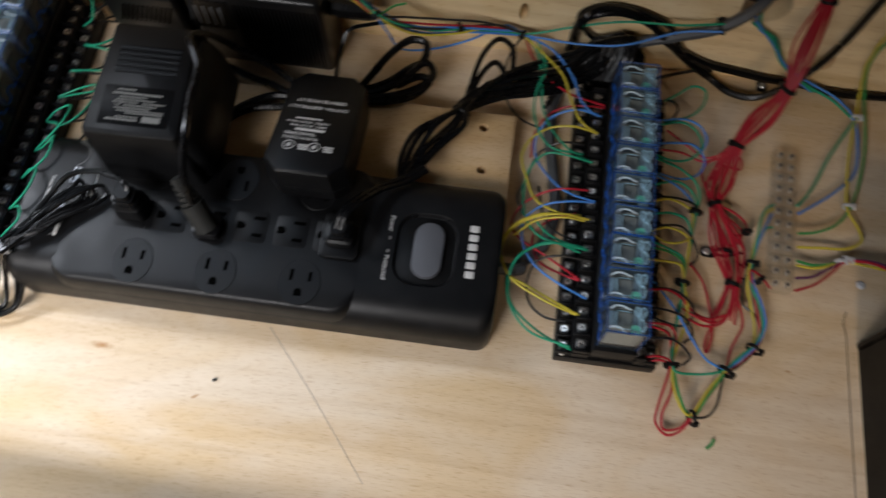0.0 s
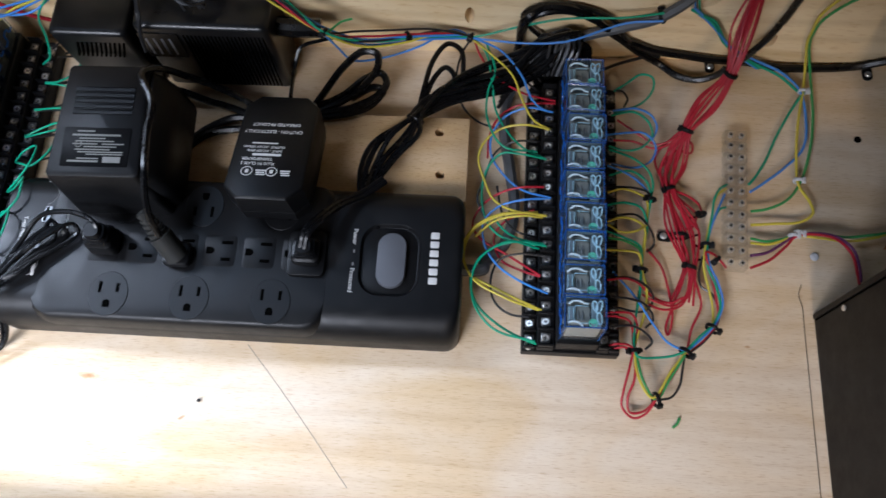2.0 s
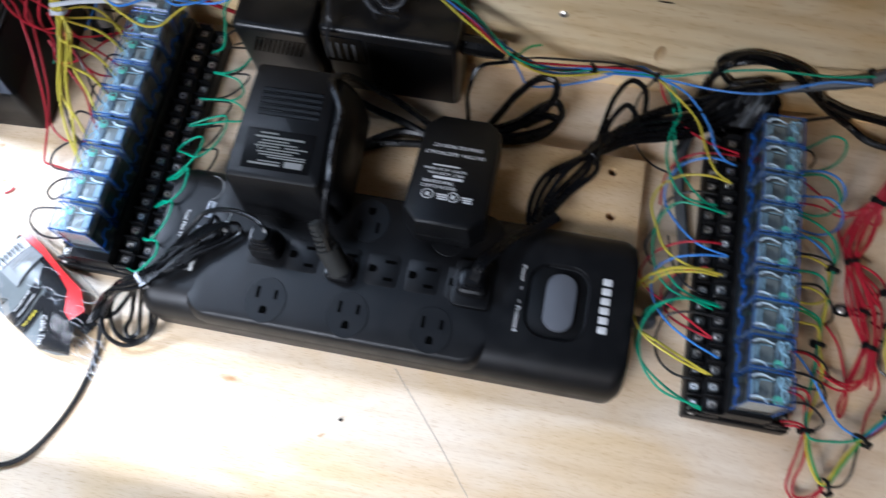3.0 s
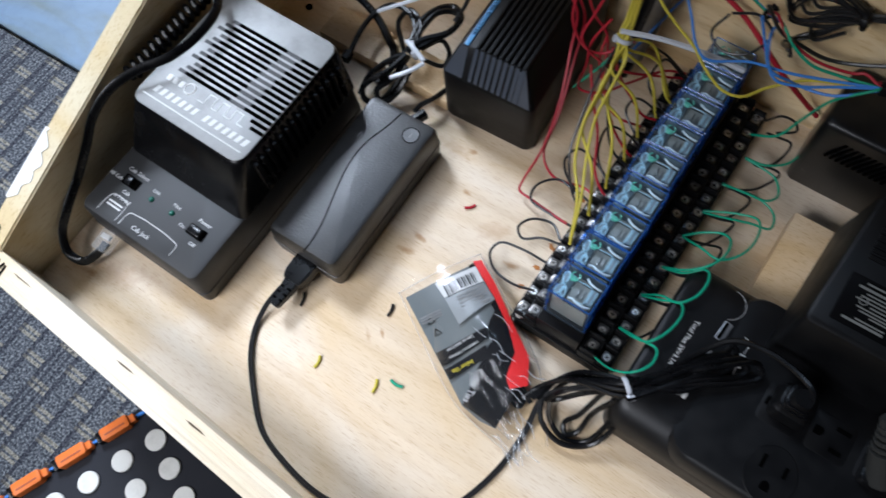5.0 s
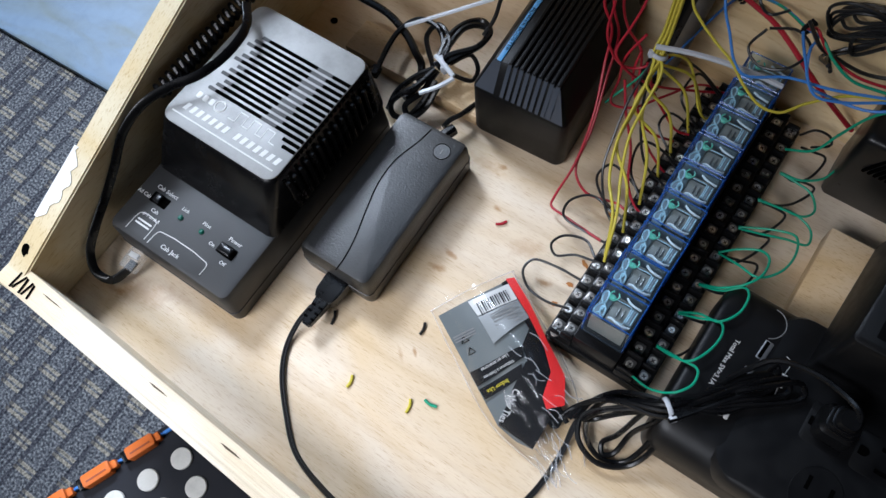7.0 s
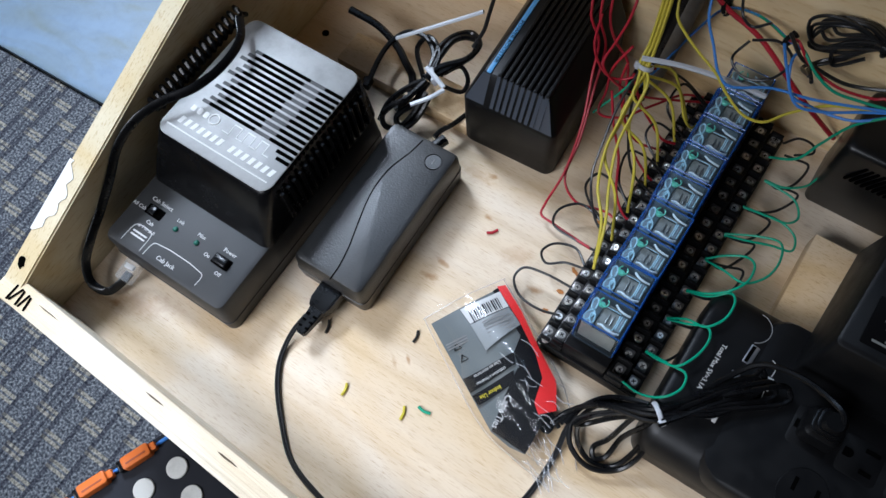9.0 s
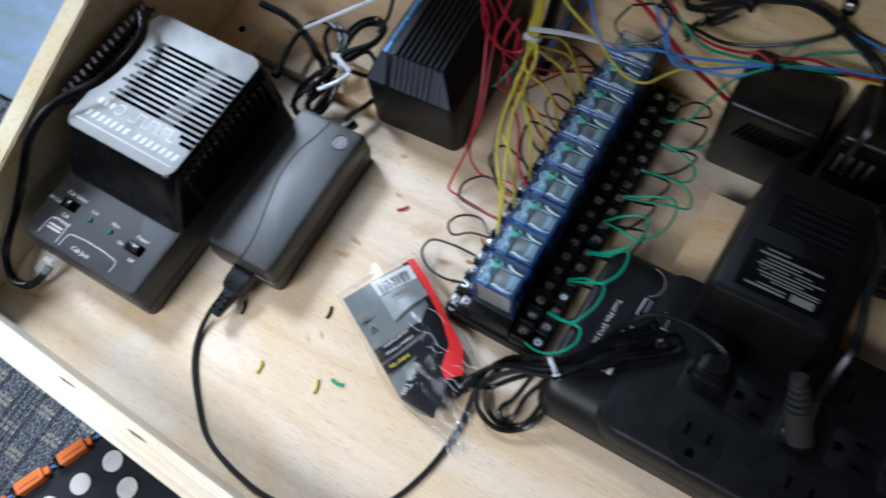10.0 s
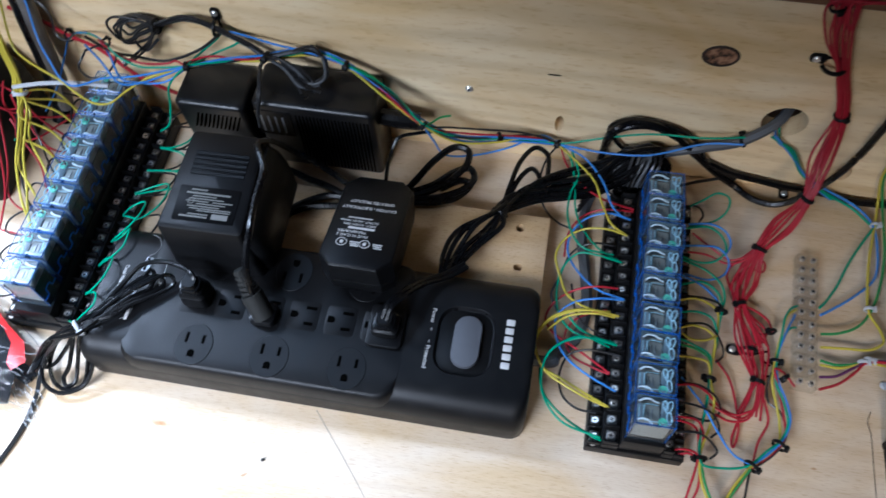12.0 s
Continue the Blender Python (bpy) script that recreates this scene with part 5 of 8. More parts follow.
CORD = [Vector(p) for p in ((-0.3648, -0.0534, 0.0110), (-0.3673, -0.0671, 0.0060), (-0.3647, -0.0843, 0.0022), (-0.3555, -0.0998, 0.0022), (-0.3373, -0.1181, 0.0022), (-0.3185, -0.1327, 0.0022), (-0.2958, -0.1397, 0.0022), (-0.2644, -0.1429, 0.0022), (-0.2336, -0.1361, 0.0022), (-0.2096, -0.1261, 0.0022), (-0.1935, -0.1026, 0.0022), (-0.1836, -0.0708, 0.0022), (-0.1819, -0.0417, 0.0030), (-0.1833, -0.0192, 0.0100), (-0.1661, -0.0059, 0.0340), (-0.1477, 0.0025, 0.0480))]
LOOP = [Vector(p) for p in ((-0.1901, -0.0236, 0.0060), (-0.1856, -0.0110, 0.0120), (-0.1688, -0.0029, 0.0340), (-0.1448, 0.0043, 0.0480), (-0.1304, 0.0207, 0.0500), (-0.1187, 0.0378, 0.0510), (-0.1071, 0.0518, 0.0510), (-0.1027, 0.0467, 0.0480), (-0.1168, 0.0300, 0.0480))]
TRUNK = [Vector(p) for p in ((-0.2575, 0.1995, 0.1250), (-0.2565, 0.1923, 0.0980), (-0.2558, 0.1831, 0.0830), (-0.2523, 0.1717, 0.0740), (-0.2515, 0.1546, 0.0620), (-0.2503, 0.1358, 0.0520), (-0.2424, 0.1137, 0.0420), (-0.2321, 0.0930, 0.0320))]

h = thing("wire_harness", pose(0, 0, 0), "coloured wires tied along the back board and over the adapters", "wires")
run("wire", "blue", [(-0.1132, 0.2120, 0.1070), (-0.0837, 0.2240, 0.1080), (-0.0532, 0.2323, 0.1080), (-0.0193, 0.2400, 0.1130), (0.0130, 0.2350, 0.1080), (0.0441, 0.2246, 0.0920), (0.0770, 0.2135, 0.0745), (0.1046, 0.2170, 0.0550), (0.1366, 0.2256, 0.0480), (0.1876, 0.2360, 0.0390)], 0.0009)
run("wire", "yellow", [(-0.1134, 0.2117, 0.1060), (-0.0848, 0.2239, 0.1040), (-0.0535, 0.2299, 0.1040), (-0.0166, 0.2416, 0.1040), (0.0131, 0.2317, 0.1060), (0.0444, 0.2210, 0.0880), (0.0783, 0.2090, 0.0720), (0.1050, 0.2138, 0.0500), (0.1371, 0.2233, 0.0440), (0.1645, 0.2345, 0.0420), (0.1879, 0.2342, 0.0370)], 0.0009)
run("wire", "green", [(-0.1123, 0.2115, 0.1090), (-0.0882, 0.2215, 0.1060), (-0.0501, 0.2337, 0.1030), (-0.0128, 0.2400, 0.1102), (0.0136, 0.2314, 0.1090), (0.0485, 0.2253, 0.0920), (0.0787, 0.2077, 0.0760), (0.1138, 0.2187, 0.0500), (0.1459, 0.2298, 0.0420), (0.1878, 0.2338, 0.0390)], 0.0009)
run("wire", "red", [(-0.1160, 0.2143, 0.1080), (-0.0980, 0.2242, 0.1080), (-0.0664, 0.2273, 0.1060), (-0.0330, 0.2418, 0.1050), (0.0126, 0.2331, 0.1050), (0.0390, 0.2268, 0.0920), (0.0783, 0.2088, 0.0730), (0.1087, 0.2207, 0.0540), (0.1410, 0.2280, 0.0480), (0.1693, 0.2341, 0.0420), (0.1879, 0.2334, 0.0380)], 0.0009)
run("wire", "black", [(-0.1124, 0.2122, 0.1050), (-0.0756, 0.2256, 0.1050), (-0.0416, 0.2395, 0.1060), (0.0127, 0.2334, 0.1060), (0.0543, 0.2191, 0.0900), (0.0783, 0.2092, 0.0740), (0.0993, 0.2205, 0.0600), (0.1267, 0.2271, 0.0540), (0.1594, 0.2348, 0.0460), (0.1877, 0.2337, 0.0400)], 0.0009)
run("wire", "blue", [(-0.1125, 0.2112, 0.1080), (-0.0848, 0.2248, 0.1050), (-0.0624, 0.2306, 0.1070), (-0.0316, 0.2395, 0.1090), (0.0135, 0.2311, 0.1080), (0.0482, 0.2245, 0.0860), (0.0780, 0.2102, 0.0720), (0.1090, 0.2186, 0.0460), (0.1462, 0.2274, 0.0420), (0.1879, 0.2334, 0.0380)], 0.0009)
run("wire", "black", [(0.0781, 0.2096, 0.0720), (0.0961, 0.2118, 0.0600), (0.1185, 0.2185, 0.0520), (0.1411, 0.2284, 0.0460), (0.1690, 0.2355, 0.0440), (0.1878, 0.2346, 0.0380)], 0.0009)
run("wire", "leaf", [(0.0134, 0.2317, 0.1080), (0.0298, 0.2313, 0.1020), (0.0631, 0.2184, 0.0820), (0.0784, 0.2087, 0.0740), (0.0899, 0.2217, 0.0700), (0.0978, 0.2247, 0.0700)], 0.0009)
run("wire", "blue", [(0.0783, 0.2090, 0.0720), (0.0853, 0.2119, 0.0500), (0.0937, 0.2204, 0.0200), (0.1170, 0.2313, 0.0100), (0.1460, 0.2366, 0.0200), (0.1737, 0.2393, 0.0400), (0.1878, 0.2346, 0.0380)], 0.0009)
cable_tie((-0.1132, 0.2120, 0.1070), 0.0036, "black", (0.93, 0.38, 0.03), h)
cable_tie((0.0132, 0.2320, 0.1070), 0.0038, "black", (0.98, -0.12, -0.17), h)
cable_tie((0.0782, 0.2094, 0.0730), 0.0036, "black", (0.83, -0.38, -0.40), h)
cable_tie((0.1378, 0.2279, 0.0460), 0.0032, "black", (0.89, 0.39, -0.24), h)
cable_tie((0.1879, 0.2340, 0.0380), 0.0034, "black", (0.92, -0.39, -0.08), h)
run("wire", "yellow", [(0.1874, 0.2334, 0.0380), (0.2073, 0.2177, 0.0360), (0.2221, 0.2025, 0.0340), (0.2297, 0.1837, 0.0320), (0.2389, 0.1668, 0.0300), (0.2512, 0.1627, 0.0240)], 0.0009)
run("wire", "blue", [(0.1874, 0.2344, 0.0380), (0.2116, 0.2241, 0.0360), (0.2291, 0.2021, 0.0350), (0.2371, 0.1834, 0.0330), (0.2449, 0.1769, 0.0300), (0.2542, 0.1773, 0.0240)], 0.0009)
run("wire", "green", [(0.1887, 0.2345, 0.0380), (0.2005, 0.2224, 0.0340), (0.2064, 0.1979, 0.0280), (0.2099, 0.1774, 0.0240), (0.2193, 0.1604, 0.0220), (0.2339, 0.1428, 0.0260), (0.2502, 0.1363, 0.0240)], 0.0009)
run("wire", "red", [(0.1901, 0.2338, 0.0360), (0.1960, 0.2222, 0.0300), (0.2102, 0.2055, 0.0260), (0.2307, 0.1924, 0.0260), (0.2432, 0.1882, 0.0270), (0.2563, 0.1875, 0.0240)], 0.0009)
run("wire", "black", [(0.1874, 0.2337, 0.0360), (0.1797, 0.2282, 0.0200), (0.1769, 0.2092, 0.0120), (0.1838, 0.1882, 0.0080), (0.1958, 0.1757, 0.0080), (0.2118, 0.1675, 0.0120)], 0.0009)
run("wire", "red", [(0.2564, 0.1860, 0.0230), (0.2419, 0.1831, 0.0270), (0.2259, 0.1840, 0.0200), (0.2128, 0.1766, 0.0140), (0.2062, 0.1633, 0.0100), (0.2052, 0.1423, 0.0100)], 0.0009)
run("wire", "yellow", [(0.2525, 0.1622, 0.0240), (0.2334, 0.1626, 0.0290), (0.2161, 0.1617, 0.0240), (0.2033, 0.1539, 0.0180), (0.1981, 0.1400, 0.0160), (0.2033, 0.1199, 0.0180), (0.2107, 0.1033, 0.0200), (0.2244, 0.0913, 0.0280), (0.2507, 0.0895, 0.0240)], 0.0009)
run("wire", "blue", [(0.2542, 0.1773, 0.0240), (0.2353, 0.1776, 0.0290), (0.2180, 0.1734, 0.0220), (0.2080, 0.1602, 0.0160), (0.2077, 0.1443, 0.0140), (0.2174, 0.1243, 0.0200), (0.2324, 0.1077, 0.0280), (0.2539, 0.1043, 0.0240)], 0.0009)
run("wire", "green", [(0.2493, 0.1367, 0.0240), (0.2309, 0.1373, 0.0290), (0.2155, 0.1396, 0.0240), (0.2055, 0.1296, 0.0180), (0.2020, 0.1094, 0.0160), (0.2063, 0.0864, 0.0180), (0.2168, 0.0726, 0.0220), (0.2333, 0.0657, 0.0280), (0.2510, 0.0658, 0.0240)], 0.0009)
run("wire", "red", [(0.2487, 0.1130, 0.0240), (0.2303, 0.1099, 0.0280), (0.2157, 0.1082, 0.0200), (0.2024, 0.0995, 0.0140), (0.1961, 0.0847, 0.0120), (0.2022, 0.0732, 0.0140), (0.2214, 0.0586, 0.0220), (0.2471, 0.0425, 0.0240)], 0.0009)
run("wire", "blue", [(0.2531, 0.1038, 0.0240), (0.2325, 0.0994, 0.0290), (0.2152, 0.0953, 0.0240), (0.2046, 0.0854, 0.0180), (0.2052, 0.0699, 0.0160), (0.2142, 0.0520, 0.0200), (0.2299, 0.0375, 0.0280), (0.2526, 0.0291, 0.0240)], 0.0009)
run("wire", "yellow", [(0.2507, 0.0895, 0.0240), (0.2294, 0.0884, 0.0300), (0.2104, 0.0847, 0.0260), (0.1957, 0.0752, 0.0200), (0.1906, 0.0587, 0.0180), (0.1955, 0.0429, 0.0200), (0.2139, 0.0311, 0.0260), (0.2302, 0.0228, 0.0280), (0.2487, 0.0164, 0.0240)], 0.0009)
run("wire", "yellow", [(0.2478, 0.0880, 0.0240), (0.2328, 0.0863, 0.0300), (0.2122, 0.0833, 0.0240), (0.1984, 0.0724, 0.0180)], 0.0009)
run("wire", "green", [(0.2510, 0.0653, 0.0240), (0.2316, 0.0658, 0.0300), (0.2149, 0.0630, 0.0260), (0.2017, 0.0540, 0.0200), (0.1965, 0.0392, 0.0180), (0.2022, 0.0208, 0.0160), (0.2190, 0.0051, 0.0180), (0.2353, -0.0038, 0.0200), (0.2455, -0.0069, 0.0180)], 0.0009)
run("wire", "green", [(0.2493, 0.0670, 0.0240), (0.2334, 0.0687, 0.0260), (0.2209, 0.0764, 0.0220), (0.2104, 0.0902, 0.0180)], 0.0009)
run("wire", "black", [(0.2494, 0.0578, 0.0240), (0.2303, 0.0576, 0.0260), (0.2166, 0.0538, 0.0200), (0.2114, 0.0390, 0.0140), (0.2153, 0.0242, 0.0120), (0.2262, 0.0152, 0.0140), (0.2403, 0.0126, 0.0180)], 0.0009)
run("wire", "black", [(0.2429, 0.1531, 0.0200), (0.2266, 0.1518, 0.0220), (0.2112, 0.1465, 0.0120), (0.2033, 0.1236, 0.0080), (0.1986, 0.1089, 0.0060), (0.2044, 0.0949, 0.0060)], 0.0009)
run("wire", "yellow", [(0.2462, 0.0165, 0.024), (0.2219, 0.0227, 0.03), (0.1979, 0.0365, 0.03), (0.1898, 0.0604, 0.028), (0.1983, 0.076, 0.03), (0.2159, 0.0866, 0.03), (0.2443, 0.0921, 0.024)], 0.0009)
run("wire", "green", [(0.2442, -0.0062, 0.022), (0.2146, 0.0012, 0.024), (0.1989, 0.0211, 0.028), (0.2007, 0.0476, 0.032), (0.2219, 0.0638, 0.034), (0.2456, 0.0631, 0.024)], 0.0009)
run("wire", "green", [(0.2428, 0.1424, 0.024), (0.2163, 0.1431, 0.03), (0.2033, 0.1674, 0.03), (0.2037, 0.1929, 0.03), (0.2081, 0.2061, 0.034), (0.2, 0.231, 0.036)], 0.0009)
run("wire", "red", [(0.2418, 0.0962, 0.0180), (0.2208, 0.0877, 0.0140), (0.2128, 0.0761, 0.0100), (0.2184, 0.0568, 0.0140), (0.2342, 0.0467, 0.0200), (0.2471, 0.0417, 0.0240)], 0.0009)
run("wire", "black", [(0.2441, 0.0736, 0.0200), (0.2292, 0.0760, 0.0240), (0.2185, 0.0923, 0.0160), (0.2135, 0.1183, 0.0100)], 0.0009)
run("wire", "black", [(0.2421, 0.1979, 0.0220), (0.2309, 0.2116, 0.0160), (0.2225, 0.2268, 0.0100)], 0.0009)
run("wire", "black", [(0.2452, 0.2070, 0.0200), (0.2353, 0.2237, 0.0140), (0.2261, 0.2354, 0.0080)], 0.0009)
run("wire", "black", [(0.2642, 0.2184, 0.0240), (0.2539, 0.2322, 0.0120), (0.2459, 0.2414, 0.0060)], 0.0009)

h = thing("wire_harness", pose(0, 0, 0), "green, blue and yellow wire loops tied beside the relay board", "wires")
run("wire", "green", [(0.3030, 0.2006, 0.0200), (0.3122, 0.2057, 0.0240), (0.3237, 0.2133, 0.0260), (0.3326, 0.2105, 0.0260), (0.3326, 0.2004, 0.0240), (0.3238, 0.1894, 0.0220), (0.3026, 0.1811, 0.0200)], 0.0009)
run("wire", "black", [(0.3030, 0.2016, 0.0200), (0.3093, 0.1996, 0.0220), (0.3140, 0.1955, 0.0180), (0.3122, 0.1912, 0.0120)], 0.0009)
run("wire", "blue", [(0.3014, 0.1819, 0.0220), (0.3192, 0.1823, 0.0260), (0.3309, 0.1779, 0.0240), (0.3359, 0.1699, 0.0200), (0.3333, 0.1615, 0.0140)], 0.0009)
run("wire", "blue", [(0.2948, 0.1601, 0.0220), (0.3099, 0.1606, 0.0260), (0.3256, 0.1618, 0.0240), (0.3344, 0.1535, 0.0200), (0.3318, 0.1427, 0.0180), (0.3190, 0.1344, 0.0200), (0.3000, 0.1365, 0.0200)], 0.0009)
run("wire", "green", [(0.3004, 0.1778, 0.0220), (0.3169, 0.1792, 0.0260), (0.3281, 0.1728, 0.0240), (0.3317, 0.1621, 0.0220), (0.3234, 0.1510, 0.0220), (0.3099, 0.1465, 0.0240), (0.2982, 0.1509, 0.0220)], 0.0009)
run("wire", "green", [(0.2978, 0.1259, 0.0220), (0.3138, 0.1294, 0.0240), (0.3259, 0.1223, 0.0220), (0.3299, 0.1125, 0.0180), (0.3280, 0.0970, 0.0160), (0.3247, 0.0741, 0.0160), (0.3218, 0.0544, 0.0150)], 0.0009)
run("wire", "green", [(0.2981, 0.1480, 0.0220), (0.3162, 0.1400, 0.0240), (0.3280, 0.1309, 0.0220), (0.3319, 0.1220, 0.0180), (0.3302, 0.1101, 0.0160)], 0.0009)
run("wire", "blue", [(0.2971, 0.1344, 0.0220), (0.3137, 0.1256, 0.0240), (0.3261, 0.1162, 0.0200), (0.3293, 0.1101, 0.0160)], 0.0009)
run("wire", "yellow", [(0.2963, 0.1108, 0.0240), (0.3066, 0.1131, 0.0260), (0.3176, 0.1117, 0.0240), (0.3263, 0.1091, 0.0180), (0.3270, 0.0924, 0.0160), (0.3238, 0.0718, 0.0160), (0.3218, 0.0544, 0.0150)], 0.0009)
run("wire", "yellow", [(0.2960, 0.0869, 0.0240), (0.3058, 0.0893, 0.0280), (0.3173, 0.0879, 0.0260), (0.3242, 0.0843, 0.0200), (0.3218, 0.0544, 0.0150)], 0.0009)
run("wire", "yellow", [(0.2959, 0.0851, 0.0240), (0.3055, 0.0777, 0.0280), (0.3163, 0.0798, 0.0260), (0.3252, 0.0871, 0.0200)], 0.0009)
run("wire", "yellow", [(0.2948, 0.0646, 0.0240), (0.3076, 0.0640, 0.0260), (0.3186, 0.0637, 0.0220), (0.3224, 0.0540, 0.0160)], 0.0009)
run("wire", "green", [(0.2965, 0.1015, 0.0220), (0.3093, 0.1021, 0.0260), (0.3218, 0.0998, 0.0220), (0.3264, 0.0870, 0.0180), (0.3237, 0.0696, 0.0160), (0.3218, 0.0539, 0.0150)], 0.0009)
run("wire", "green", [(0.2953, 0.0805, 0.0220), (0.3082, 0.0749, 0.0240), (0.3204, 0.0702, 0.0200), (0.3224, 0.0540, 0.0160)], 0.0009)
run("wire", "leaf", [(0.2961, 0.0751, 0.0220), (0.3090, 0.0723, 0.0240), (0.3204, 0.0671, 0.0200), (0.3217, 0.0522, 0.0150), (0.3186, 0.0264, 0.0140), (0.3160, 0.0074, 0.0140), (0.3164, -0.0082, 0.0160), (0.3213, -0.0292, 0.0160), (0.3304, -0.0407, 0.0120), (0.3400, -0.0261, 0.0140), (0.3506, -0.0092, 0.0160)], 0.0009)
run("wire", "green", [(0.3215, 0.0536, 0.0160), (0.3203, 0.0348, 0.0150), (0.3164, 0.0134, 0.0150), (0.3149, -0.0059, 0.0180), (0.3171, -0.0119, 0.0180), (0.3319, -0.0112, 0.0140), (0.3439, -0.0090, 0.0140), (0.3521, -0.0054, 0.0140)], 0.0009)
run("wire", "yellow", [(0.3220, 0.0536, 0.0160), (0.3256, 0.0396, 0.0140), (0.3246, 0.0230, 0.0120), (0.3188, 0.0055, 0.0140), (0.3156, -0.0075, 0.0160), (0.3182, -0.0274, 0.0160), (0.3276, -0.0400, 0.0140), (0.3414, -0.0200, 0.0140), (0.3521, -0.0062, 0.0140)], 0.0009)
run("wire", "black", [(0.3002, 0.1165, 0.0220), (0.3168, 0.1154, 0.0240), (0.3282, 0.1130, 0.0200), (0.3275, 0.1063, 0.0160)], 0.0009)
run("wire", "black", [(0.2989, 0.0924, 0.0220), (0.3183, 0.0941, 0.0220), (0.3301, 0.0834, 0.0160), (0.3328, 0.0758, 0.0100), (0.3275, 0.0697, 0.0100)], 0.0009)
run("wire", "black", [(0.2980, 0.0445, 0.0220), (0.3136, 0.0437, 0.0240), (0.3264, 0.0384, 0.0180), (0.3311, 0.0324, 0.0100), (0.3243, 0.0235, 0.0100), (0.2996, 0.0231, 0.0200)], 0.0009)
run("wire", "black", [(0.2978, 0.0296, 0.0220), (0.3115, 0.0289, 0.0220), (0.3248, 0.0261, 0.0160), (0.3310, 0.0180, 0.0080), (0.3251, 0.0114, 0.0080)], 0.0009)
run("wire", "black", [(0.2982, 0.0075, 0.0220), (0.3134, 0.0095, 0.0200), (0.3245, 0.0057, 0.0140), (0.3292, 0.0007, 0.0100), (0.3245, -0.0045, 0.0080)], 0.0009)
run("wire", "red", [(0.2921, 0.0161, 0.0260), (0.3013, 0.0168, 0.0280), (0.3136, 0.0178, 0.0200), (0.3185, 0.0096, 0.0140), (0.3152, -0.0070, 0.0140)], 0.0009)
run("wire", "red", [(0.2921, 0.0144, 0.0260), (0.3024, 0.0141, 0.0260), (0.3126, 0.0125, 0.0180), (0.3153, -0.0029, 0.0140)], 0.0009)
run("wire", "red", [(0.2952, 0.0416, 0.0240), (0.3071, 0.0428, 0.0260), (0.3187, 0.0424, 0.0180), (0.3312, 0.0346, 0.0100), (0.3426, 0.0308, 0.0100), (0.3526, 0.0349, 0.0120)], 0.0009)
run("wire", "red", [(0.2954, -0.0055, 0.0180), (0.3027, -0.0045, 0.0220), (0.3118, -0.0053, 0.0200), (0.3163, -0.0107, 0.0160)], 0.0009)
run("wire", "red", [(0.2997, -0.0073, 0.0160), (0.3070, -0.0063, 0.0200), (0.3136, -0.0080, 0.0180)], 0.0009)
run("wire", "red", [(0.3148, -0.0075, 0.0160), (0.3116, -0.0213, 0.0140), (0.3080, -0.0367, 0.0100), (0.3074, -0.0463, 0.0080), (0.3154, -0.0534, 0.0060), (0.3238, -0.0502, 0.0080), (0.3304, -0.0407, 0.0120), (0.3397, -0.0257, 0.0120), (0.3499, -0.0096, 0.0140)], 0.0009)
run("wire", "red", [(0.3160, -0.0082, 0.0160), (0.3154, -0.0272, 0.0140), (0.3111, -0.0405, 0.0100), (0.3132, -0.0496, 0.0060), (0.3227, -0.0484, 0.0060), (0.3300, -0.0408, 0.0100), (0.3438, -0.0215, 0.0120), (0.3511, -0.0087, 0.0140)], 0.0009)
run("wire", "black", [(0.3303, -0.0411, 0.0120), (0.3416, -0.0380, 0.0100), (0.3479, -0.0290, 0.0100), (0.3495, -0.0193, 0.0120), (0.3511, -0.0087, 0.0140)], 0.0009)
run("wire", "blue", [(0.2997, 0.0489, 0.0220), (0.3164, 0.0316, 0.0180), (0.3293, 0.0148, 0.0120), (0.3405, 0.0012, 0.0100), (0.3513, -0.0054, 0.0140)], 0.0009)
run("wire", "blue", [(0.3521, -0.0062, 0.0140), (0.3650, 0.0057, 0.0130), (0.3749, 0.0168, 0.0120), (0.3808, 0.0319, 0.0120), (0.3785, 0.0469, 0.0120), (0.3728, 0.0620, 0.0120), (0.3721, 0.0776, 0.0120), (0.3778, 0.0977, 0.0140), (0.3888, 0.1209, 0.0080)], 0.0009)
run("wire", "green", [(0.3521, -0.0054, 0.0140), (0.3632, 0.0066, 0.0140), (0.3732, 0.0159, 0.0120), (0.3790, 0.0296, 0.0120), (0.3767, 0.0446, 0.0120), (0.3714, 0.0606, 0.0120), (0.3732, 0.0822, 0.0120), (0.3823, 0.1056, 0.0120), (0.3889, 0.1100, 0.0080)], 0.0009)
run("wire", "yellow", [(0.3520, -0.0070, 0.0140), (0.3631, 0.0038, 0.0120), (0.3716, 0.0119, 0.0110), (0.3744, 0.0306, 0.0080), (0.3718, 0.0453, 0.0090), (0.3685, 0.0596, 0.0120), (0.3714, 0.0799, 0.0120), (0.3769, 0.1017, 0.0120), (0.3813, 0.1169, 0.0120), (0.3900, 0.1257, 0.0080)], 0.0009)
run("wire", "red", [(0.3533, -0.0069, 0.0120), (0.3672, 0.0048, 0.0120), (0.3769, 0.0192, 0.0110), (0.3767, 0.0365, 0.0100), (0.3735, 0.0557, 0.0110), (0.3702, 0.0701, 0.0140), (0.3780, 0.0696, 0.0100), (0.3864, 0.0608, 0.0080)], 0.0009)
run("wire", "black", [(0.3541, -0.0073, 0.0120), (0.3694, 0.0065, 0.0120), (0.3782, 0.0217, 0.0100), (0.3750, 0.0392, 0.0080), (0.3670, 0.0454, 0.0080), (0.3657, 0.0560, 0.0090), (0.3681, 0.0676, 0.0120)], 0.0009)
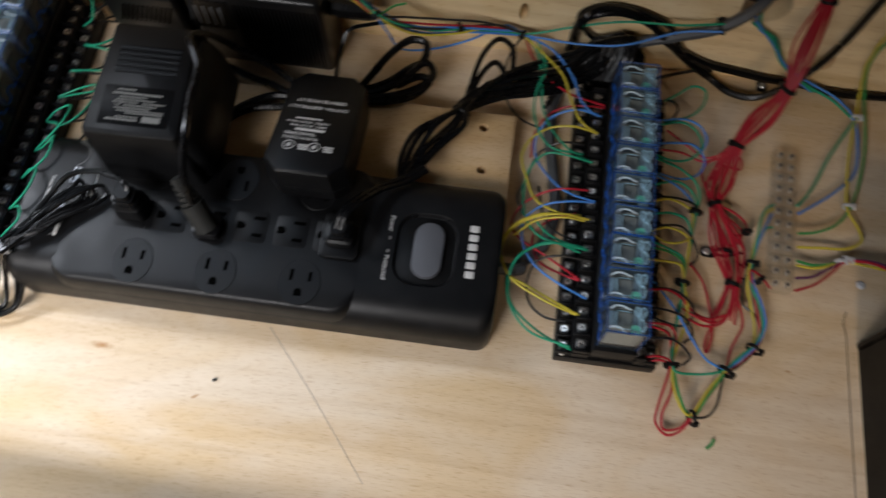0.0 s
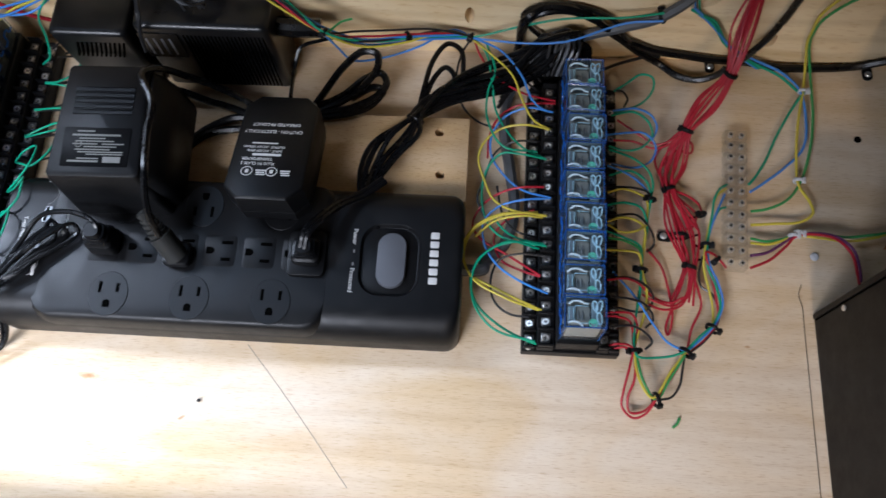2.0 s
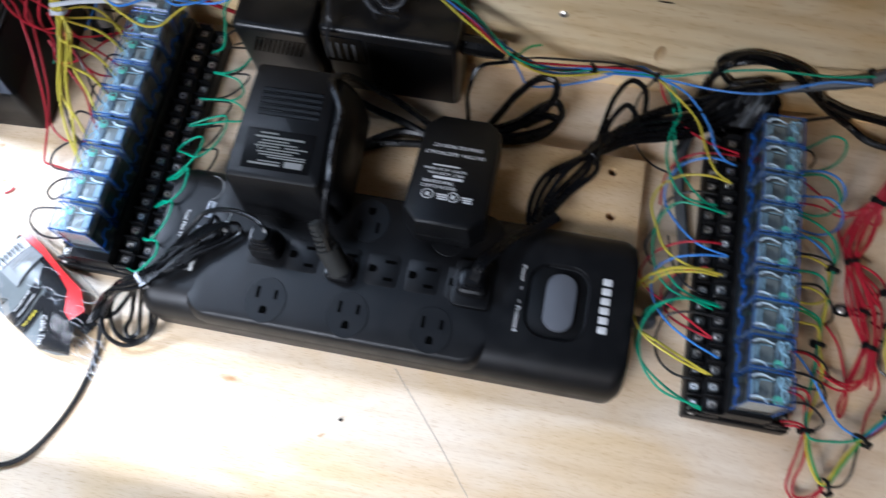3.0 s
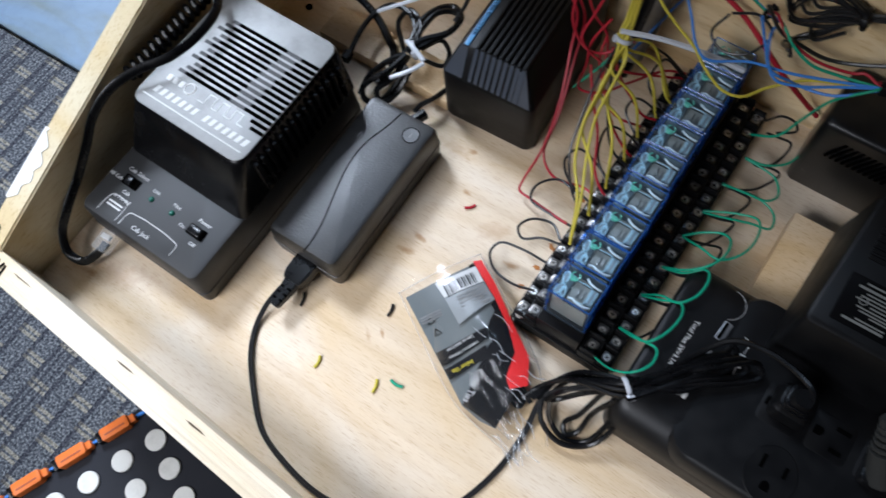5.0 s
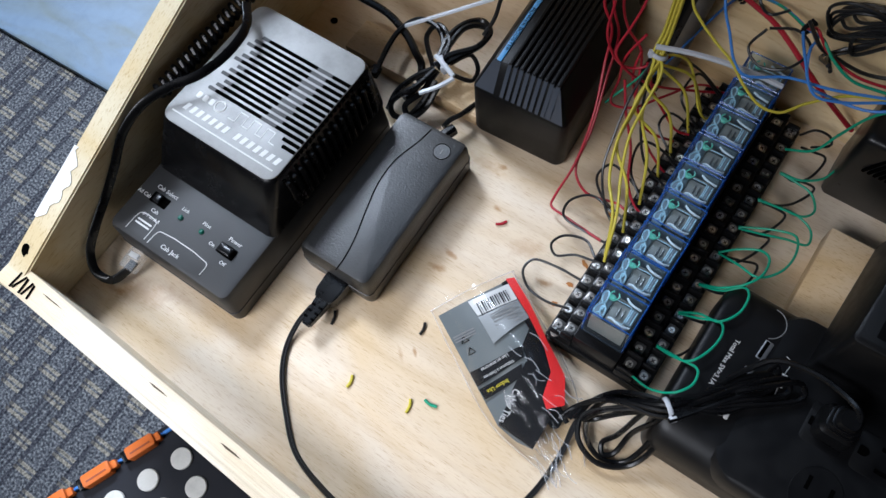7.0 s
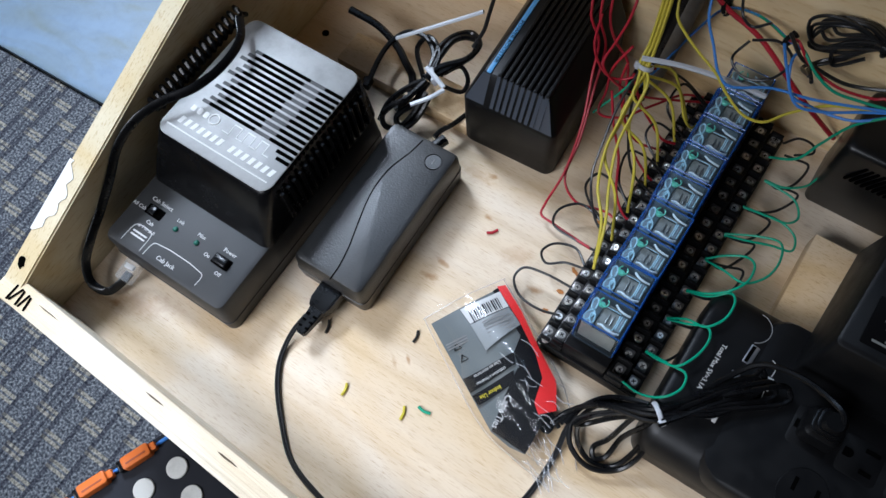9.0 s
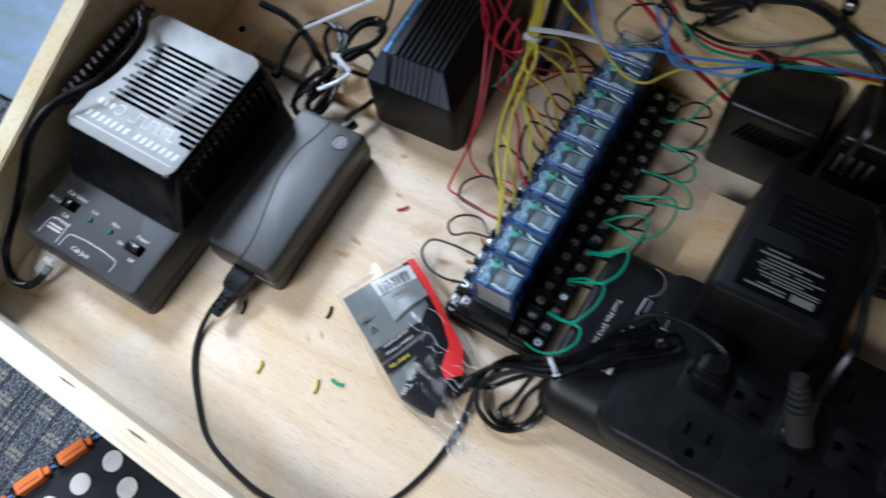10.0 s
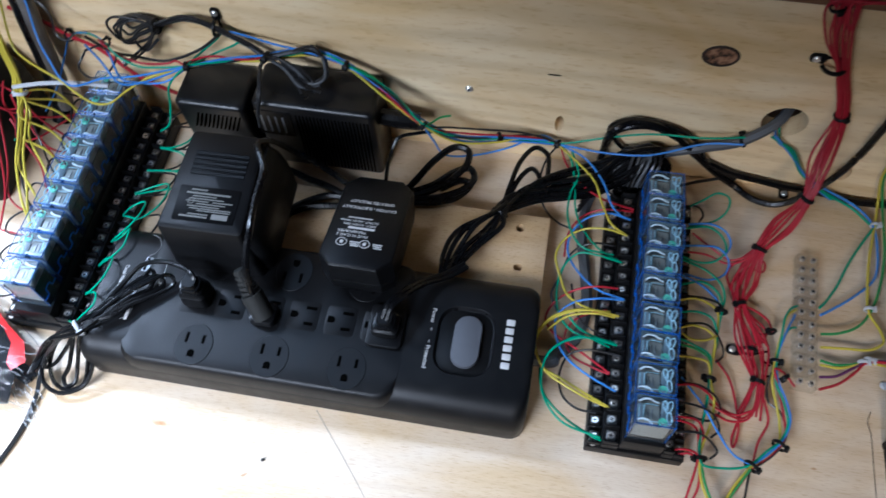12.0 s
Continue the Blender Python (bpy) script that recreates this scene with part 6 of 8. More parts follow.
run("wire", "green", [(0.3718, 0.0782, 0.0130), (0.3763, 0.0999, 0.0140), (0.3789, 0.1140, 0.0140), (0.3844, 0.1237, 0.0120), (0.3911, 0.1291, 0.0080)], 0.0009)
cable_tie((0.3215, 0.0531, 0.0160), 0.0046, "black", (-0.06, -1.00, -0.05), h)
cable_tie((0.3297, 0.1092, 0.0180), 0.0040, "black", (-0.12, -0.98, -0.13), h)
cable_tie((0.3156, -0.0079, 0.0160), 0.0050, "black", (0.13, -0.99, 0.00), h)
cable_tie((0.3306, -0.0406, 0.0110), 0.0050, "black", (0.95, 0.26, -0.17), h)
cable_tie((0.3520, -0.0066, 0.0140), 0.0052, "black", (0.61, 0.79, 0.00), h)
cable_tie((0.3722, 0.0125, 0.0120), 0.0050, "black", (0.56, 0.83, -0.06), h)
cable_tie((0.3709, 0.0763, 0.0130), 0.0040, "black", (0.14, 0.99, 0.00), h)
cable_tie((0.3692, 0.1014, 0.0120), 0.0032, "black", (0.24, -0.96, 0.11), h)
cable_tie((0.3783, 0.0657, 0.0110), 0.0034, "black", (0.68, -0.71, -0.16), h)

h = thing("wire_harness", pose(0, 0, 0), "bundle of red wires tied down the board onto the plywood", "wires")
cable_tie((0.3467, 0.2370, 0.2115), 0.0046, "black", (0.22, -0.08, -0.97), h)
cable_tie((0.3891, 0.2360, 0.1125), 0.0052, "black", (0.36, 0.00, -0.93), h)
cable_tie((0.3787, 0.1899, 0.0680), 0.0054, "black", (-0.37, -0.39, -0.84), h)
cable_tie((0.3565, 0.1639, 0.0280), 0.0050, "black", (-0.30, -0.78, -0.55), h)
cable_tie((0.3453, 0.1211, 0.0120), 0.0046, "black", (0.32, -0.94, -0.09), h)
cable_tie((0.3589, 0.0590, 0.0100), 0.0046, "black", (-0.24, -0.96, -0.10), h)
for k in range(13):
    a, b, c = 0.0040 * math.cos(k * 2.4), 0.0034 * math.sin(k * 2.4), 0.0026 * math.cos(k * 1.7 + 1)
    s = 1 + 0.9 * math.sin(k * 1.3)
    run("wire", "red", ([Vector((0.70, 0.236, 0.218 + 0.001 * k)), Vector((0.46, 0.236 - 0.0008 * k, 0.220 + c)), Vector((0.372, 0.236, 0.222 + c))] if k % 2 else [Vector((0.348 - 0.003 * k, 0.237, 0.226))]) + [RED[0] + Vector((a * 1.8 * s, 0, c)), RED[1] + Vector((a * 1.8 * s, -abs(b), 0)), RED[2] + Vector((a, b * 0.6, 0)), RED[3] + Vector((a, b * 0.8, 0)), RED[3].lerp(RED[4], 0.5) + Vector((a * 1.5 * s, b * 1.5, c * 1.6)), RED[4] + Vector((a, b * 0.5, c)), RED[5] + Vector((a * 2.0, b * 2.2, c)), RED[6] + Vector((a, b, c * 0.6)), RED[7] + Vector((a * 2.4 * s, b * 2, c)), RED[8] + Vector((a, b, c)), RED[9] + Vector((a * 2.6 * s, b, abs(c))), RED[10] + Vector((a, b, c)), RED[11] + Vector((a * 2.2, b * 2 * s, abs(c)))][: 13 - (k % 3)], 0.0009)
run("wire", "red", [(0.3564, 0.1629, 0.0280), (0.3455, 0.1578, 0.0220), (0.3353, 0.1560, 0.0180), (0.3220, 0.1628, 0.0200), (0.3048, 0.1740, 0.0220)], 0.0009)
run("wire", "red", [(0.3551, 0.1619, 0.0280), (0.3436, 0.1548, 0.0200), (0.3330, 0.1525, 0.0180), (0.3174, 0.1567, 0.0200), (0.3018, 0.1560, 0.0220)], 0.0009)
run("wire", "red", [(0.3538, 0.1600, 0.0240), (0.3636, 0.1582, 0.0160), (0.3640, 0.1539, 0.0100), (0.3526, 0.1554, 0.0100), (0.3386, 0.1381, 0.0100)], 0.0009)
run("wire", "red", [(0.3453, 0.1211, 0.0120), (0.3594, 0.1173, 0.0100), (0.3680, 0.1110, 0.0090), (0.3702, 0.1022, 0.0100)], 0.0009)
run("wire", "red", [(0.3452, 0.1201, 0.0120), (0.3572, 0.1115, 0.0090), (0.3661, 0.1029, 0.0080), (0.3629, 0.0925, 0.0080), (0.3559, 0.0891, 0.0100)], 0.0009)
run("wire", "red", [(0.3275, 0.0719, 0.0100), (0.3385, 0.0603, 0.0060), (0.3435, 0.0431, 0.0050), (0.3458, 0.0216, 0.0050), (0.3422, 0.0081, 0.0040), (0.3408, 0.0131, 0.0040), (0.3479, 0.0343, 0.0060), (0.3554, 0.0553, 0.0100)], 0.0009)
run("wire", "red", [(0.3589, 0.0590, 0.0100), (0.3556, 0.0381, 0.0090), (0.3471, 0.0294, 0.0080), (0.3299, 0.0318, 0.0120), (0.3226, 0.0358, 0.0120)], 0.0009)
run("wire", "red", [(0.3589, 0.0581, 0.0100), (0.3639, 0.0425, 0.0100), (0.3662, 0.0302, 0.0080), (0.3586, 0.0129, 0.0080), (0.3540, -0.0044, 0.0100)], 0.0009)
run("wire", "red", [(0.3277, 0.0288, 0.0100), (0.3388, 0.0260, 0.0080), (0.3513, 0.0296, 0.0080), (0.3583, 0.0425, 0.0090), (0.3604, 0.0555, 0.0100)], 0.0009)

h = thing("cable", pose(0, 0, 0), "black mains cables and a grey sleeve along the back board", "cable")
run("wire", "grey", [(0.3640, 0.2680, 0.0940), (0.3540, 0.2450, 0.0910), (0.3313, 0.2375, 0.0680), (0.3032, 0.2400, 0.0488), (0.2783, 0.2400, 0.0372), (0.2483, 0.2373, 0.0220), (0.2271, 0.2201, 0.0120), (0.2170, 0.2042, 0.0070)], 0.0043)
run("wire", "grey", [(0.2310, 0.2267, 0.0090), (0.2201, 0.2014, 0.0060), (0.2178, 0.1706, 0.0050), (0.2233, 0.1356, 0.0050), (0.2277, 0.1020, 0.0050), (0.2216, 0.0737, 0.0050), (0.2071, 0.0562, 0.0080), (0.2050, 0.0470, 0.0180), (0.1860, 0.0450, 0.0200)], 0.0046)
run("wire", "blue", [(0.3313, 0.2320, 0.0700), (0.3044, 0.2344, 0.0620), (0.2617, 0.2222, 0.0540), (0.2307, 0.2234, 0.0480), (0.2031, 0.2293, 0.0420), (0.1879, 0.2327, 0.0390)], 0.0009)
run("wire", "green", [(0.3313, 0.2360, 0.0740), (0.3018, 0.2321, 0.0720), (0.2587, 0.2339, 0.0660), (0.2202, 0.2354, 0.0500), (0.2024, 0.2336, 0.0440), (0.1878, 0.2333, 0.0390)], 0.0009)
run("wire", "blue", [(0.3520, 0.2520, 0.0840), (0.3578, 0.2420, 0.0675), (0.3726, 0.2400, 0.0584), (0.3848, 0.2400, 0.0385), (0.4010, 0.2400, 0.0192), (0.4215, 0.2341, 0.0080)], 0.0008)
run("wire", "green", [(0.3560, 0.2520, 0.0830), (0.3592, 0.2420, 0.0703), (0.3735, 0.2400, 0.0599), (0.3857, 0.2400, 0.0401), (0.4028, 0.2400, 0.0193), (0.4234, 0.2342, 0.0080)], 0.0008)
cable_tie((0.3313, 0.2375, 0.0680), 0.0050, "black", (-0.82, 0.07, -0.56), h)
run("cord", "black", [(0.5800, 0.2320, 0.0060), (0.5304, 0.2400, 0.0174), (0.5021, 0.2415, 0.0050), (0.4744, 0.2394, 0.0040), (0.4418, 0.2386, 0.0040), (0.4139, 0.2423, 0.0050), (0.3857, 0.2400, 0.0101), (0.3603, 0.2410, 0.0136), (0.3361, 0.2410, 0.0186), (0.3185, 0.2410, 0.0270), (0.3018, 0.2410, 0.0368), (0.2815, 0.2390, 0.0604), (0.2609, 0.2370, 0.0745), (0.2417, 0.2360, 0.0761), (0.2294, 0.2300, 0.0712), (0.2263, 0.2400, 0.0214), (0.2227, 0.2256, 0.0060)], 0.0032)
run("cord", "black", [(0.4330, 0.2400, 0.2040), (0.4275, 0.2400, 0.1500), (0.4250, 0.2395, 0.1080), (0.4213, 0.2385, 0.0645), (0.4150, 0.2370, 0.0390), (0.3941, 0.2253, 0.0200), (0.3752, 0.2220, 0.0080), (0.3575, 0.2268, 0.0050), (0.3433, 0.2374, 0.0050), (0.3263, 0.2400, 0.0146), (0.3075, 0.2400, 0.0322), (0.2825, 0.2380, 0.0595), (0.2571, 0.2360, 0.0733), (0.2357, 0.2340, 0.0686), (0.2272, 0.2400, 0.0326), (0.2250, 0.2303, 0.0140)], 0.0028)
run("cord", "black", [(0.2653, 0.2179, 0.0260), (0.2885, 0.2214, 0.0160), (0.3114, 0.2351, 0.0080), (0.3319, 0.2400, 0.0116)], 0.0014)
run("cord", "black", [(0.2575, 0.2374, 0.0240), (0.2349, 0.2400, 0.0438), (0.2273, 0.2400, 0.0615), (0.2433, 0.2400, 0.0742), (0.2705, 0.2400, 0.0723), (0.2963, 0.2400, 0.0582), (0.3153, 0.2400, 0.0290), (0.3415, 0.2400, 0.0113)], 0.0020)
for k in range(9):
    j = 0.004 * (k % 3) - 0.004
    run("cord", "black", [FOLD[3] + Vector((j * 0.5, j * 0.3, 0.001 * (k % 4) - 0.003)), (0.166 + 0.001 * k, 0.183 + j, 0.026), (0.196 + 0.002 * (k % 4), 0.196 + 1.6 * j, 0.022 + 0.0022 * (k // 3)), (0.226, 0.210 + 1.8 * j, 0.016 + 0.003 * (k // 3)), (0.246 + 0.003 * (k % 4), 0.224 + j, 0.020 + 0.002 * k), (0.258 + 0.003 * (k % 5), 0.238 - 0.002 * (k % 3), 0.034 + 0.003 * (k % 4)), (0.272 + 0.003 * (k % 5), 0.236 - 0.002 * (k % 2), 0.022 + 0.002 * (k % 3)), (0.268 + 0.002 * k, 0.220 - 0.002 * (k % 4), 0.008), (0.250, 0.208 - 0.002 * k, 0.006)], 0.0017)
for k in range(6):
    j = 0.0035 * (k - 2.5)
    run("cord", "grey" if k == 3 else "black", [(0.214 + j * 0.3, 0.196 + j, 0.010 + 0.002 * k), (0.236 + j * 0.6, 0.222 + j * 0.6, 0.022), (0.252 + j, 0.236, 0.040 + 0.002 * k), (0.262 + j * 1.4, 0.232, 0.046 - 0.002 * k), (0.256 + j, 0.214, 0.018)], 0.0015)

h = thing("power_cable", pose(0, 0, 0), "black transformer cord folded and tied beside the pine board", "cord")
run("cord", "black", [(0.0810, 0.0405, 0.0660), (0.0838, 0.0494, 0.0720), (0.0913, 0.0616, 0.0680), (0.1021, 0.0786, 0.0560), (0.1166, 0.0918, 0.0460), (0.1298, 0.1049, 0.0420)], 0.0022, twin=0.0032)
for k in range(6):
    j = 0.0042 * (k - 2.5)
    run("cord", "black", [FOLD[0] + Vector((j * 0.6, j * 0.4, 0.002 * (k % 3))), FOLD[1] + Vector((j * 1.3, j * 0.5, 0.003 * (k % 2))), FOLD[2] + Vector((j * 1.7, j * 0.3, 0.004 * (k % 3))), FOLD[3] + Vector((j * 0.5, 0, 0.0028 * (k % 3))), FOLD[4] + Vector((j * 1.2, j, 0.004 * (k % 2))), FOLD[5] + Vector((j * 1.6, 1.5 * j, 0.003 * (k % 3))), Vector((0.222, 0.212 + j, 0.028 + 0.003 * (k % 3))), Vector((0.246 + j, 0.228, 0.038 + 0.003 * k)), Vector((0.264 + j, 0.235, 0.036 + 0.002 * k)), Vector((0.266, 0.226 + j, 0.012)), Vector((0.240, 0.212 + j, 0.006))], 0.0021)
run("cord", "black", [(0.1493, 0.1650, 0.0300), (0.1529, 0.1869, 0.0340), (0.1593, 0.2141, 0.0360), (0.1701, 0.2288, 0.0360), (0.1802, 0.2242, 0.0340), (0.1828, 0.2060, 0.0300), (0.1809, 0.1862, 0.0200)], 0.0021)
run("cord", "black", [(0.1506, 0.1660, 0.0300), (0.1602, 0.1974, 0.0340), (0.1694, 0.2081, 0.0340), (0.1768, 0.2006, 0.0300), (0.1697, 0.1822, 0.0260)], 0.0021)
cable_tie((0.1474, 0.1614, 0.0310), 0.0065, "black", (0.53, 0.84, -0.04), h)

h = thing("power_cable", pose(0, 0, 0), "coil of thick black cord lying behind the transformer", "cord")
run("cord", "black", [(0.0713, 0.1717, 0.0240), (0.0888, 0.1789, 0.0260), (0.1055, 0.1937, 0.0280), (0.1144, 0.2084, 0.0300), (0.1127, 0.2201, 0.0320), (0.1012, 0.2213, 0.0320), (0.0865, 0.2072, 0.0300), (0.0748, 0.1873, 0.0280), (0.0677, 0.1754, 0.0260)], 0.0030)
run("cord", "black", [(0.0717, 0.1682, 0.0240), (0.0956, 0.1742, 0.0240), (0.1156, 0.1863, 0.0240), (0.1218, 0.1979, 0.0240), (0.1165, 0.2071, 0.0240), (0.1047, 0.2001, 0.0260), (0.0883, 0.1839, 0.0260), (0.0693, 0.1730, 0.0260)], 0.0030)
run("cord", "black", [(0.0694, 0.1662, 0.0220), (0.0935, 0.1702, 0.0220), (0.1103, 0.1792, 0.0200), (0.1190, 0.1940, 0.0200), (0.1114, 0.1951, 0.0220), (0.0948, 0.1828, 0.0240)], 0.0030)
run("cord", "black", [(0.0300, 0.1595, 0.0220), (0.0022, 0.1698, 0.0240), (-0.0198, 0.1767, 0.0220), (-0.0439, 0.1850, 0.0220), (-0.0643, 0.1881, 0.0240), (-0.0662, 0.1843, 0.0400)], 0.0030)
run("cord", "black", [(0.0296, 0.1625, 0.0220), (0.0027, 0.1624, 0.0220), (-0.0158, 0.1526, 0.0220), (-0.0275, 0.1422, 0.0220), (-0.0357, 0.1335, 0.0220), (-0.0488, 0.1256, 0.0220)], 0.0030)
run("cord", "black", [(0.0299, 0.1566, 0.0200), (0.0065, 0.1525, 0.0220), (-0.0109, 0.1493, 0.0220), (-0.0239, 0.1434, 0.0200), (-0.0331, 0.1321, 0.0200), (-0.0457, 0.1209, 0.0220)], 0.0030)
run("cord", "black", [(0.0544, 0.1656, 0.0520), (0.0479, 0.2029, 0.0300), (0.0531, 0.2173, 0.0400), (0.0699, 0.2208, 0.0460), (0.0891, 0.2231, 0.0500)], 0.0016)

h = thing("power_cable", pose(0, 0, 0), "grey-black cord falling over the tall transformer to its plug", "cord")
run("cord", "black", [(0.0300, 0.1640, 0.0300), (0.0080, 0.1690, 0.0480), (-0.0150, 0.1640, 0.0780), (-0.0290, 0.1550, 0.1020), (-0.0330, 0.1440, 0.1110), (-0.0225, 0.1234, 0.1110), (-0.0213, 0.0990, 0.1110), (-0.0175, 0.0714, 0.1110), (-0.0182, 0.0581, 0.1020), (-0.0178, 0.0475, 0.0880), (-0.0156, 0.0412, 0.0740)], 0.0025)

h = thing("wire_harness", pose(0, 0, 0), "yellow wires gathered in a nylon tie above the relay board", "wires")
ends = [(-0.2215, 0.2030), (-0.2205, 0.1830), (-0.2225, 0.1620), (-0.2210, 0.1420), (-0.2220, 0.1190), (-0.2210, 0.0960), (-0.2225, 0.0760), (-0.2210, 0.0720)]
peel = [3, 3, 4, 5, 5, 6, 7, 7]
for k in range(8):
    j, v = 0.0022 * (k % 3 - 1), 0.0020 * (k // 3 - 1)
    bend = Vector((0.004 * math.sin(k * 2.1), 0.003 * math.cos(k * 1.7), 0.003 * math.sin(k * 1.1)))
    trunk = [q + Vector((j, v, v)) + (bend if i > 2 else Vector()) for i, q in enumerate(TRUNK)]
    x, y = ends[k]
    run("wire", "yellow", [Vector((-0.268 + 2 * j, 0.240, 0.208)), Vector((-0.263 + j, 0.219, 0.165))] + trunk[: peel[k]] + [trunk[peel[k] - 1].lerp(Vector((x, y, 0.030)), 0.62) + Vector((0, 0.004, 0.008)), Vector((x, y, 0.0215))], 0.0010)
run("wire", "yellow", [(-0.2626, 0.2410, 0.2080), (-0.2566, 0.2292, 0.1630), (-0.2506, 0.2012, 0.1180), (-0.2415, 0.1959, 0.1120), (-0.2288, 0.1919, 0.1060), (-0.2145, 0.1884, 0.1000), (-0.2026, 0.1839, 0.0920), (-0.1881, 0.1802, 0.0860), (-0.1766, 0.1836, 0.0840), (-0.1670, 0.1950, 0.0860), (-0.1506, 0.2067, 0.0920), (-0.1324, 0.2109, 0.0980), (-0.1135, 0.2120, 0.1070)], 0.0009)
run("wire", "blue", [(-0.1885, 0.2060, 0.1260), (-0.1810, 0.2037, 0.1120), (-0.1660, 0.1941, 0.0980), (-0.1519, 0.1983, 0.0960), (-0.1315, 0.2088, 0.0980), (-0.1135, 0.2120, 0.1070)], 0.0009)
run("wire", "blue", [(-0.2472, 0.2410, 0.2080), (-0.2412, 0.2350, 0.1610), (-0.2352, 0.2125, 0.1160), (-0.2234, 0.1991, 0.1080), (-0.2131, 0.1892, 0.1000), (-0.2048, 0.1871, 0.0960), (-0.1829, 0.1986, 0.0960), (-0.1611, 0.2017, 0.0980), (-0.1466, 0.2049, 0.1000), (-0.1135, 0.2120, 0.1070)], 0.0009)
run("wire", "green", [(-0.2557, 0.1842, 0.0800), (-0.2632, 0.1760, 0.0600), (-0.2718, 0.1704, 0.0440), (-0.2761, 0.1645, 0.0380)], 0.0008)
run("wire", "red", [(-0.2499, 0.1878, 0.0800), (-0.2666, 0.1807, 0.0640), (-0.2764, 0.1747, 0.0700), (-0.2878, 0.1752, 0.0900), (-0.2904, 0.1844, 0.1100)], 0.0009)
cable_tie((-0.2554, 0.1842, 0.0820), 0.0048, "white", (0.04, -0.52, -0.85), h)
part("tie_tail", tube([(-0.2590, 0.1835, 0.0890), (-0.235, 0.190, 0.0905), (-0.205, 0.196, 0.0890), (-0.183, 0.199, 0.0860)], 0.0018, 6, 5, flat=1.0), NYLON, h, "long white nylon tie tail")

h = thing("wire_harness", pose(0, 0, 0), "red and black wires looping to the relay board's screws", "wires")
run("wire", "red", [(-0.3099, 0.2356, 0.2080), (-0.3039, 0.2136, 0.1490), (-0.2979, 0.1856, 0.1040), (-0.2882, 0.1818, 0.0880), (-0.2839, 0.1700, 0.0700), (-0.2752, 0.1459, 0.0500), (-0.2720, 0.1205, 0.0240), (-0.2737, 0.1001, 0.0100), (-0.2725, 0.0935, 0.0080), (-0.2612, 0.0907, 0.0100), (-0.2304, 0.0839, 0.0200)], 0.0009)
run("wire", "red", [(-0.3050, 0.2386, 0.2080), (-0.2990, 0.2166, 0.1490), (-0.2930, 0.1886, 0.1040), (-0.2846, 0.1861, 0.0800), (-0.2805, 0.1702, 0.0600), (-0.2733, 0.1421, 0.0360), (-0.2699, 0.1193, 0.0200), (-0.2566, 0.1114, 0.0140), (-0.2347, 0.1134, 0.0180), (-0.2274, 0.1111, 0.0200)], 0.0009)
run("wire", "red", [(-0.2999, 0.2410, 0.2080), (-0.2939, 0.2198, 0.1490), (-0.2879, 0.1918, 0.1040), (-0.2804, 0.1902, 0.0840), (-0.2687, 0.1896, 0.0700), (-0.2578, 0.1716, 0.0440), (-0.2432, 0.1654, 0.0300), (-0.2259, 0.1717, 0.0220)], 0.0009)
run("wire", "red", [(-0.2875, 0.2410, 0.2080), (-0.2815, 0.2235, 0.1530), (-0.2755, 0.1955, 0.1080), (-0.2783, 0.1860, 0.0900), (-0.2802, 0.1756, 0.0780), (-0.2722, 0.1756, 0.0660), (-0.2549, 0.1888, 0.0440), (-0.2329, 0.2084, 0.0300), (-0.2135, 0.2241, 0.0220)], 0.0009)
run("wire", "red", [(-0.2671, 0.1863, 0.0920), (-0.2745, 0.1792, 0.0720), (-0.2745, 0.1769, 0.0500), (-0.2725, 0.1653, 0.0400), (-0.2602, 0.1709, 0.0360), (-0.2460, 0.1918, 0.0340), (-0.2321, 0.2158, 0.0280), (-0.2204, 0.2252, 0.0220)], 0.0009)
run("wire", "red", [(-0.2670, 0.1838, 0.0780), (-0.2673, 0.1802, 0.0580), (-0.2585, 0.1741, 0.0400), (-0.2374, 0.1565, 0.0260), (-0.2219, 0.1489, 0.0220), (-0.2195, 0.1492, 0.0200)], 0.0009)
run("wire", "red", [(-0.2684, 0.1696, 0.0640), (-0.2583, 0.1581, 0.0480), (-0.2456, 0.1460, 0.0340), (-0.2340, 0.1251, 0.0240), (-0.2217, 0.1158, 0.0200), (-0.2152, 0.1152, 0.0200)], 0.0009)
run("wire", "red", [(-0.2615, 0.1840, 0.0700), (-0.2517, 0.1810, 0.0500), (-0.2396, 0.1802, 0.0340), (-0.2279, 0.1766, 0.0280), (-0.2170, 0.1825, 0.0220)], 0.0009)
run("wire", "black", [(-0.2270, 0.0537, 0.0200), (-0.2459, 0.0545, 0.0160), (-0.2609, 0.0512, 0.0140), (-0.2629, 0.0428, 0.0120), (-0.2548, 0.0350, 0.0100), (-0.2388, 0.0316, 0.0140), (-0.2237, 0.0334, 0.0200)], 0.0009)
run("wire", "black", [(-0.2260, 0.0695, 0.0200), (-0.2394, 0.0681, 0.0160), (-0.2504, 0.0619, 0.0140), (-0.2567, 0.0673, 0.0140), (-0.2529, 0.0765, 0.0140), (-0.2382, 0.0798, 0.0180), (-0.2274, 0.0718, 0.0200)], 0.0009)
run("wire", "black", [(-0.2264, 0.0841, 0.0200), (-0.2415, 0.0858, 0.0160), (-0.2602, 0.0881, 0.0160), (-0.2625, 0.0990, 0.0160), (-0.2521, 0.1106, 0.0160), (-0.2319, 0.1044, 0.0200)], 0.0009)
run("wire", "black", [(-0.2576, 0.1805, 0.0800), (-0.2595, 0.1618, 0.0620), (-0.2573, 0.1417, 0.0440), (-0.2532, 0.1238, 0.0300), (-0.2383, 0.1039, 0.0220), (-0.2277, 0.0965, 0.0220)], 0.0009)
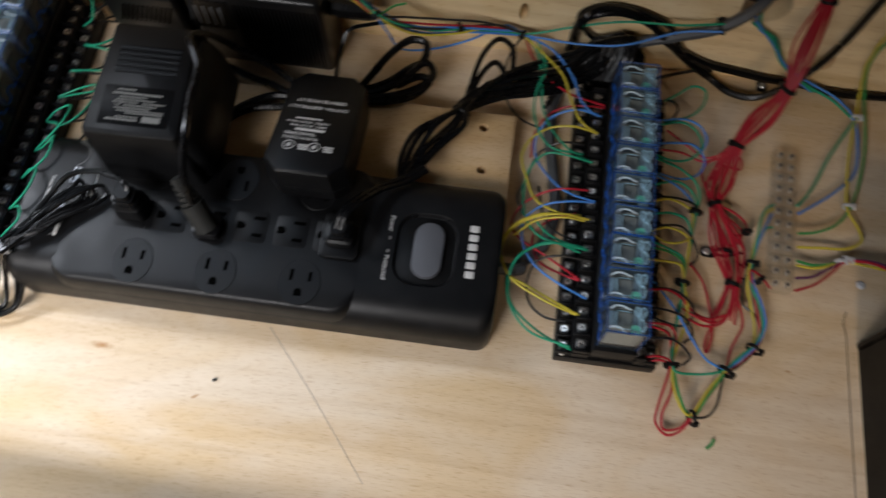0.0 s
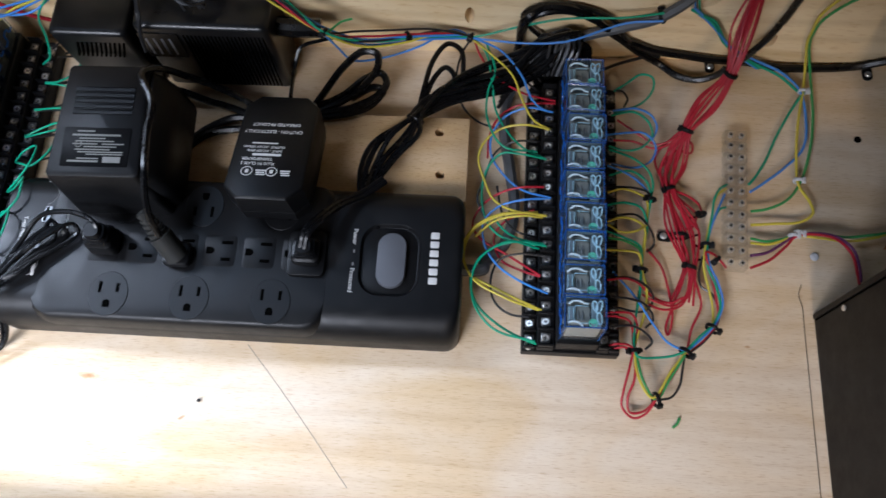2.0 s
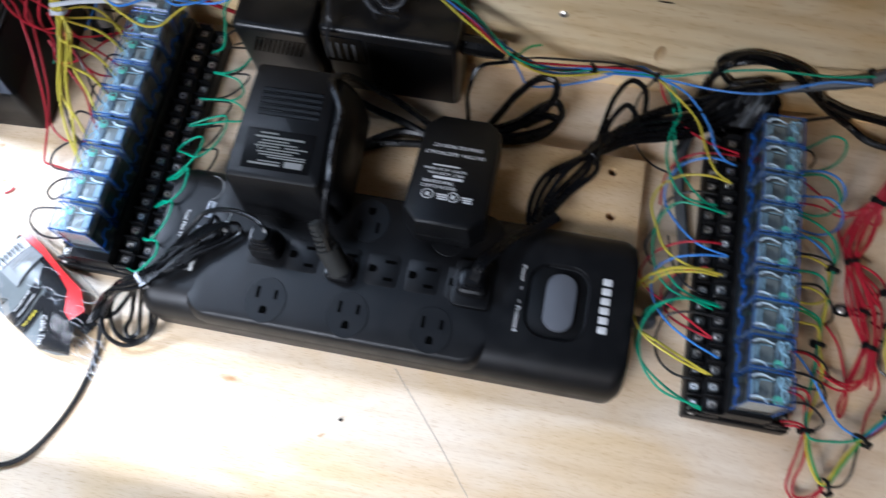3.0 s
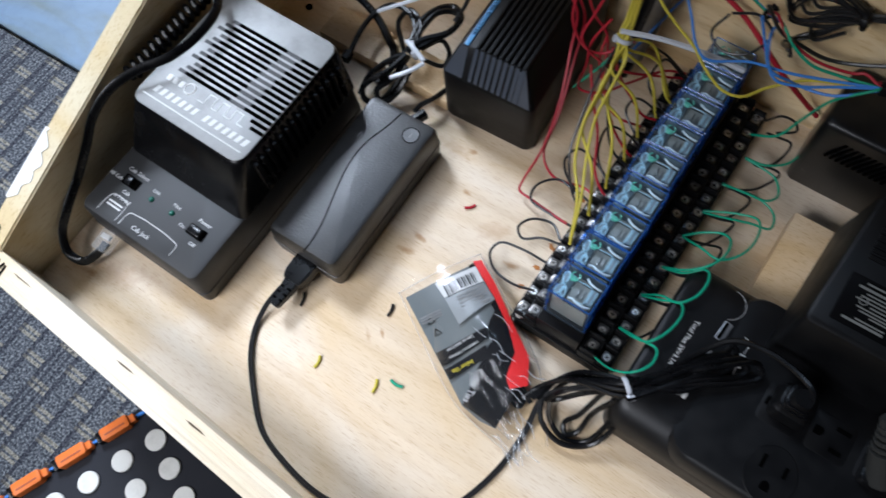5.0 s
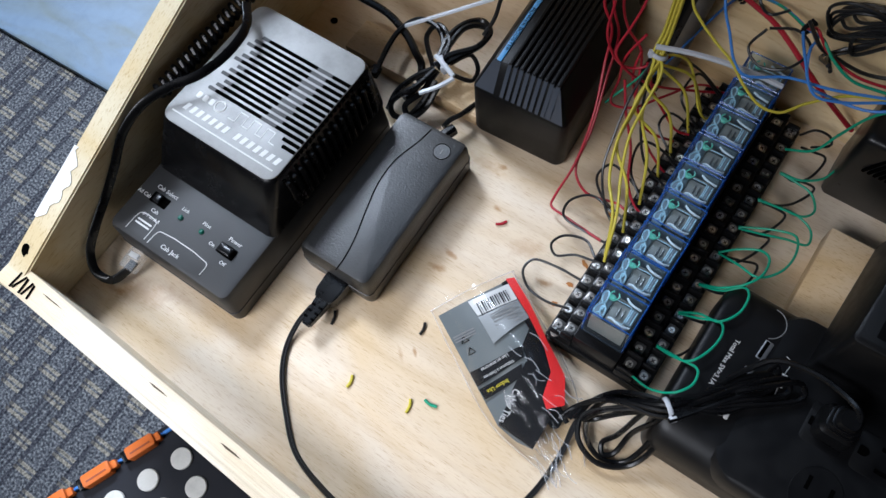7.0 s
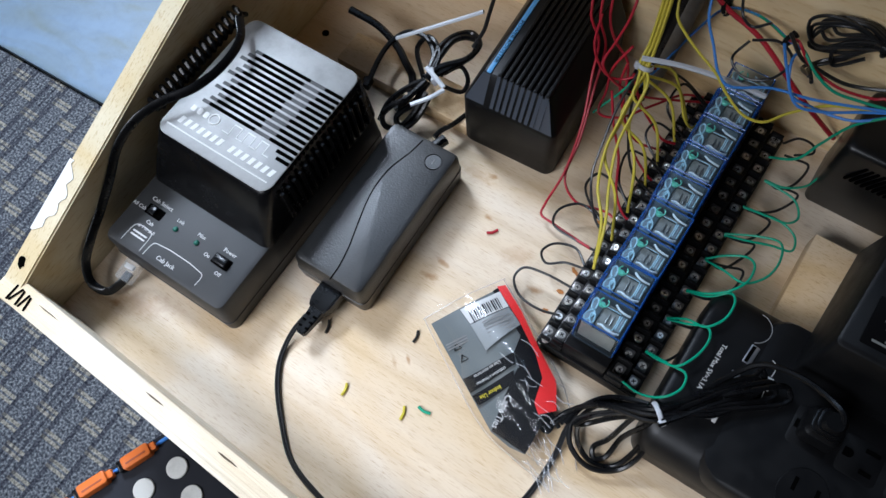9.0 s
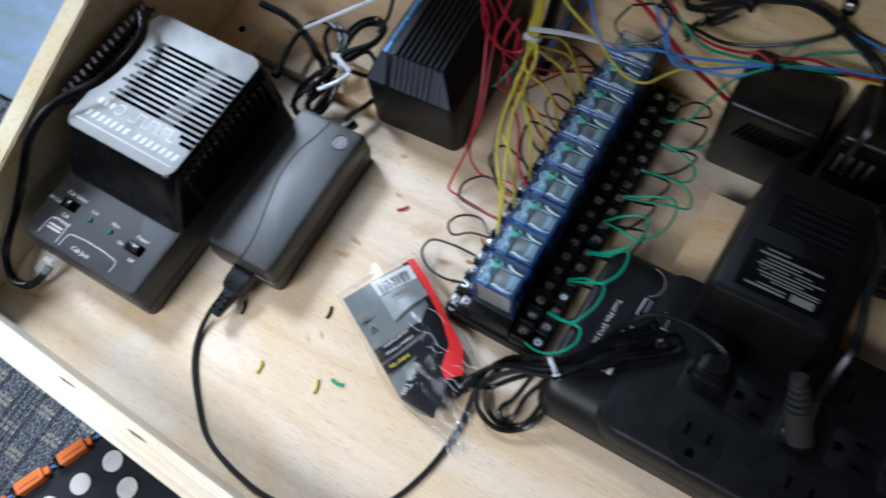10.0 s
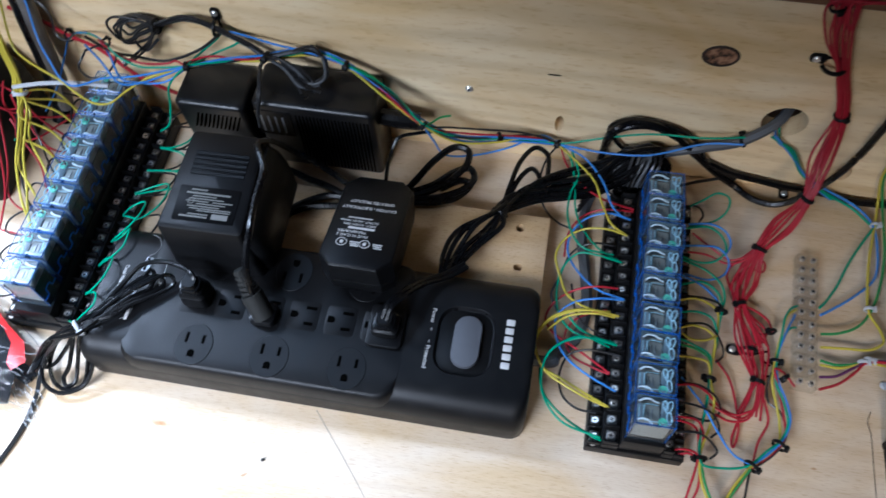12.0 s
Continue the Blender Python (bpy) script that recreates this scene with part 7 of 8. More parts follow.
run("wire", "black", [(-0.2238, 0.1048, 0.0200), (-0.2445, 0.1119, 0.0180), (-0.2558, 0.1233, 0.0200), (-0.2520, 0.1346, 0.0220), (-0.2348, 0.1307, 0.0220), (-0.2227, 0.1249, 0.0200)], 0.0009)
run("wire", "black", [(-0.2207, 0.1213, 0.0200), (-0.2384, 0.1358, 0.0260), (-0.2421, 0.1559, 0.0300), (-0.2259, 0.1576, 0.0280), (-0.2143, 0.1550, 0.0200)], 0.0009)
run("wire", "black", [(-0.2164, 0.1588, 0.0200), (-0.2388, 0.1719, 0.0320), (-0.2365, 0.1822, 0.0340), (-0.2187, 0.1838, 0.0260), (-0.2130, 0.1838, 0.0200)], 0.0009)
run("wire", "black", [(-0.2161, 0.1896, 0.0200), (-0.2360, 0.1950, 0.0380), (-0.2343, 0.2122, 0.0440), (-0.2202, 0.2164, 0.0300), (-0.2120, 0.2171, 0.0220)], 0.0009)
run("wire", "black", [(-0.2106, 0.2195, 0.0200), (-0.2317, 0.2171, 0.0400), (-0.2414, 0.2083, 0.0560)], 0.0009)
run("wire", "black", [(-0.2552, 0.1845, 0.0800), (-0.2561, 0.1807, 0.0720), (-0.2505, 0.1660, 0.0440), (-0.2323, 0.1422, 0.0300), (-0.2143, 0.1390, 0.0220)], 0.0009)
run("wire", "yellow", [(-0.2531, 0.1856, 0.0820), (-0.2467, 0.1942, 0.0760), (-0.2399, 0.2008, 0.0660), (-0.2310, 0.1992, 0.0500), (-0.2224, 0.1918, 0.0400), (-0.2152, 0.1978, 0.0240), (-0.2133, 0.2073, 0.0220)], 0.0009)

h = thing("wire_harness", pose(0, 0, 0), "green jumper loops along the relay board's screws", "wires")
run("wire", "green", [(-0.1735, 0.0184, 0.0200), (-0.1584, 0.0126, 0.0340), (-0.1463, 0.0145, 0.0480), (-0.1403, 0.0239, 0.0500), (-0.1420, 0.0323, 0.0500), (-0.1525, 0.0351, 0.0420), (-0.1666, 0.0417, 0.0220)], 0.0008)
run("wire", "green", [(-0.1663, 0.0411, 0.0220), (-0.1572, 0.0362, 0.0360), (-0.1478, 0.0349, 0.0480), (-0.1416, 0.0463, 0.0500), (-0.1402, 0.0584, 0.0500), (-0.1435, 0.0656, 0.0460), (-0.1544, 0.0653, 0.0360), (-0.1657, 0.0668, 0.0220)], 0.0008)
run("wire", "green", [(-0.1661, 0.0674, 0.0220), (-0.1556, 0.0686, 0.0340), (-0.1446, 0.0657, 0.0460), (-0.1378, 0.0756, 0.0480), (-0.1377, 0.0881, 0.0480), (-0.1417, 0.0941, 0.0420), (-0.1513, 0.0889, 0.0340), (-0.1638, 0.0900, 0.0220)], 0.0008)
run("wire", "green", [(-0.1642, 0.0907, 0.0220), (-0.1523, 0.0896, 0.0360), (-0.1426, 0.0948, 0.0440), (-0.1371, 0.1040, 0.0460), (-0.1374, 0.1184, 0.0420), (-0.1435, 0.1238, 0.0360), (-0.1550, 0.1205, 0.0300), (-0.1639, 0.1162, 0.0220)], 0.0008)
run("wire", "green", [(-0.1636, 0.1155, 0.0220), (-0.1505, 0.1091, 0.0340), (-0.1377, 0.1044, 0.0420), (-0.1284, 0.1148, 0.0420), (-0.1256, 0.1324, 0.0380), (-0.1300, 0.1448, 0.0340), (-0.1429, 0.1449, 0.0280), (-0.1617, 0.1385, 0.0220)], 0.0008)
run("wire", "green", [(-0.1612, 0.1375, 0.0220), (-0.1479, 0.1394, 0.0260), (-0.1332, 0.1444, 0.0260), (-0.1207, 0.1490, 0.0240), (-0.1231, 0.1589, 0.0240), (-0.1363, 0.1643, 0.0240), (-0.1598, 0.1621, 0.0220)], 0.0008)
run("wire", "green", [(-0.1601, 0.1628, 0.0220), (-0.1437, 0.1622, 0.0260), (-0.1313, 0.1642, 0.0260), (-0.1269, 0.1727, 0.0240), (-0.1335, 0.1827, 0.0240), (-0.1444, 0.1853, 0.0240), (-0.1563, 0.1872, 0.0220)], 0.0008)
run("wire", "green", [(-0.1567, 0.1879, 0.0220), (-0.1439, 0.1868, 0.0260), (-0.1324, 0.1952, 0.0260), (-0.1266, 0.2077, 0.0260), (-0.1232, 0.2062, 0.0240)], 0.0008)
run("wire", "black", [(-0.1532, 0.1889, 0.0200), (-0.1472, 0.1886, 0.0180), (-0.1383, 0.2014, 0.0120), (-0.1360, 0.2213, 0.0100), (-0.1451, 0.2185, 0.0140), (-0.1531, 0.2135, 0.0200)], 0.0009)
run("wire", "black", [(-0.1568, 0.1637, 0.0200), (-0.1502, 0.1662, 0.0180), (-0.1392, 0.1781, 0.0120), (-0.1325, 0.1964, 0.0100), (-0.1435, 0.1939, 0.0140), (-0.1529, 0.1881, 0.0200)], 0.0009)
run("wire", "black", [(-0.1584, 0.1394, 0.0200), (-0.1532, 0.1405, 0.0180), (-0.1445, 0.1506, 0.0120), (-0.1399, 0.1686, 0.0100), (-0.1490, 0.1673, 0.0140), (-0.1564, 0.1630, 0.0200)], 0.0009)
run("wire", "black", [(-0.1607, 0.1170, 0.0200), (-0.1539, 0.1164, 0.0180), (-0.1457, 0.1301, 0.0120), (-0.1411, 0.1477, 0.0100), (-0.1498, 0.1433, 0.0140), (-0.1580, 0.1387, 0.0200)], 0.0009)
run("wire", "black", [(-0.1610, 0.0914, 0.0200), (-0.1533, 0.0933, 0.0180), (-0.1411, 0.1056, 0.0120), (-0.1392, 0.1269, 0.0100), (-0.1498, 0.1223, 0.0140), (-0.1603, 0.1163, 0.0200)], 0.0009)
run("wire", "black", [(-0.1629, 0.0681, 0.0200), (-0.1576, 0.0693, 0.0180), (-0.1477, 0.0762, 0.0120), (-0.1453, 0.0982, 0.0100), (-0.1532, 0.0945, 0.0140), (-0.1606, 0.0908, 0.0200)], 0.0009)
run("wire", "black", [(-0.1635, 0.0423, 0.0200), (-0.1565, 0.0417, 0.0180), (-0.1488, 0.0542, 0.0120), (-0.1451, 0.0738, 0.0100), (-0.1543, 0.0716, 0.0140), (-0.1625, 0.0675, 0.0200)], 0.0009)
run("wire", "black", [(-0.1581, 0.2201, 0.0220), (-0.1504, 0.2291, 0.0220), (-0.1401, 0.2317, 0.0180), (-0.1374, 0.2295, 0.0140), (-0.1479, 0.2168, 0.0200)], 0.0009)

h = thing("wire_harness", pose(0, 0, 0), "thin black wires bundled in a clip on the back board", "wires")
cable_tie((-0.0516, 0.2282, 0.1100), 0.0050, "black", (0.90, -0.23, -0.36), h)
run("wire", "black", [(-0.1437, 0.2360, 0.1215), (-0.1101, 0.2350, 0.1348), (-0.0893, 0.2350, 0.1271), (-0.0705, 0.2350, 0.1157), (-0.0552, 0.2340, 0.1058), (-0.0326, 0.2270, 0.1080), (-0.0184, 0.2128, 0.1040), (-0.0032, 0.2082, 0.1000)], 0.0012)
run("wire", "black", [(-0.1460, 0.2360, 0.1205), (-0.1103, 0.2350, 0.1384), (-0.0862, 0.2360, 0.1278), (-0.0696, 0.2360, 0.1148), (-0.0535, 0.2330, 0.1059), (-0.0331, 0.2204, 0.1080), (-0.0132, 0.2072, 0.1040), (-0.0046, 0.2120, 0.1000)], 0.0009)
run("wire", "grey", [(-0.1435, 0.2360, 0.1246), (-0.1146, 0.2370, 0.1346), (-0.0908, 0.2370, 0.1242), (-0.0731, 0.2370, 0.1132), (-0.0554, 0.2330, 0.1055), (-0.0334, 0.2198, 0.1080), (-0.0185, 0.2081, 0.1040), (-0.0053, 0.2148, 0.1000)], 0.0012)
run("wire", "black", [(-0.1436, 0.2380, 0.1214), (-0.1137, 0.2360, 0.1375), (-0.0857, 0.2360, 0.1279), (-0.0703, 0.2360, 0.1141), (-0.0549, 0.2320, 0.1067), (-0.0356, 0.2340, 0.1116), (-0.0115, 0.2330, 0.1235), (-0.0057, 0.2330, 0.1118), (-0.0003, 0.2214, 0.1040), (-0.0102, 0.2152, 0.1020), (-0.0304, 0.2209, 0.1060), (-0.0410, 0.2306, 0.1060)], 0.0012)
run("wire", "black", [(-0.1455, 0.2350, 0.1222), (-0.1121, 0.2350, 0.1387), (-0.0878, 0.2360, 0.1269), (-0.0717, 0.2370, 0.1135), (-0.0539, 0.2320, 0.1088), (-0.0358, 0.2340, 0.1128), (-0.0160, 0.2330, 0.1184), (-0.0034, 0.2320, 0.1100), (-0.0033, 0.2221, 0.1040), (-0.0110, 0.2168, 0.1020), (-0.0287, 0.2164, 0.1060), (-0.0356, 0.2248, 0.1060)], 0.0009)
run("wire", "black", [(-0.1445, 0.2370, 0.1216), (-0.1126, 0.2370, 0.1349), (-0.0886, 0.2350, 0.1278), (-0.0699, 0.2370, 0.1150), (-0.0551, 0.2330, 0.1069), (-0.0339, 0.2350, 0.1102), (-0.0138, 0.2350, 0.1160), (-0.0034, 0.2330, 0.1089), (-0.0018, 0.2218, 0.1040), (-0.0121, 0.2137, 0.1020), (-0.0286, 0.2212, 0.1060), (-0.0358, 0.2272, 0.1060)], 0.0012)
run("wire", "grey", [(-0.1436, 0.2380, 0.1238), (-0.1151, 0.2380, 0.1311), (-0.0867, 0.2360, 0.1259), (-0.0717, 0.2360, 0.1158), (-0.0532, 0.2320, 0.1076), (-0.0322, 0.2330, 0.1132), (-0.0129, 0.2360, 0.1169), (-0.0049, 0.2310, 0.1109), (-0.0020, 0.2188, 0.1040), (-0.0108, 0.2139, 0.1020), (-0.0305, 0.2179, 0.1060), (-0.0376, 0.2269, 0.1060)], 0.0012)
run("wire", "black", [(-0.1445, 0.2360, 0.1220), (-0.1115, 0.2350, 0.1346), (-0.0901, 0.2370, 0.1250), (-0.0722, 0.2360, 0.1157), (-0.0559, 0.2320, 0.1065), (-0.0552, 0.2212, 0.1060), (-0.0519, 0.2006, 0.1000), (-0.0533, 0.1924, 0.0860), (-0.0515, 0.1845, 0.0760)], 0.0012)
run("wire", "black", [(-0.1435, 0.2360, 0.1222), (-0.1101, 0.2370, 0.1370), (-0.0888, 0.2360, 0.1268), (-0.0682, 0.2340, 0.1197), (-0.0547, 0.2340, 0.1059), (-0.0545, 0.2207, 0.1060), (-0.0502, 0.1997, 0.1000), (-0.0524, 0.1908, 0.0860), (-0.0512, 0.1851, 0.0760)], 0.0012)
run("wire", "black", [(-0.1481, 0.2380, 0.1182), (-0.1540, 0.2360, 0.1015), (-0.1694, 0.2310, 0.0876), (-0.1678, 0.2106, 0.1040)], 0.0009)
run("wire", "black", [(-0.1436, 0.2370, 0.1230), (-0.1538, 0.2370, 0.1044), (-0.1687, 0.2310, 0.0918), (-0.1649, 0.2080, 0.1040)], 0.0012)
run("wire", "black", [(-0.1432, 0.2370, 0.1199), (-0.1528, 0.2360, 0.1049), (-0.1727, 0.2340, 0.0831), (-0.1671, 0.2113, 0.1040)], 0.0012)
run("wire", "black", [(-0.1471, 0.2380, 0.1208), (-0.1604, 0.2350, 0.1267), (-0.1778, 0.2350, 0.1148), (-0.1739, 0.2340, 0.1004), (-0.1576, 0.2340, 0.1145), (-0.1455, 0.2380, 0.1186)], 0.0009)
run("wire", "black", [(-0.1360, 0.2380, 0.1225), (-0.1525, 0.2380, 0.1292), (-0.1726, 0.2360, 0.1190), (-0.1765, 0.2340, 0.1013), (-0.1590, 0.2360, 0.1039), (-0.1397, 0.2380, 0.1189)], 0.0012)
run("wire", "black", [(-0.1367, 0.2380, 0.1206), (-0.1526, 0.2380, 0.1137), (-0.1630, 0.2320, 0.1087), (-0.1589, 0.2320, 0.0963), (-0.1455, 0.2360, 0.1073)], 0.0012)
run("wire", "black", [(-0.0894, 0.2380, 0.1203), (-0.1128, 0.2340, 0.1017), (-0.1452, 0.2300, 0.0886), (-0.1661, 0.2260, 0.0949), (-0.1760, 0.2160, 0.1092), (-0.1881, 0.2100, 0.1306)], 0.0012)
run("wire", "black", [(-0.2067, 0.2213, 0.1000), (-0.1915, 0.2248, 0.1040), (-0.1802, 0.2210, 0.0980), (-0.1862, 0.2089, 0.0900), (-0.2013, 0.2052, 0.0860), (-0.2120, 0.2111, 0.0900), (-0.2078, 0.2217, 0.0980)], 0.0009)
run("wire", "green", [(-0.0850, 0.2380, 0.1259), (-0.0934, 0.2380, 0.1147), (-0.1062, 0.2340, 0.1040), (-0.1129, 0.2123, 0.1080), (-0.1309, 0.2052, 0.0900), (-0.1402, 0.2048, 0.0600), (-0.1469, 0.2013, 0.0400), (-0.1614, 0.2040, 0.0240)], 0.0009)
run("wire", "green", [(-0.0710, 0.2370, 0.1180), (-0.0795, 0.2360, 0.1114), (-0.0986, 0.2340, 0.1007), (-0.1086, 0.2136, 0.1080)], 0.0009)
run("wire", "blue", [(-0.0813, 0.2380, 0.1241), (-0.0659, 0.2380, 0.1209), (-0.0429, 0.2360, 0.1172), (-0.0181, 0.2360, 0.1136), (0.0133, 0.2323, 0.1080)], 0.0009)
run("wire", "green", [(-0.1138, 0.2128, 0.1060), (-0.1372, 0.2099, 0.1040), (-0.1522, 0.2070, 0.1060), (-0.1663, 0.2089, 0.1120), (-0.1770, 0.2146, 0.1170), (-0.1880, 0.2270, 0.1060), (-0.2100, 0.2380, 0.1020), (-0.2310, 0.2410, 0.0930), (-0.2430, 0.2320, 0.0720), (-0.2520, 0.2150, 0.0520), (-0.2590, 0.1960, 0.0420)], 0.0009)
run("wire", "red", [(-0.1138, 0.2128, 0.1060), (-0.1248, 0.2171, 0.1060), (-0.1298, 0.2158, 0.1040), (-0.1512, 0.2107, 0.1060), (-0.1710, 0.2124, 0.1120), (-0.1822, 0.2150, 0.1220), (-0.1880, 0.2270, 0.1060), (-0.2100, 0.2380, 0.1020), (-0.2310, 0.2410, 0.0930), (-0.2430, 0.2320, 0.0720), (-0.2520, 0.2150, 0.0520), (-0.2590, 0.1960, 0.0420)], 0.0009)
run("wire", "blue", [(-0.1142, 0.2122, 0.1040), (-0.1338, 0.2037, 0.0940), (-0.1594, 0.2033, 0.0900), (-0.1709, 0.2034, 0.0920), (-0.1804, 0.2154, 0.1040), (-0.1800, 0.2151, 0.1160), (-0.1880, 0.2270, 0.1060), (-0.2100, 0.2380, 0.1020), (-0.2310, 0.2410, 0.0930), (-0.2430, 0.2320, 0.0720), (-0.2520, 0.2150, 0.0520), (-0.2590, 0.1960, 0.0420)], 0.0009)
run("cord", "red", [(-0.2750, 0.2420, 0.1180), (-0.2520, 0.2415, 0.1080), (-0.2314, 0.2390, 0.0960), (-0.2050, 0.2340, 0.0900), (-0.1670, 0.2221, 0.0720), (-0.1397, 0.2360, 0.0340), (-0.1316, 0.2396, 0.0240)], 0.0017)
run("wire", "black", [(-0.2003, 0.2137, 0.1280), (-0.2094, 0.2128, 0.1200), (-0.2166, 0.2139, 0.1240), (-0.2240, 0.2265, 0.1300), (-0.2305, 0.2317, 0.1360), (-0.2361, 0.2328, 0.1400)], 0.0009)
coil = random.Random(5)
for k in range(4):
    reach, wide, drop = 0.030 + 0.004 * (k % 4), 0.007 + 0.0022 * k, -0.004 - 0.004 * (k % 3)
    ax, az = -0.141 - 0.002 * coil.random(), 0.125 + 0.002 * coil.uniform(-1, 1)
    y = 0.2400 - 0.0024 * k
    run("spare_loop", "black", [(ax, y, az), (ax - 0.35 * reach, y, az + 0.45 * wide), (ax - 0.8 * reach, y, az + wide * 0.7 + drop), (ax - reach, y, az + drop), (ax - 0.8 * reach, y - 0.002, az - wide + drop), (ax - 0.35 * reach, y - 0.001, az - 0.7 * wide), (ax, y - 0.001, az - 0.001)], 0.0011)
cable_tie((-0.140, 0.2340, 0.125), 0.0060, "black", (0.95, 0, 0.2), h)
for k in range(5):
    end = Vector((-0.020 + 0.004 * k, 0.2095 + 0.0025 * (k % 3), 0.094 + 0.001 * k))
    run("cut_end", "grey" if k == 2 else "black", [(-0.0516, 0.2282, 0.1100), (-0.040, 0.2262, 0.1115), (-0.031 + 0.003 * k, 0.2200, 0.1090), tuple(end)], 0.0011)
cable_tie((-0.1880, 0.2270, 0.1060), 0.0036, "black", (-0.85, 0.45, -0.1), h)
cable_tie((-0.2310, 0.2400, 0.0940), 0.0042, "black", (-0.80, 0.0, -0.5), h)

sleeve = thing("cable_sleeve", pose(0, 0, 0), "black cable sleeve with dusty sides rising by the back board", "cable sleeve")
BEND = [Vector(c) for c in ((-0.2650, 0.2110, 0.0092), (-0.2630, 0.2200, 0.0220), (-0.2595, 0.2270, 0.0500), (-0.2535, 0.2325, 0.1100), (-0.2470, 0.2360, 0.1600), (-0.2430, 0.2362, 0.2040))]
part("tube_wall", tube(BEND, 0.0090, 14, 6), RUBBER, sleeve)
part("dusty_side", tube([c + Vector((0.0042, -0.0016, 0.0)) for c in BEND[1:]], 0.0072, 12, 6), SLEEVE, sleeve, "dusty grey side")

h = thing("power_cable", pose(0, 0, 0), "black two-core cord looping over the plywood to the power strip", "cord")
run("cord", "black", CORD, 0.0010, twin=0.0017)

h = thing("power_cable", pose(0, 0, 0), "spare cord folded and tied with white nylon on the power strip", "cord")
for k in range(4):
    j = 0.0026 * (k - 1.5)
    far = Vector((0.008 * (k % 3), 0.002 * k, 0))
    run("cord", "black", [LOOP[0] + Vector((j, j * 0.4, 0.002 * k)), LOOP[1] + Vector((j * 0.8, j, 0.001 * k)), LOOP[2] + Vector((j, j * 0.6, 0.002 * (k % 2))), LOOP[3] + Vector((0, j * 1.3, 0.0025 * (k % 3))), LOOP[4] + Vector((j, j * 2.2, 0.0022 * (k % 2))), LOOP[5] + Vector((j * 2, j * 1.6, 0.002 * (k % 3))) + far * 0.5, LOOP[6] + far, LOOP[7] + far, LOOP[8] + Vector((0, -0.003 * k, 0.003)), LOOP[3] + Vector((0.003, j * 1.2 - 0.002, 0.004))], 0.0016)
run("cord", "black", [(-0.1503, 0.0066, 0.0460), (-0.1552, -0.0037, 0.0300), (-0.1600, -0.0169, 0.0140), (-0.1649, -0.0240, 0.0060), (-0.1613, -0.0292, 0.0040), (-0.1563, -0.0256, 0.0040), (-0.1537, -0.0119, 0.0160), (-0.1460, -0.0017, 0.0400), (-0.1443, 0.0062, 0.0460)], 0.0017)
run("cord", "black", [(-0.1506, 0.0052, 0.0460), (-0.1632, -0.0029, 0.0360), (-0.1761, -0.0125, 0.0200), (-0.1807, -0.0188, 0.0100), (-0.1763, -0.0150, 0.0080), (-0.1650, -0.0060, 0.0200), (-0.1500, 0.0014, 0.0420)], 0.0017)
run("cord", "black", [(-0.1330, 0.0217, 0.0500), (-0.1217, 0.0430, 0.0540), (-0.1108, 0.0562, 0.0600), (-0.0917, 0.0591, 0.0660), (-0.0734, 0.0551, 0.0700), (-0.0644, 0.0499, 0.0720), (-0.0622, 0.0466, 0.0700)], 0.0018)
for k in range(2):
    e = 0.004 * k
    run("cord", "black", [(-0.1440, 0.0085, 0.0460), (-0.1560 - e, 0.0060, 0.0380), (-0.1710 - e, 0.0010, 0.0240), (-0.1800 - e, -0.0130, 0.0080 + e), (-0.1740 - e, -0.0260 - e, 0.0040 + e), (-0.1610, -0.0320 - e, 0.0036 + e), (-0.1490 + e, -0.0270, 0.0050 + e), (-0.1425 + e, -0.0090, 0.0250), (-0.1425, 0.0050, 0.0440)], 0.0017)
cable_tie((-0.1448, 0.0043, 0.0480), 0.0062, "white", (0.66, 0.75, 0.09), h)


# ---- clips on the board and plywood ----
def p_clip(m, label, r=0.0062):
    """Black nylon P-clip held by one pan-head screw."""
    t = thing("cable_clip", m, label, "cable clip")
    part("loop", tube([(0.009 + r * math.cos(radians(a)), 0, r + r * math.sin(radians(a)) - 0.001) for a in range(-170, 171, 20)], 0.0016, 6, 2), TERMINAL, t)
    part("tab", pad(-0.0065, 0.0055, -0.0038, 0.0038, 0.0, 0.0026, 0.003, 0.0006), TERMINAL, t)
    part("screw", disc(0.0027, 0.0026, 0.0042, 14, -0.0020, 0, 0.0008), METAL, t)
    return t


p_clip(pose(0.3440, 0.0860, 0, 0, 0, -4), "black plastic clip screwed over the red wires")
p_clip(pose(0.3855, 0.2400, 0, 0, 0, 90), "small black clip holding a cable to the plywood", 0.0042)
p_clip(pose(0.5130, 0.2380, 0, 0, 0, 90), "small black clip holding a cable beside the cabinet", 0.0042)
p_clip(pose(0.3560, WALL_Y, 0.1590, 90, 0, 0), "black clip screwed to the back board round red wires", 0.0080)
p_clip(pose(-0.0915, WALL_Y, 0.1345, 90, 90, 0), "black clip screwed to the back board round thin wires", 0.0070)
ws = thing("wall_screw", pose(0.1095, WALL_Y, 0.0815, 90, 0, 0), "bright pan-head screw in the back board", "screw")
part("head", disc(0.0032, 0, 0.0022, 16, edge=0.001), METAL, ws)
part("drive", disc(0.0012, 0.0021, 0.0024, 6), HOLE, ws)

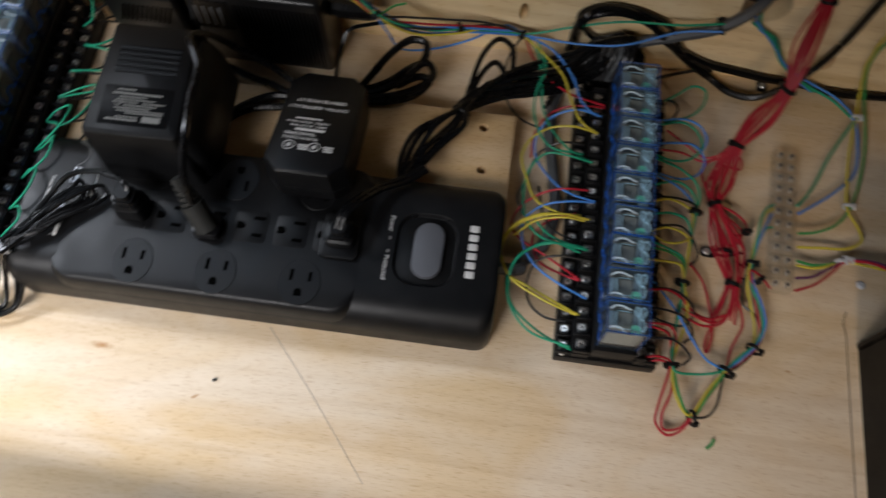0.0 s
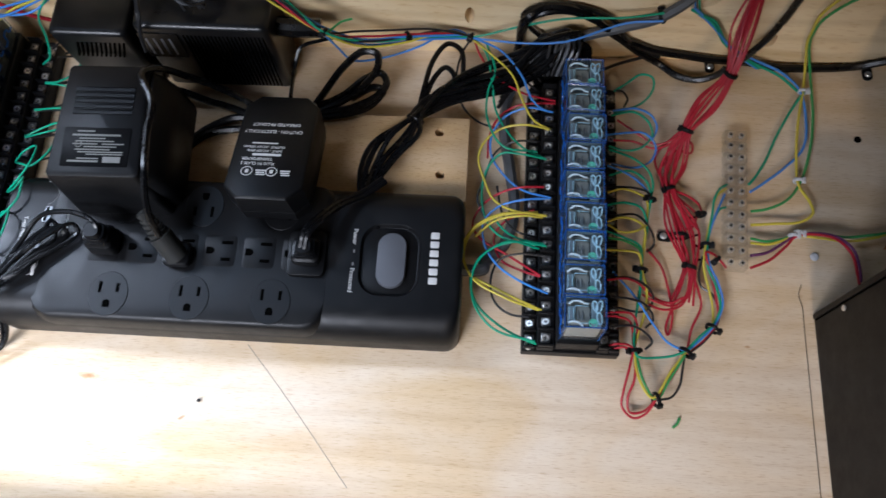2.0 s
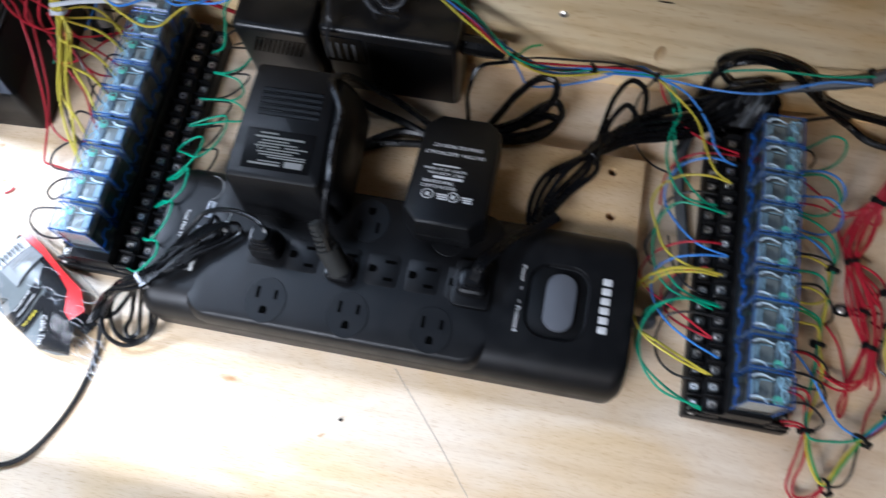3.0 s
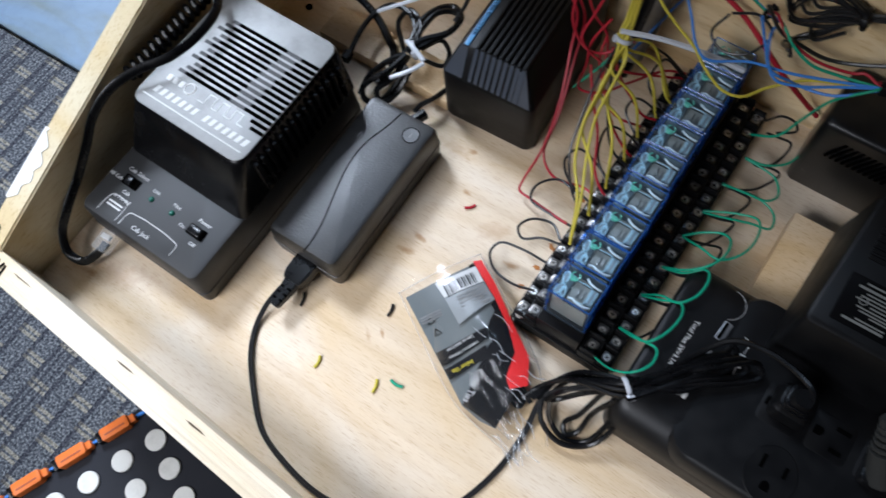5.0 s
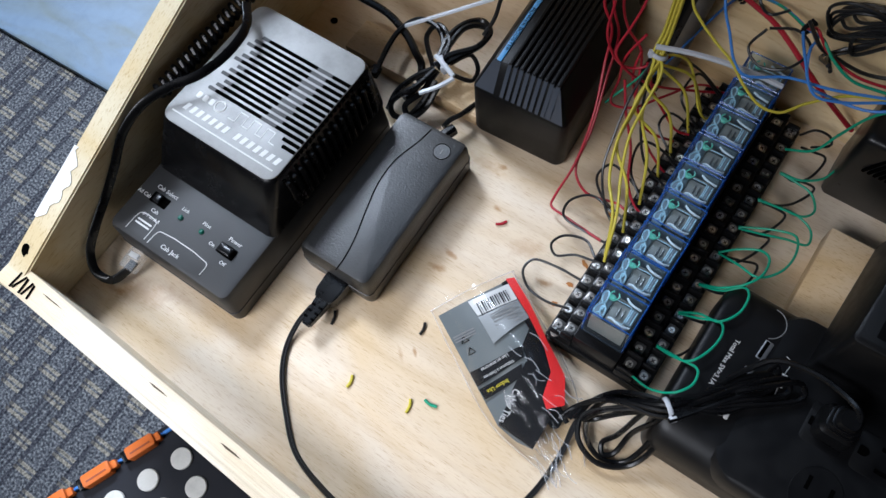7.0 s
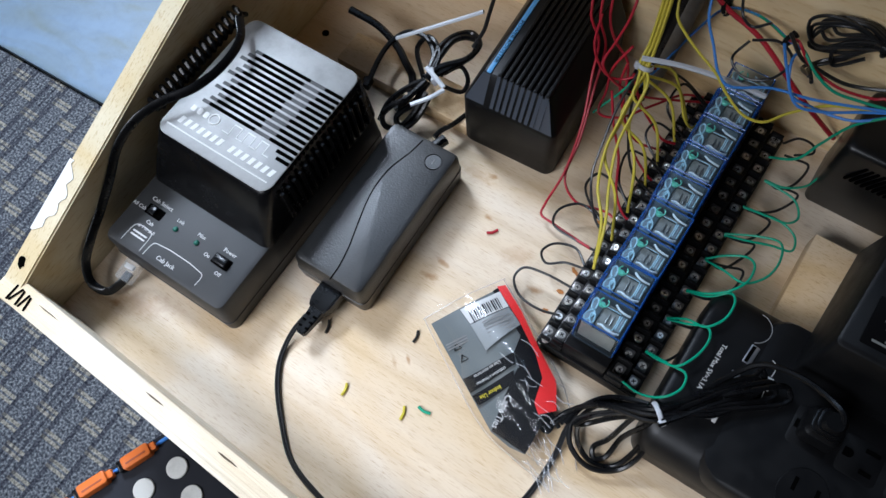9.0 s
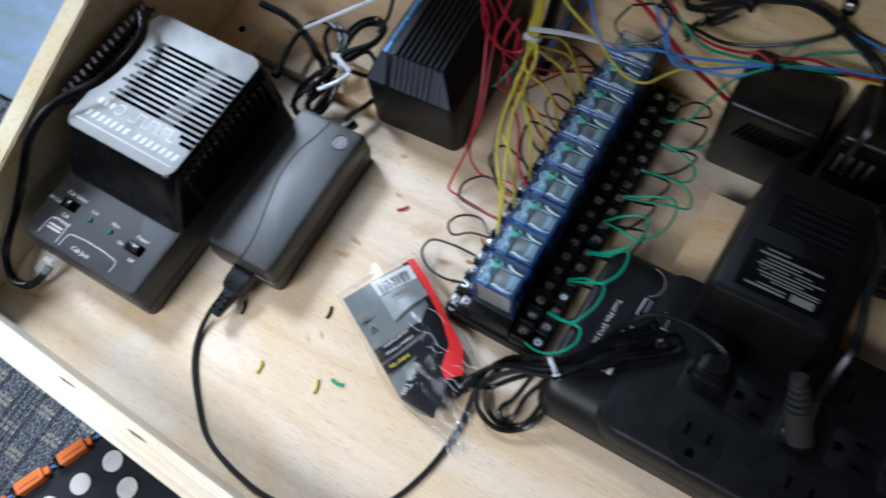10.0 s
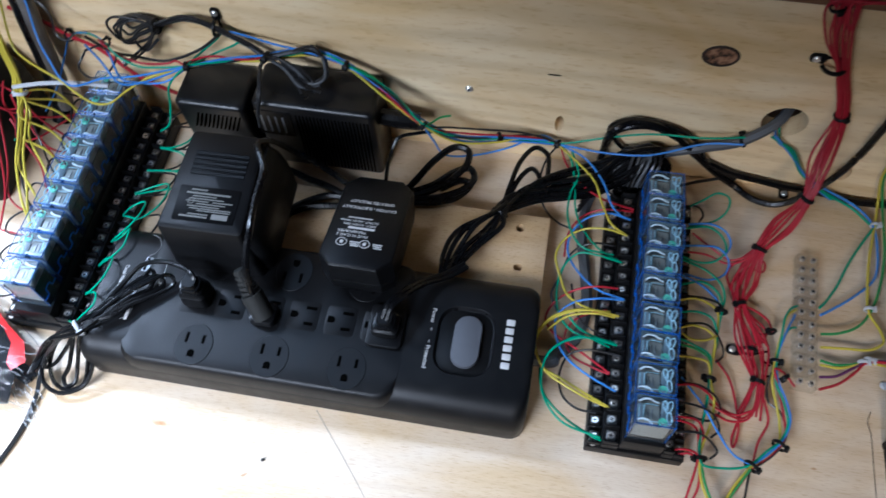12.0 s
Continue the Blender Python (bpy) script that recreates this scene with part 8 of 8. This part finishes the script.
# ---- knot plug and flecks in the veneer ----
KNOT, kn, kl, kb = shader("knot_wood", (0.3, 0.15, 0.08), 0.6)
kv = node(kn, "ShaderNodeTexNoise", Scale=1.0, Detail=3.0, Roughness=0.6)
kl.new(coords(kn, kl, (150, 150, 150)), kv.inputs["Vector"])
kr = ramp(kn, [(0.40, (0.015, 0.008, 0.005)), (0.50, (0.20, 0.095, 0.045)), (0.62, (0.40, 0.22, 0.12))])
kl.new(kv.outputs["Fac"], kr.inputs["Fac"])
kl.new(kr.outputs["Color"], kb.inputs["Base Color"])


def inlay(name, m, rx, ry, mat, label, category, n=22, wob=0.06):
    bm = bmesh.new()
    r = random.Random(int(rx * 1e5))
    k = [1 + r.uniform(-wob, wob) for _ in range(n)]
    loft(bm, [[(rx * k[i] * math.cos(2 * math.pi * i / n), ry * k[i] * math.sin(2 * math.pi * i / n), z) for i in range(n)] for z in (-0.0006, 0.0004)])
    ob = tagged(link(name, bm, mat), label, category)
    ob.matrix_basis = m
    return ob


BARK = shader("dark_bark", (0.035, 0.02, 0.014), 0.8)[0]
knot = inlay("knot_plug", pose(0.2915, WALL_Y, 0.1490, 90, 0, 0), 0.0125, 0.0095, KNOT, "dark brown oval knot in the back board", "knot")
part("bark_rim", tube([(0.0124 * math.cos(radians(a)), 0.0094 * math.sin(radians(a)), 0.0004) for a in range(0, 361, 15)], 0.0011, 5, 1), BARK, knot)
inlay("drill_hole", pose(0.4990, 0.1770, 0.0001), 0.0030, 0.0028, HOLE, "small dark drilled hole in the plywood", "hole")
inlay("drill_hole", pose(-0.4985, 0.1420, 0.0001), 0.0030, 0.0028, HOLE, "small dark drilled hole in the plywood", "hole")
inlay("wood_fleck", pose(0.1760, WALL_Y, 0.1090, 90, 0, 0), 0.0050, 0.0007, HOLE, "short dark split in the back board", "wood mark", 10, 0.3)
pin = thing("push_pin", pose(0.4552, 0.0756, 0), "white round-headed pin in the plywood", "pin")
part("head", disc(0.0032, 0.0, 0.0022, 16, edge=0.0012), NYLON, pin)
PENCIL = shader("pencil_grey", (0.42, 0.35, 0.28), 0.7)[0]
tagged(link("pencil_line", tube([(0.034, -0.0145, 0.0001), (0.073, -0.058, 0.0001), (0.118, -0.112, 0.0001)], 0.00030, 4, 4), PENCIL), "thin pencil line drawn across the plywood", "pencil line")
HAIR = shader("brown_enamel", (0.06, 0.04, 0.03), 0.5)[0]
tagged(link("hair_wire", tube([(0.4420, 0.0520, 0.004), (0.4400, 0.0440, 0.002), (0.4424, 0.036, 0.0006), (0.4424, 0.019, 0.0005), (0.4424, -0.05, 0.0005), (0.4424, -0.12, 0.0005)], 0.00026, 5, 4), HAIR), "hair-thin dark wire lying on the plywood", "wire")
# thin flat orange patch beside the cabinet
ORANGE_FLAT = shader("flat_orange", (0.46, 0.17, 0.04), 0.5)[0]
tagged(link("orange_patch", prism([(-0.0150, -0.010), (0.016, -0.006), (0.016, 0.018), (-0.004, 0.006)], "z", 0.0002, 0.0005), ORANGE_FLAT, smooth=0), "flat orange patch on the plywood beside the cabinet", "tape").matrix_basis = pose(0.522, 0.094, 0)

# ---- snippets of wire ----
for colour, x, y, a, n in (("leaf", 0.3468, -0.0547, 55, 0.0085), ("red", -0.2952, 0.0667, 48, 0.0080), ("yellow", -0.3163, -0.0784, 102, 0.0085), ("yellow", -0.2758, -0.0703, 107, 0.0090), ("green", -0.2653, -0.0617, 4, 0.0090), ("black", -0.3511, -0.0504, 112, 0.0095), ("black", -0.2972, -0.0241, 102, 0.0085), ("black", -0.0335, 0.178, 25, 0.0080), ("black", 0.0043, -0.0574, 30, 0.0022)):
    ob = link("wire_snippet", tube([(-n / 2, 0.0005, 0.0011), (0, -0.0004, 0.0011), (n / 2, 0.0004, 0.0013)], 0.0010, 7, 4), WIRES[colour])
    tagged(ob, {"leaf": "green"}.get(colour, colour) + " snipped wire offcut on the plywood", "wire offcut", "wire offcuts")
    ob.matrix_basis = pose(x, y, 0, 0, 0, a)

# ---- wires on the clear terminal block's far side ----
h = thing("wire_harness", pose(0, 0, 0), "yellow, green, blue and red wires tied from the terminal block", "wires")
for colour, points in SIDE_RUNS:
    run("wire", colour, points)
for at, turn in SIDE_TIES:
    cable_tie(at, 0.0034, "white", (math.sin(radians(turn)), math.cos(radians(turn)), 0) if turn < 50 else (0.1, 1, 0), h)

# ---- letters inked beside the block, as plain strokes ----
for x, y, w, a in ((0.3660, 0.1035, 0.0085, 10), (0.3655, 0.0880, 0.0100, 20), (0.3675, 0.0800, 0.0090, -30), (0.3700, 0.0690, 0.0080, 5)):
    ob = tagged(link("ink_mark", pad(-w / 2, w / 2, -0.0009, 0.0009, 0.0002, 0.0005, 0.0005, 0.0001), HOLE), "short black felt-pen stroke on the plywood", "ink mark")
    ob.matrix_basis = pose(x, y, 0, 0, 0, a)

# ---- bag of cable ties ----
bag = thing("cable_tie_bag", pose(-0.2388, -0.0111, 0.0, 0, 0, 60.4), "clear bag of black cable ties with a grey and red card", "bag")
CARD = shader("grey_card", (0.115, 0.13, 0.132), 0.4)[0]
CARDBLACK = shader("black_card", (0.004, 0.004, 0.005), 0.5, 0, 0.08)[0]
CARDPALE = shader("pale_card", (0.24, 0.255, 0.26), 0.4)[0]
CARDRED = shader("red_card", (0.72, 0.025, 0.025), 0.32)[0]
CARDYELLOW = shader("yellow_print", (0.75, 0.62, 0.02), 0.4)[0]


def curved(outline, lift, z=0.0, thick=0.0004):
    """A card cut to an outline, bowed lengthwise."""
    bm = prism(outline, "z", 0, thick)
    for k in range(-8, 9):
        for co, no in (((0.004 * k, 0, 0), (1, 0, 0)), ((0, 0.0075 * k, 0), (0, 1, 0))):
            bmesh.ops.bisect_plane(bm, geom=bm.verts[:] + bm.edges[:] + bm.faces[:], plane_co=co, plane_no=no)
    for v in bm.verts:
        v.co.z += z + lift(v.co.x, v.co.y)
    return bm


bow = lambda x, y: 0.006 + 0.008 * math.exp(-((x - 0.008) / 0.020) ** 2) * (0.5 + 0.5 * math.tanh((0.03 - y) / 0.02)) + 0.0007 * math.sin(x * 90 + y * 60)
part("card", curved([(-0.0278, 0.046), (0.0215, 0.047), (0.0234, 0.020), (0.0230, -0.003), (0.0180, -0.020), (0.0060, -0.032), (0.0020, -0.044), (-0.0140, -0.056), (-0.0205, -0.0474), (-0.0260, -0.034), (-0.0266, 0.003)], bow), CARD, bag, "grey printed card")
part("card_band", curved([(0.0185, 0.0468), (0.0225, 0.0472), (0.0232, 0.019), (0.0212, -0.010), (0.0176, -0.0205), (0.0060, -0.018), (0.0097, 0.002), (0.0190, 0.010)], bow, 0.0018), CARDBLACK, bag)
part("card_band", curved([(-0.0264, 0.0032), (0.0097, 0.0021), (0.0070, -0.0050), (-0.0262, -0.0068)], bow, 0.0018), CARDBLACK, bag)
part("card_band", curved([(-0.0262, -0.0090), (0.0040, -0.0080), (0.0010, -0.0150), (-0.0256, -0.0165)], bow, 0.0018), CARDBLACK, bag)
part("card_band", curved([(-0.0255, -0.0340), (-0.0075, -0.0185), (0.0070, -0.0080), (0.0180, -0.0205), (0.0060, -0.0320), (0.0030, -0.046), (-0.0140, -0.056)], bow, 0.0020), CARDBLACK, bag)
part("red_flash", curved([(0.0224, 0.048), (0.0278, 0.0463), (0.0282, 0.0258), (0.0255, -0.0031), (0.0245, -0.0263), (0.0150, -0.0424), (0.0041, -0.0394), (0.0056, -0.0318), (0.0177, -0.0205), (0.0215, -0.005), (0.0232, 0.019)], bow, 0.0024), CARDRED, bag, "red printed flash")
part("bar_code_label", curved([(-0.0069, 0.0446), (0.0222, 0.0440), (0.0222, 0.0318), (-0.0057, 0.0327)], bow, 0.0027), WHITE, bag)
part("price_label", curved([(-0.0057, 0.0322), (0.0222, 0.0313), (0.0228, 0.0170), (-0.0051, 0.0118)], bow, 0.0023), CARDPALE, bag)
for k in range(14):
    x = -0.003 + 0.0016 * k
    w = (0.0008, 0.0004, 0.0010, 0.0005)[k % 4]
    o = part("bar", prism([(x, 0.0315), (x + w, 0.0315), (x + w, 0.0405), (x, 0.0405)], "z", 0, 0.0003), CARDBLACK, bag, smooth=0)
    o.matrix_basis = pose(0, 0, bow(x, 0.036) + 0.0034)
for text, s, x, y, a, mat in (("Cable Ties", 0.0064, -0.0145, -0.0268, 217, WHITE), ("Indoor Use", 0.0040, -0.015, -0.0128, 180, CARDYELLOW), ("Uso en interiores", 0.0033, -0.010, 0.0010, 180, WHITE), ("Utilisation à l'intérieur", 0.0029, -0.010, -0.0040, 180, WHITE)):
    m = pose(x, y, 0, 0, 0, a)
    for v in words(text, s, m, mat, bag, squeeze=0.8).data.vertices:
        p = m @ v.co
        v.co.z = bow(p.x, p.y) + 0.0029 + v.co.z
for k in range(5):
    bars([(0.001, 0.020 - 0.003 * (k % 2), 0, 0.0009)], pose(0, 0.0290 - 0.0026 * k, bow(0.01, 0.024) + 0.0030), GREYPRINT, bag)
for x, y in ((-0.0195, 0.0150), (-0.0200, 0.0235)):
    part("print_mark", tube([(x + 0.0028 * math.cos(radians(t)), y + 0.0028 * math.sin(radians(t)), bow(x, y) + 0.0010) for t in (90, 210, 330, 450)], 0.0004, 5, 1), CARDBLACK, bag)
bars([(-0.009, 0.009, 0.0018, 0.0009), (-0.009, 0.009, 0.0, 0.0009), (-0.009, 0.007, -0.0018, 0.0009)], pose(-0.017, 0.026, 0.0085, 0, 0, 0), GREYPRINT, bag)
for k in range(14):
    r = random.Random(k)
    x = 0.004 + r.uniform(-0.006, 0.012)
    part("packed_tie", tube([(x, -0.002 + r.uniform(-0.004, 0.006), 0.004 + 0.0009 * (k % 5)), (x + r.uniform(-0.003, 0.003), -0.024, 0.0045 + 0.0009 * (k % 6)), (x * 0.6 + 0.004, -0.046 + r.uniform(-0.006, 0.006), 0.003 + 0.0006 * (k % 4))], 0.0010, 5, 4, flat=1.6), TERMINAL, bag)
r = random.Random(11)
bm = bmesh.new()
NX, NY = 34, 52
grid = []
for top in (0, 1):
    g = []
    for j in range(NY + 1):
        v = j / NY
        y = 0.054 - 0.134 * v
        half = 0.031 - 0.019 * max(0, v - 0.72) / 0.28
        row = []
        for i in range(NX + 1):
            u = 2 * i / NX - 1
            x = half * u + 0.003 + 0.004 * math.sin(v * 9) * abs(u) - 0.024 * max(0, v - 0.70)
            swell = max(0, 1 - u ** 4) * (0.004 + 0.0125 * math.exp(-((v - 0.55) / 0.28) ** 2))
            crease = noise.noise(Vector((x * 70, y * 38, 3.0))) + 0.6 * noise.noise(Vector((x * 190 + y * 60, y * 120, 7.0)))
            amp = (0.0012 + 0.0028 * max(0, v - 0.45) + 0.010 * max(0, v - 0.68)) * (1 - abs(u) ** 3)
            z = 0.0006 + (swell + (bow(x, y) + 0.003) * max(0, 1 - u ** 6) + amp * crease) if top else 0.0004
            row.append(bm.verts.new((x, y, max(z, 0.0005 if top else 0.0004))))
        g.append(row)
    grid.append(g)
for g in grid:
    for j in range(NY):
        for i in range(NX):
            bm.faces.new((g[j][i], g[j][i + 1], g[j + 1][i + 1], g[j + 1][i]))
bmesh.ops.delete(bm, geom=[f for f in bm.faces if all(abs(v.co.z - 0.0004) < 1e-6 for v in f.verts)], context="FACES")
part("film", bm, FOIL, bag, "crinkled clear film", 70)

# whitish film for the bag's seams and for its modelled-in highlights
SEAMGLINT = clear("film_glint", (0.97, 0.97, 0.98), 0.15, 0.19, (0.85, 0.88, 0.92))
edge_l = [(-0.030, 0.053, 0.001), (-0.0305, 0.02, 0.0012), (-0.0290, -0.030, 0.0012), (-0.020, -0.056, 0.0012), (-0.010, -0.078, 0.001)]
for run_of in (edge_l, [(-x, y, z) for x, y, z in edge_l], [(-0.031, 0.053, 0.001), (0.0, 0.0545, 0.0016), (0.031, 0.053, 0.001)]):
    part("film_seam", tube(run_of, 0.0004, 5, 5), SEAMGLINT, bag)
r = random.Random(23)
# short pale tubes stand in for glints on the crinkled film
for k in range(44):
    low = k % 7 < 5
    x, y = (r.uniform(-0.016, 0.006), r.uniform(-0.078, -0.046)) if low else (r.uniform(-0.006, 0.026), r.uniform(-0.048, 0.002))
    a = r.uniform(-0.35, 0.35) + (0.0 if low else -0.3)
    d = Vector((math.sin(a), math.cos(a), 0)) * r.uniform(0.003, 0.008)
    z = 0.005 if low else bow(x, y) + 0.0046
    side_step = Vector((math.cos(a), -math.sin(a), 0)) * r.uniform(-0.0022, 0.0022)
    mid = Vector((x, y, z))
    part("film_glint", tube([mid - d, mid - d * 0.4 + side_step, mid + d * 0.3 + side_step * 1.3 + Vector((0, 0, 0.001)), mid + d], r.uniform(0.00025, 0.0005), 5, 3), SEAMGLINT, bag)

# ---- flat cab cord and coiled cord by the side board ----
h = thing("flat_cord", pose(0, 0, 0), "flat black phone cord with a clear plug in the controller", "cord")
bm = bmesh.new()
line = glide(FLATCORD, 8)
sections = []
for k, q in enumerate(line):
    along = (line[min(k + 1, len(line) - 1)] - line[max(k - 1, 0)]).normalized()
    up = Vector((0.75, -0.15, 0.65)).normalized()
    wide = along.cross(up).normalized()
    up = wide.cross(along)
    sections.append([tuple(q + wide * 0.0029 * u + up * 0.0010 * w) for u, w in ((-1, -0.6), (-0.8, -1), (0.8, -1), (1, -0.6), (1, 0.6), (0.8, 1), (-0.8, 1), (-1, 0.6))])
loft(bm, sections)
part("cord", bm, RUBBER, h)
CLEARPLUG = clear("clear_plug", (0.96, 0.96, 0.96), 0.05, 0.18)
part("plug", pad(-0.0055, 0.0055, -0.0090, 0.0060, -0.004, 0.004, 0.0008, 0.0006), CLEARPLUG, h, "clear modular plug").matrix_basis = pose(-0.4865, -0.0935, 0.0130, 0, 0, 6)
part("contacts", pad(-0.0035, 0.0035, -0.0005, 0.0030, 0.0015, 0.0042, 0.0003, 0.0002), WHITE, h).matrix_basis = pose(-0.4865, -0.0935, 0.0130, 0, 0, 6)
cc = thing("coiled_cord", pose(0, 0, 0), "black coiled cord lying between controller and side board", "cord")
part("cord", tube([(-0.5105 + 0.0045 * math.cos(k * math.pi / 4), -0.004 + 0.00072 * k, 0.078 + 0.0045 * math.sin(k * math.pi / 4)) for k in range(128)], 0.0018, 6, 1), RUBBER, cc)

# ---- tied leads behind the small adapter ----
h = thing("adapter_lead", pose(0, 0, 0), "black adapter leads looped and tied with white nylon", "cord")
for points, r in LEADS:
    run("cord", "black", points, r)
for at, turn, tip in LEAD_TIES:
    cable_tie(at, 0.0062, "white", (0.7, 0.7, 0.1), h)
for points in LEAD_TAILS:
    part("tie_tail", tube(points, 0.0012, 6, 5, flat=1.5), NYLON, h, "white nylon tie tail")

# ---- outside the tray ----
MAT = plywood("grey_speckled_mat", (0.165, 0.235, 0.33), (0.13, 0.19, 0.28), (0.42, 0.5, 0.6), (60, 60, 60), 0.5)
mat = tagged(link("floor_mat", pad(-0.85, 0.85, -0.50, 0.50, 0.0, 0.010, 0.02, 0.003), MAT), "blue-grey speckled mat lying on the carpet", "mat")
mat.matrix_basis = MATPOSE
pn = thing("peg_panel", pose(-0.4540, -0.2020, -0.1160, 0, 0, 67.7), "black panel with white round pads and orange clips", "panel")
PANELBLACK = plastic("matt_black_panel", (0.016, 0.017, 0.022), 0.5, 300, 0.3, 0.25)
part("board", pad(-0.170, 0.060, -0.150, 0.0065, -0.012, 0.0, 0.004, 0.0015), PANELBLACK, pn)
part("carcase", pad(-0.165, 0.055, -0.145, 0.0015, -0.284, -0.0125, 0.003, 0.001), PANELBLACK, pn)
PADWHITE = plastic("white_felt_pad", (0.62, 0.61, 0.57), 0.8, 500, 0.4, 0.3)
for i in range(5):
    for j in range(4):
        x, y = 0.0225 - 0.0290 * i, -0.0245 - 0.0258 * j
        part("round_pad", disc(0.0085, 0.0, 0.0022, 28, x, y, 0.0006), PADWHITE, pn, "white round pad")
CLIPORANGE = plastic("orange_plastic", (0.66, 0.16, 0.03), 0.35, 300, 0.1, 0.1)
for i in range(4):
    x = 0.0010 - 0.0375 * i
    c = part("orange_clip", pad(x - 0.0125, x + 0.0115, -0.0050, 0.0055, -0.004, 0.0085, 0.0022, 0.0016), CLIPORANGE, pn, "orange plastic clip")
    part("clip_end", pad(x + 0.0105, x + 0.0160, -0.0030, 0.0035, -0.003, 0.0060, 0.001, 0.0008), CLIPORANGE, c)
    # the groove's shade is drawn as a darker orange line
    part("clip_groove", pad(x - 0.0090, x + 0.0080, -0.0018, -0.0004, 0.0084, 0.0088, 0.0004, 0.0001), shader("orange_shadow_line", (0.30, 0.06, 0.012), 0.5)[0], c)
    part("clip_cap", pad(x - 0.0165, x - 0.0120, -0.0042, 0.0048, -0.004, 0.0070, 0.001, 0.0008), GLOSS, c)
part("blue_rail", tube([(-0.170, 0.0010, 0.001), (0.060, 0.0010, 0.001)], 0.0016, 6, 1), WIRES["blue"], pn, "thin blue rail")

# ---- marks on the tray's corner ----
for x, y, w, a in ((-0.5215, -0.1500, 0.0115, 88), (-0.5180, -0.1500, 0.0110, 70), (-0.5140, -0.1505, 0.0105, 95), (-0.5105, -0.1505, 0.0100, 80), (-0.5070, -0.1510, 0.0095, 100)):
    ob = tagged(link("ink_mark", pad(-w / 2, w / 2, -0.0008, 0.0008, 0, 0.0004, 0.0004, 0.0001), HOLE), "black felt-pen scribble on the tray's corner", "ink mark")
    ob.matrix_basis = pose(x, y + 0.002, 0.0452, 0, 0, a)

SLOPE = math.degrees(math.atan2(0.135, 0.401))
SCRAPE = plastic("flaked_white_paint", (0.80, 0.79, 0.76), 0.6, 300, 0.5, 0.2)
rs = random.Random(8)
edge = [(0.0086, 0.026 - 0.0026 * k) for k in range(21)] + [(0.0052 - 0.0075 * math.sin(math.pi * k / 20) + 0.0018 * math.sin(k * 1.3) + rs.uniform(-0.0005, 0.0005), -0.026 + 0.0026 * k) for k in range(21)]
scrape = tagged(link("paint_patch", prism(edge, "z", 0.0, 0.0005), SCRAPE, smooth=0), "flaked patch of white paint on the side board's edge", "paint patch")
scrape.matrix_basis = pose(-0.5345 + 0.0085, -0.085, 0.041 + 0.071 / 0.401 * 0.135 + 0.0001, -SLOPE, 0, 180)
inlay("edge_knot", pose(-0.5275, -0.1300, 0.041 + 0.026 / 0.401 * 0.135 + 0.0002, SLOPE, 0, 20), 0.0026, 0.0040, HOLE, "small black knot in the side board's edge", "knot", 12, 0.2)

# ---- plain table under the tray ----
tbl = thing("table", pose(0.15, 0.06, -0.40), "plain table carrying the plywood tray", "table")
part("tabletop", pad(-0.52, 0.60, -0.12, 0.20, 0.360, 0.3875, 0.004, 0.002), CAP, tbl)
for x in (-0.48, 0.56):
    for y in (-0.09, 0.17):
        part("leg", pad(x - 0.02, x + 0.02, y - 0.02, y + 0.02, 0.0, 0.3598, 0.003, 0.001), CAP, tbl)

RESIDUE = shader("amber_residue", (0.42, 0.16, 0.03), 0.5)[0]
rr = random.Random(31)
for k in range(6):
    x, y = -0.2335 + rr.uniform(-0.002, 0.001), 0.022 + 0.018 * k + rr.uniform(-0.005, 0.005)
    inlay("flux_spot", pose(x, y, 0.0003, 0, 0, rr.uniform(-40, 40)), rr.uniform(0.0018, 0.0034), rr.uniform(0.0010, 0.0018), RESIDUE, "small amber residue spot beside the relay board", "residue", 12, 0.35)
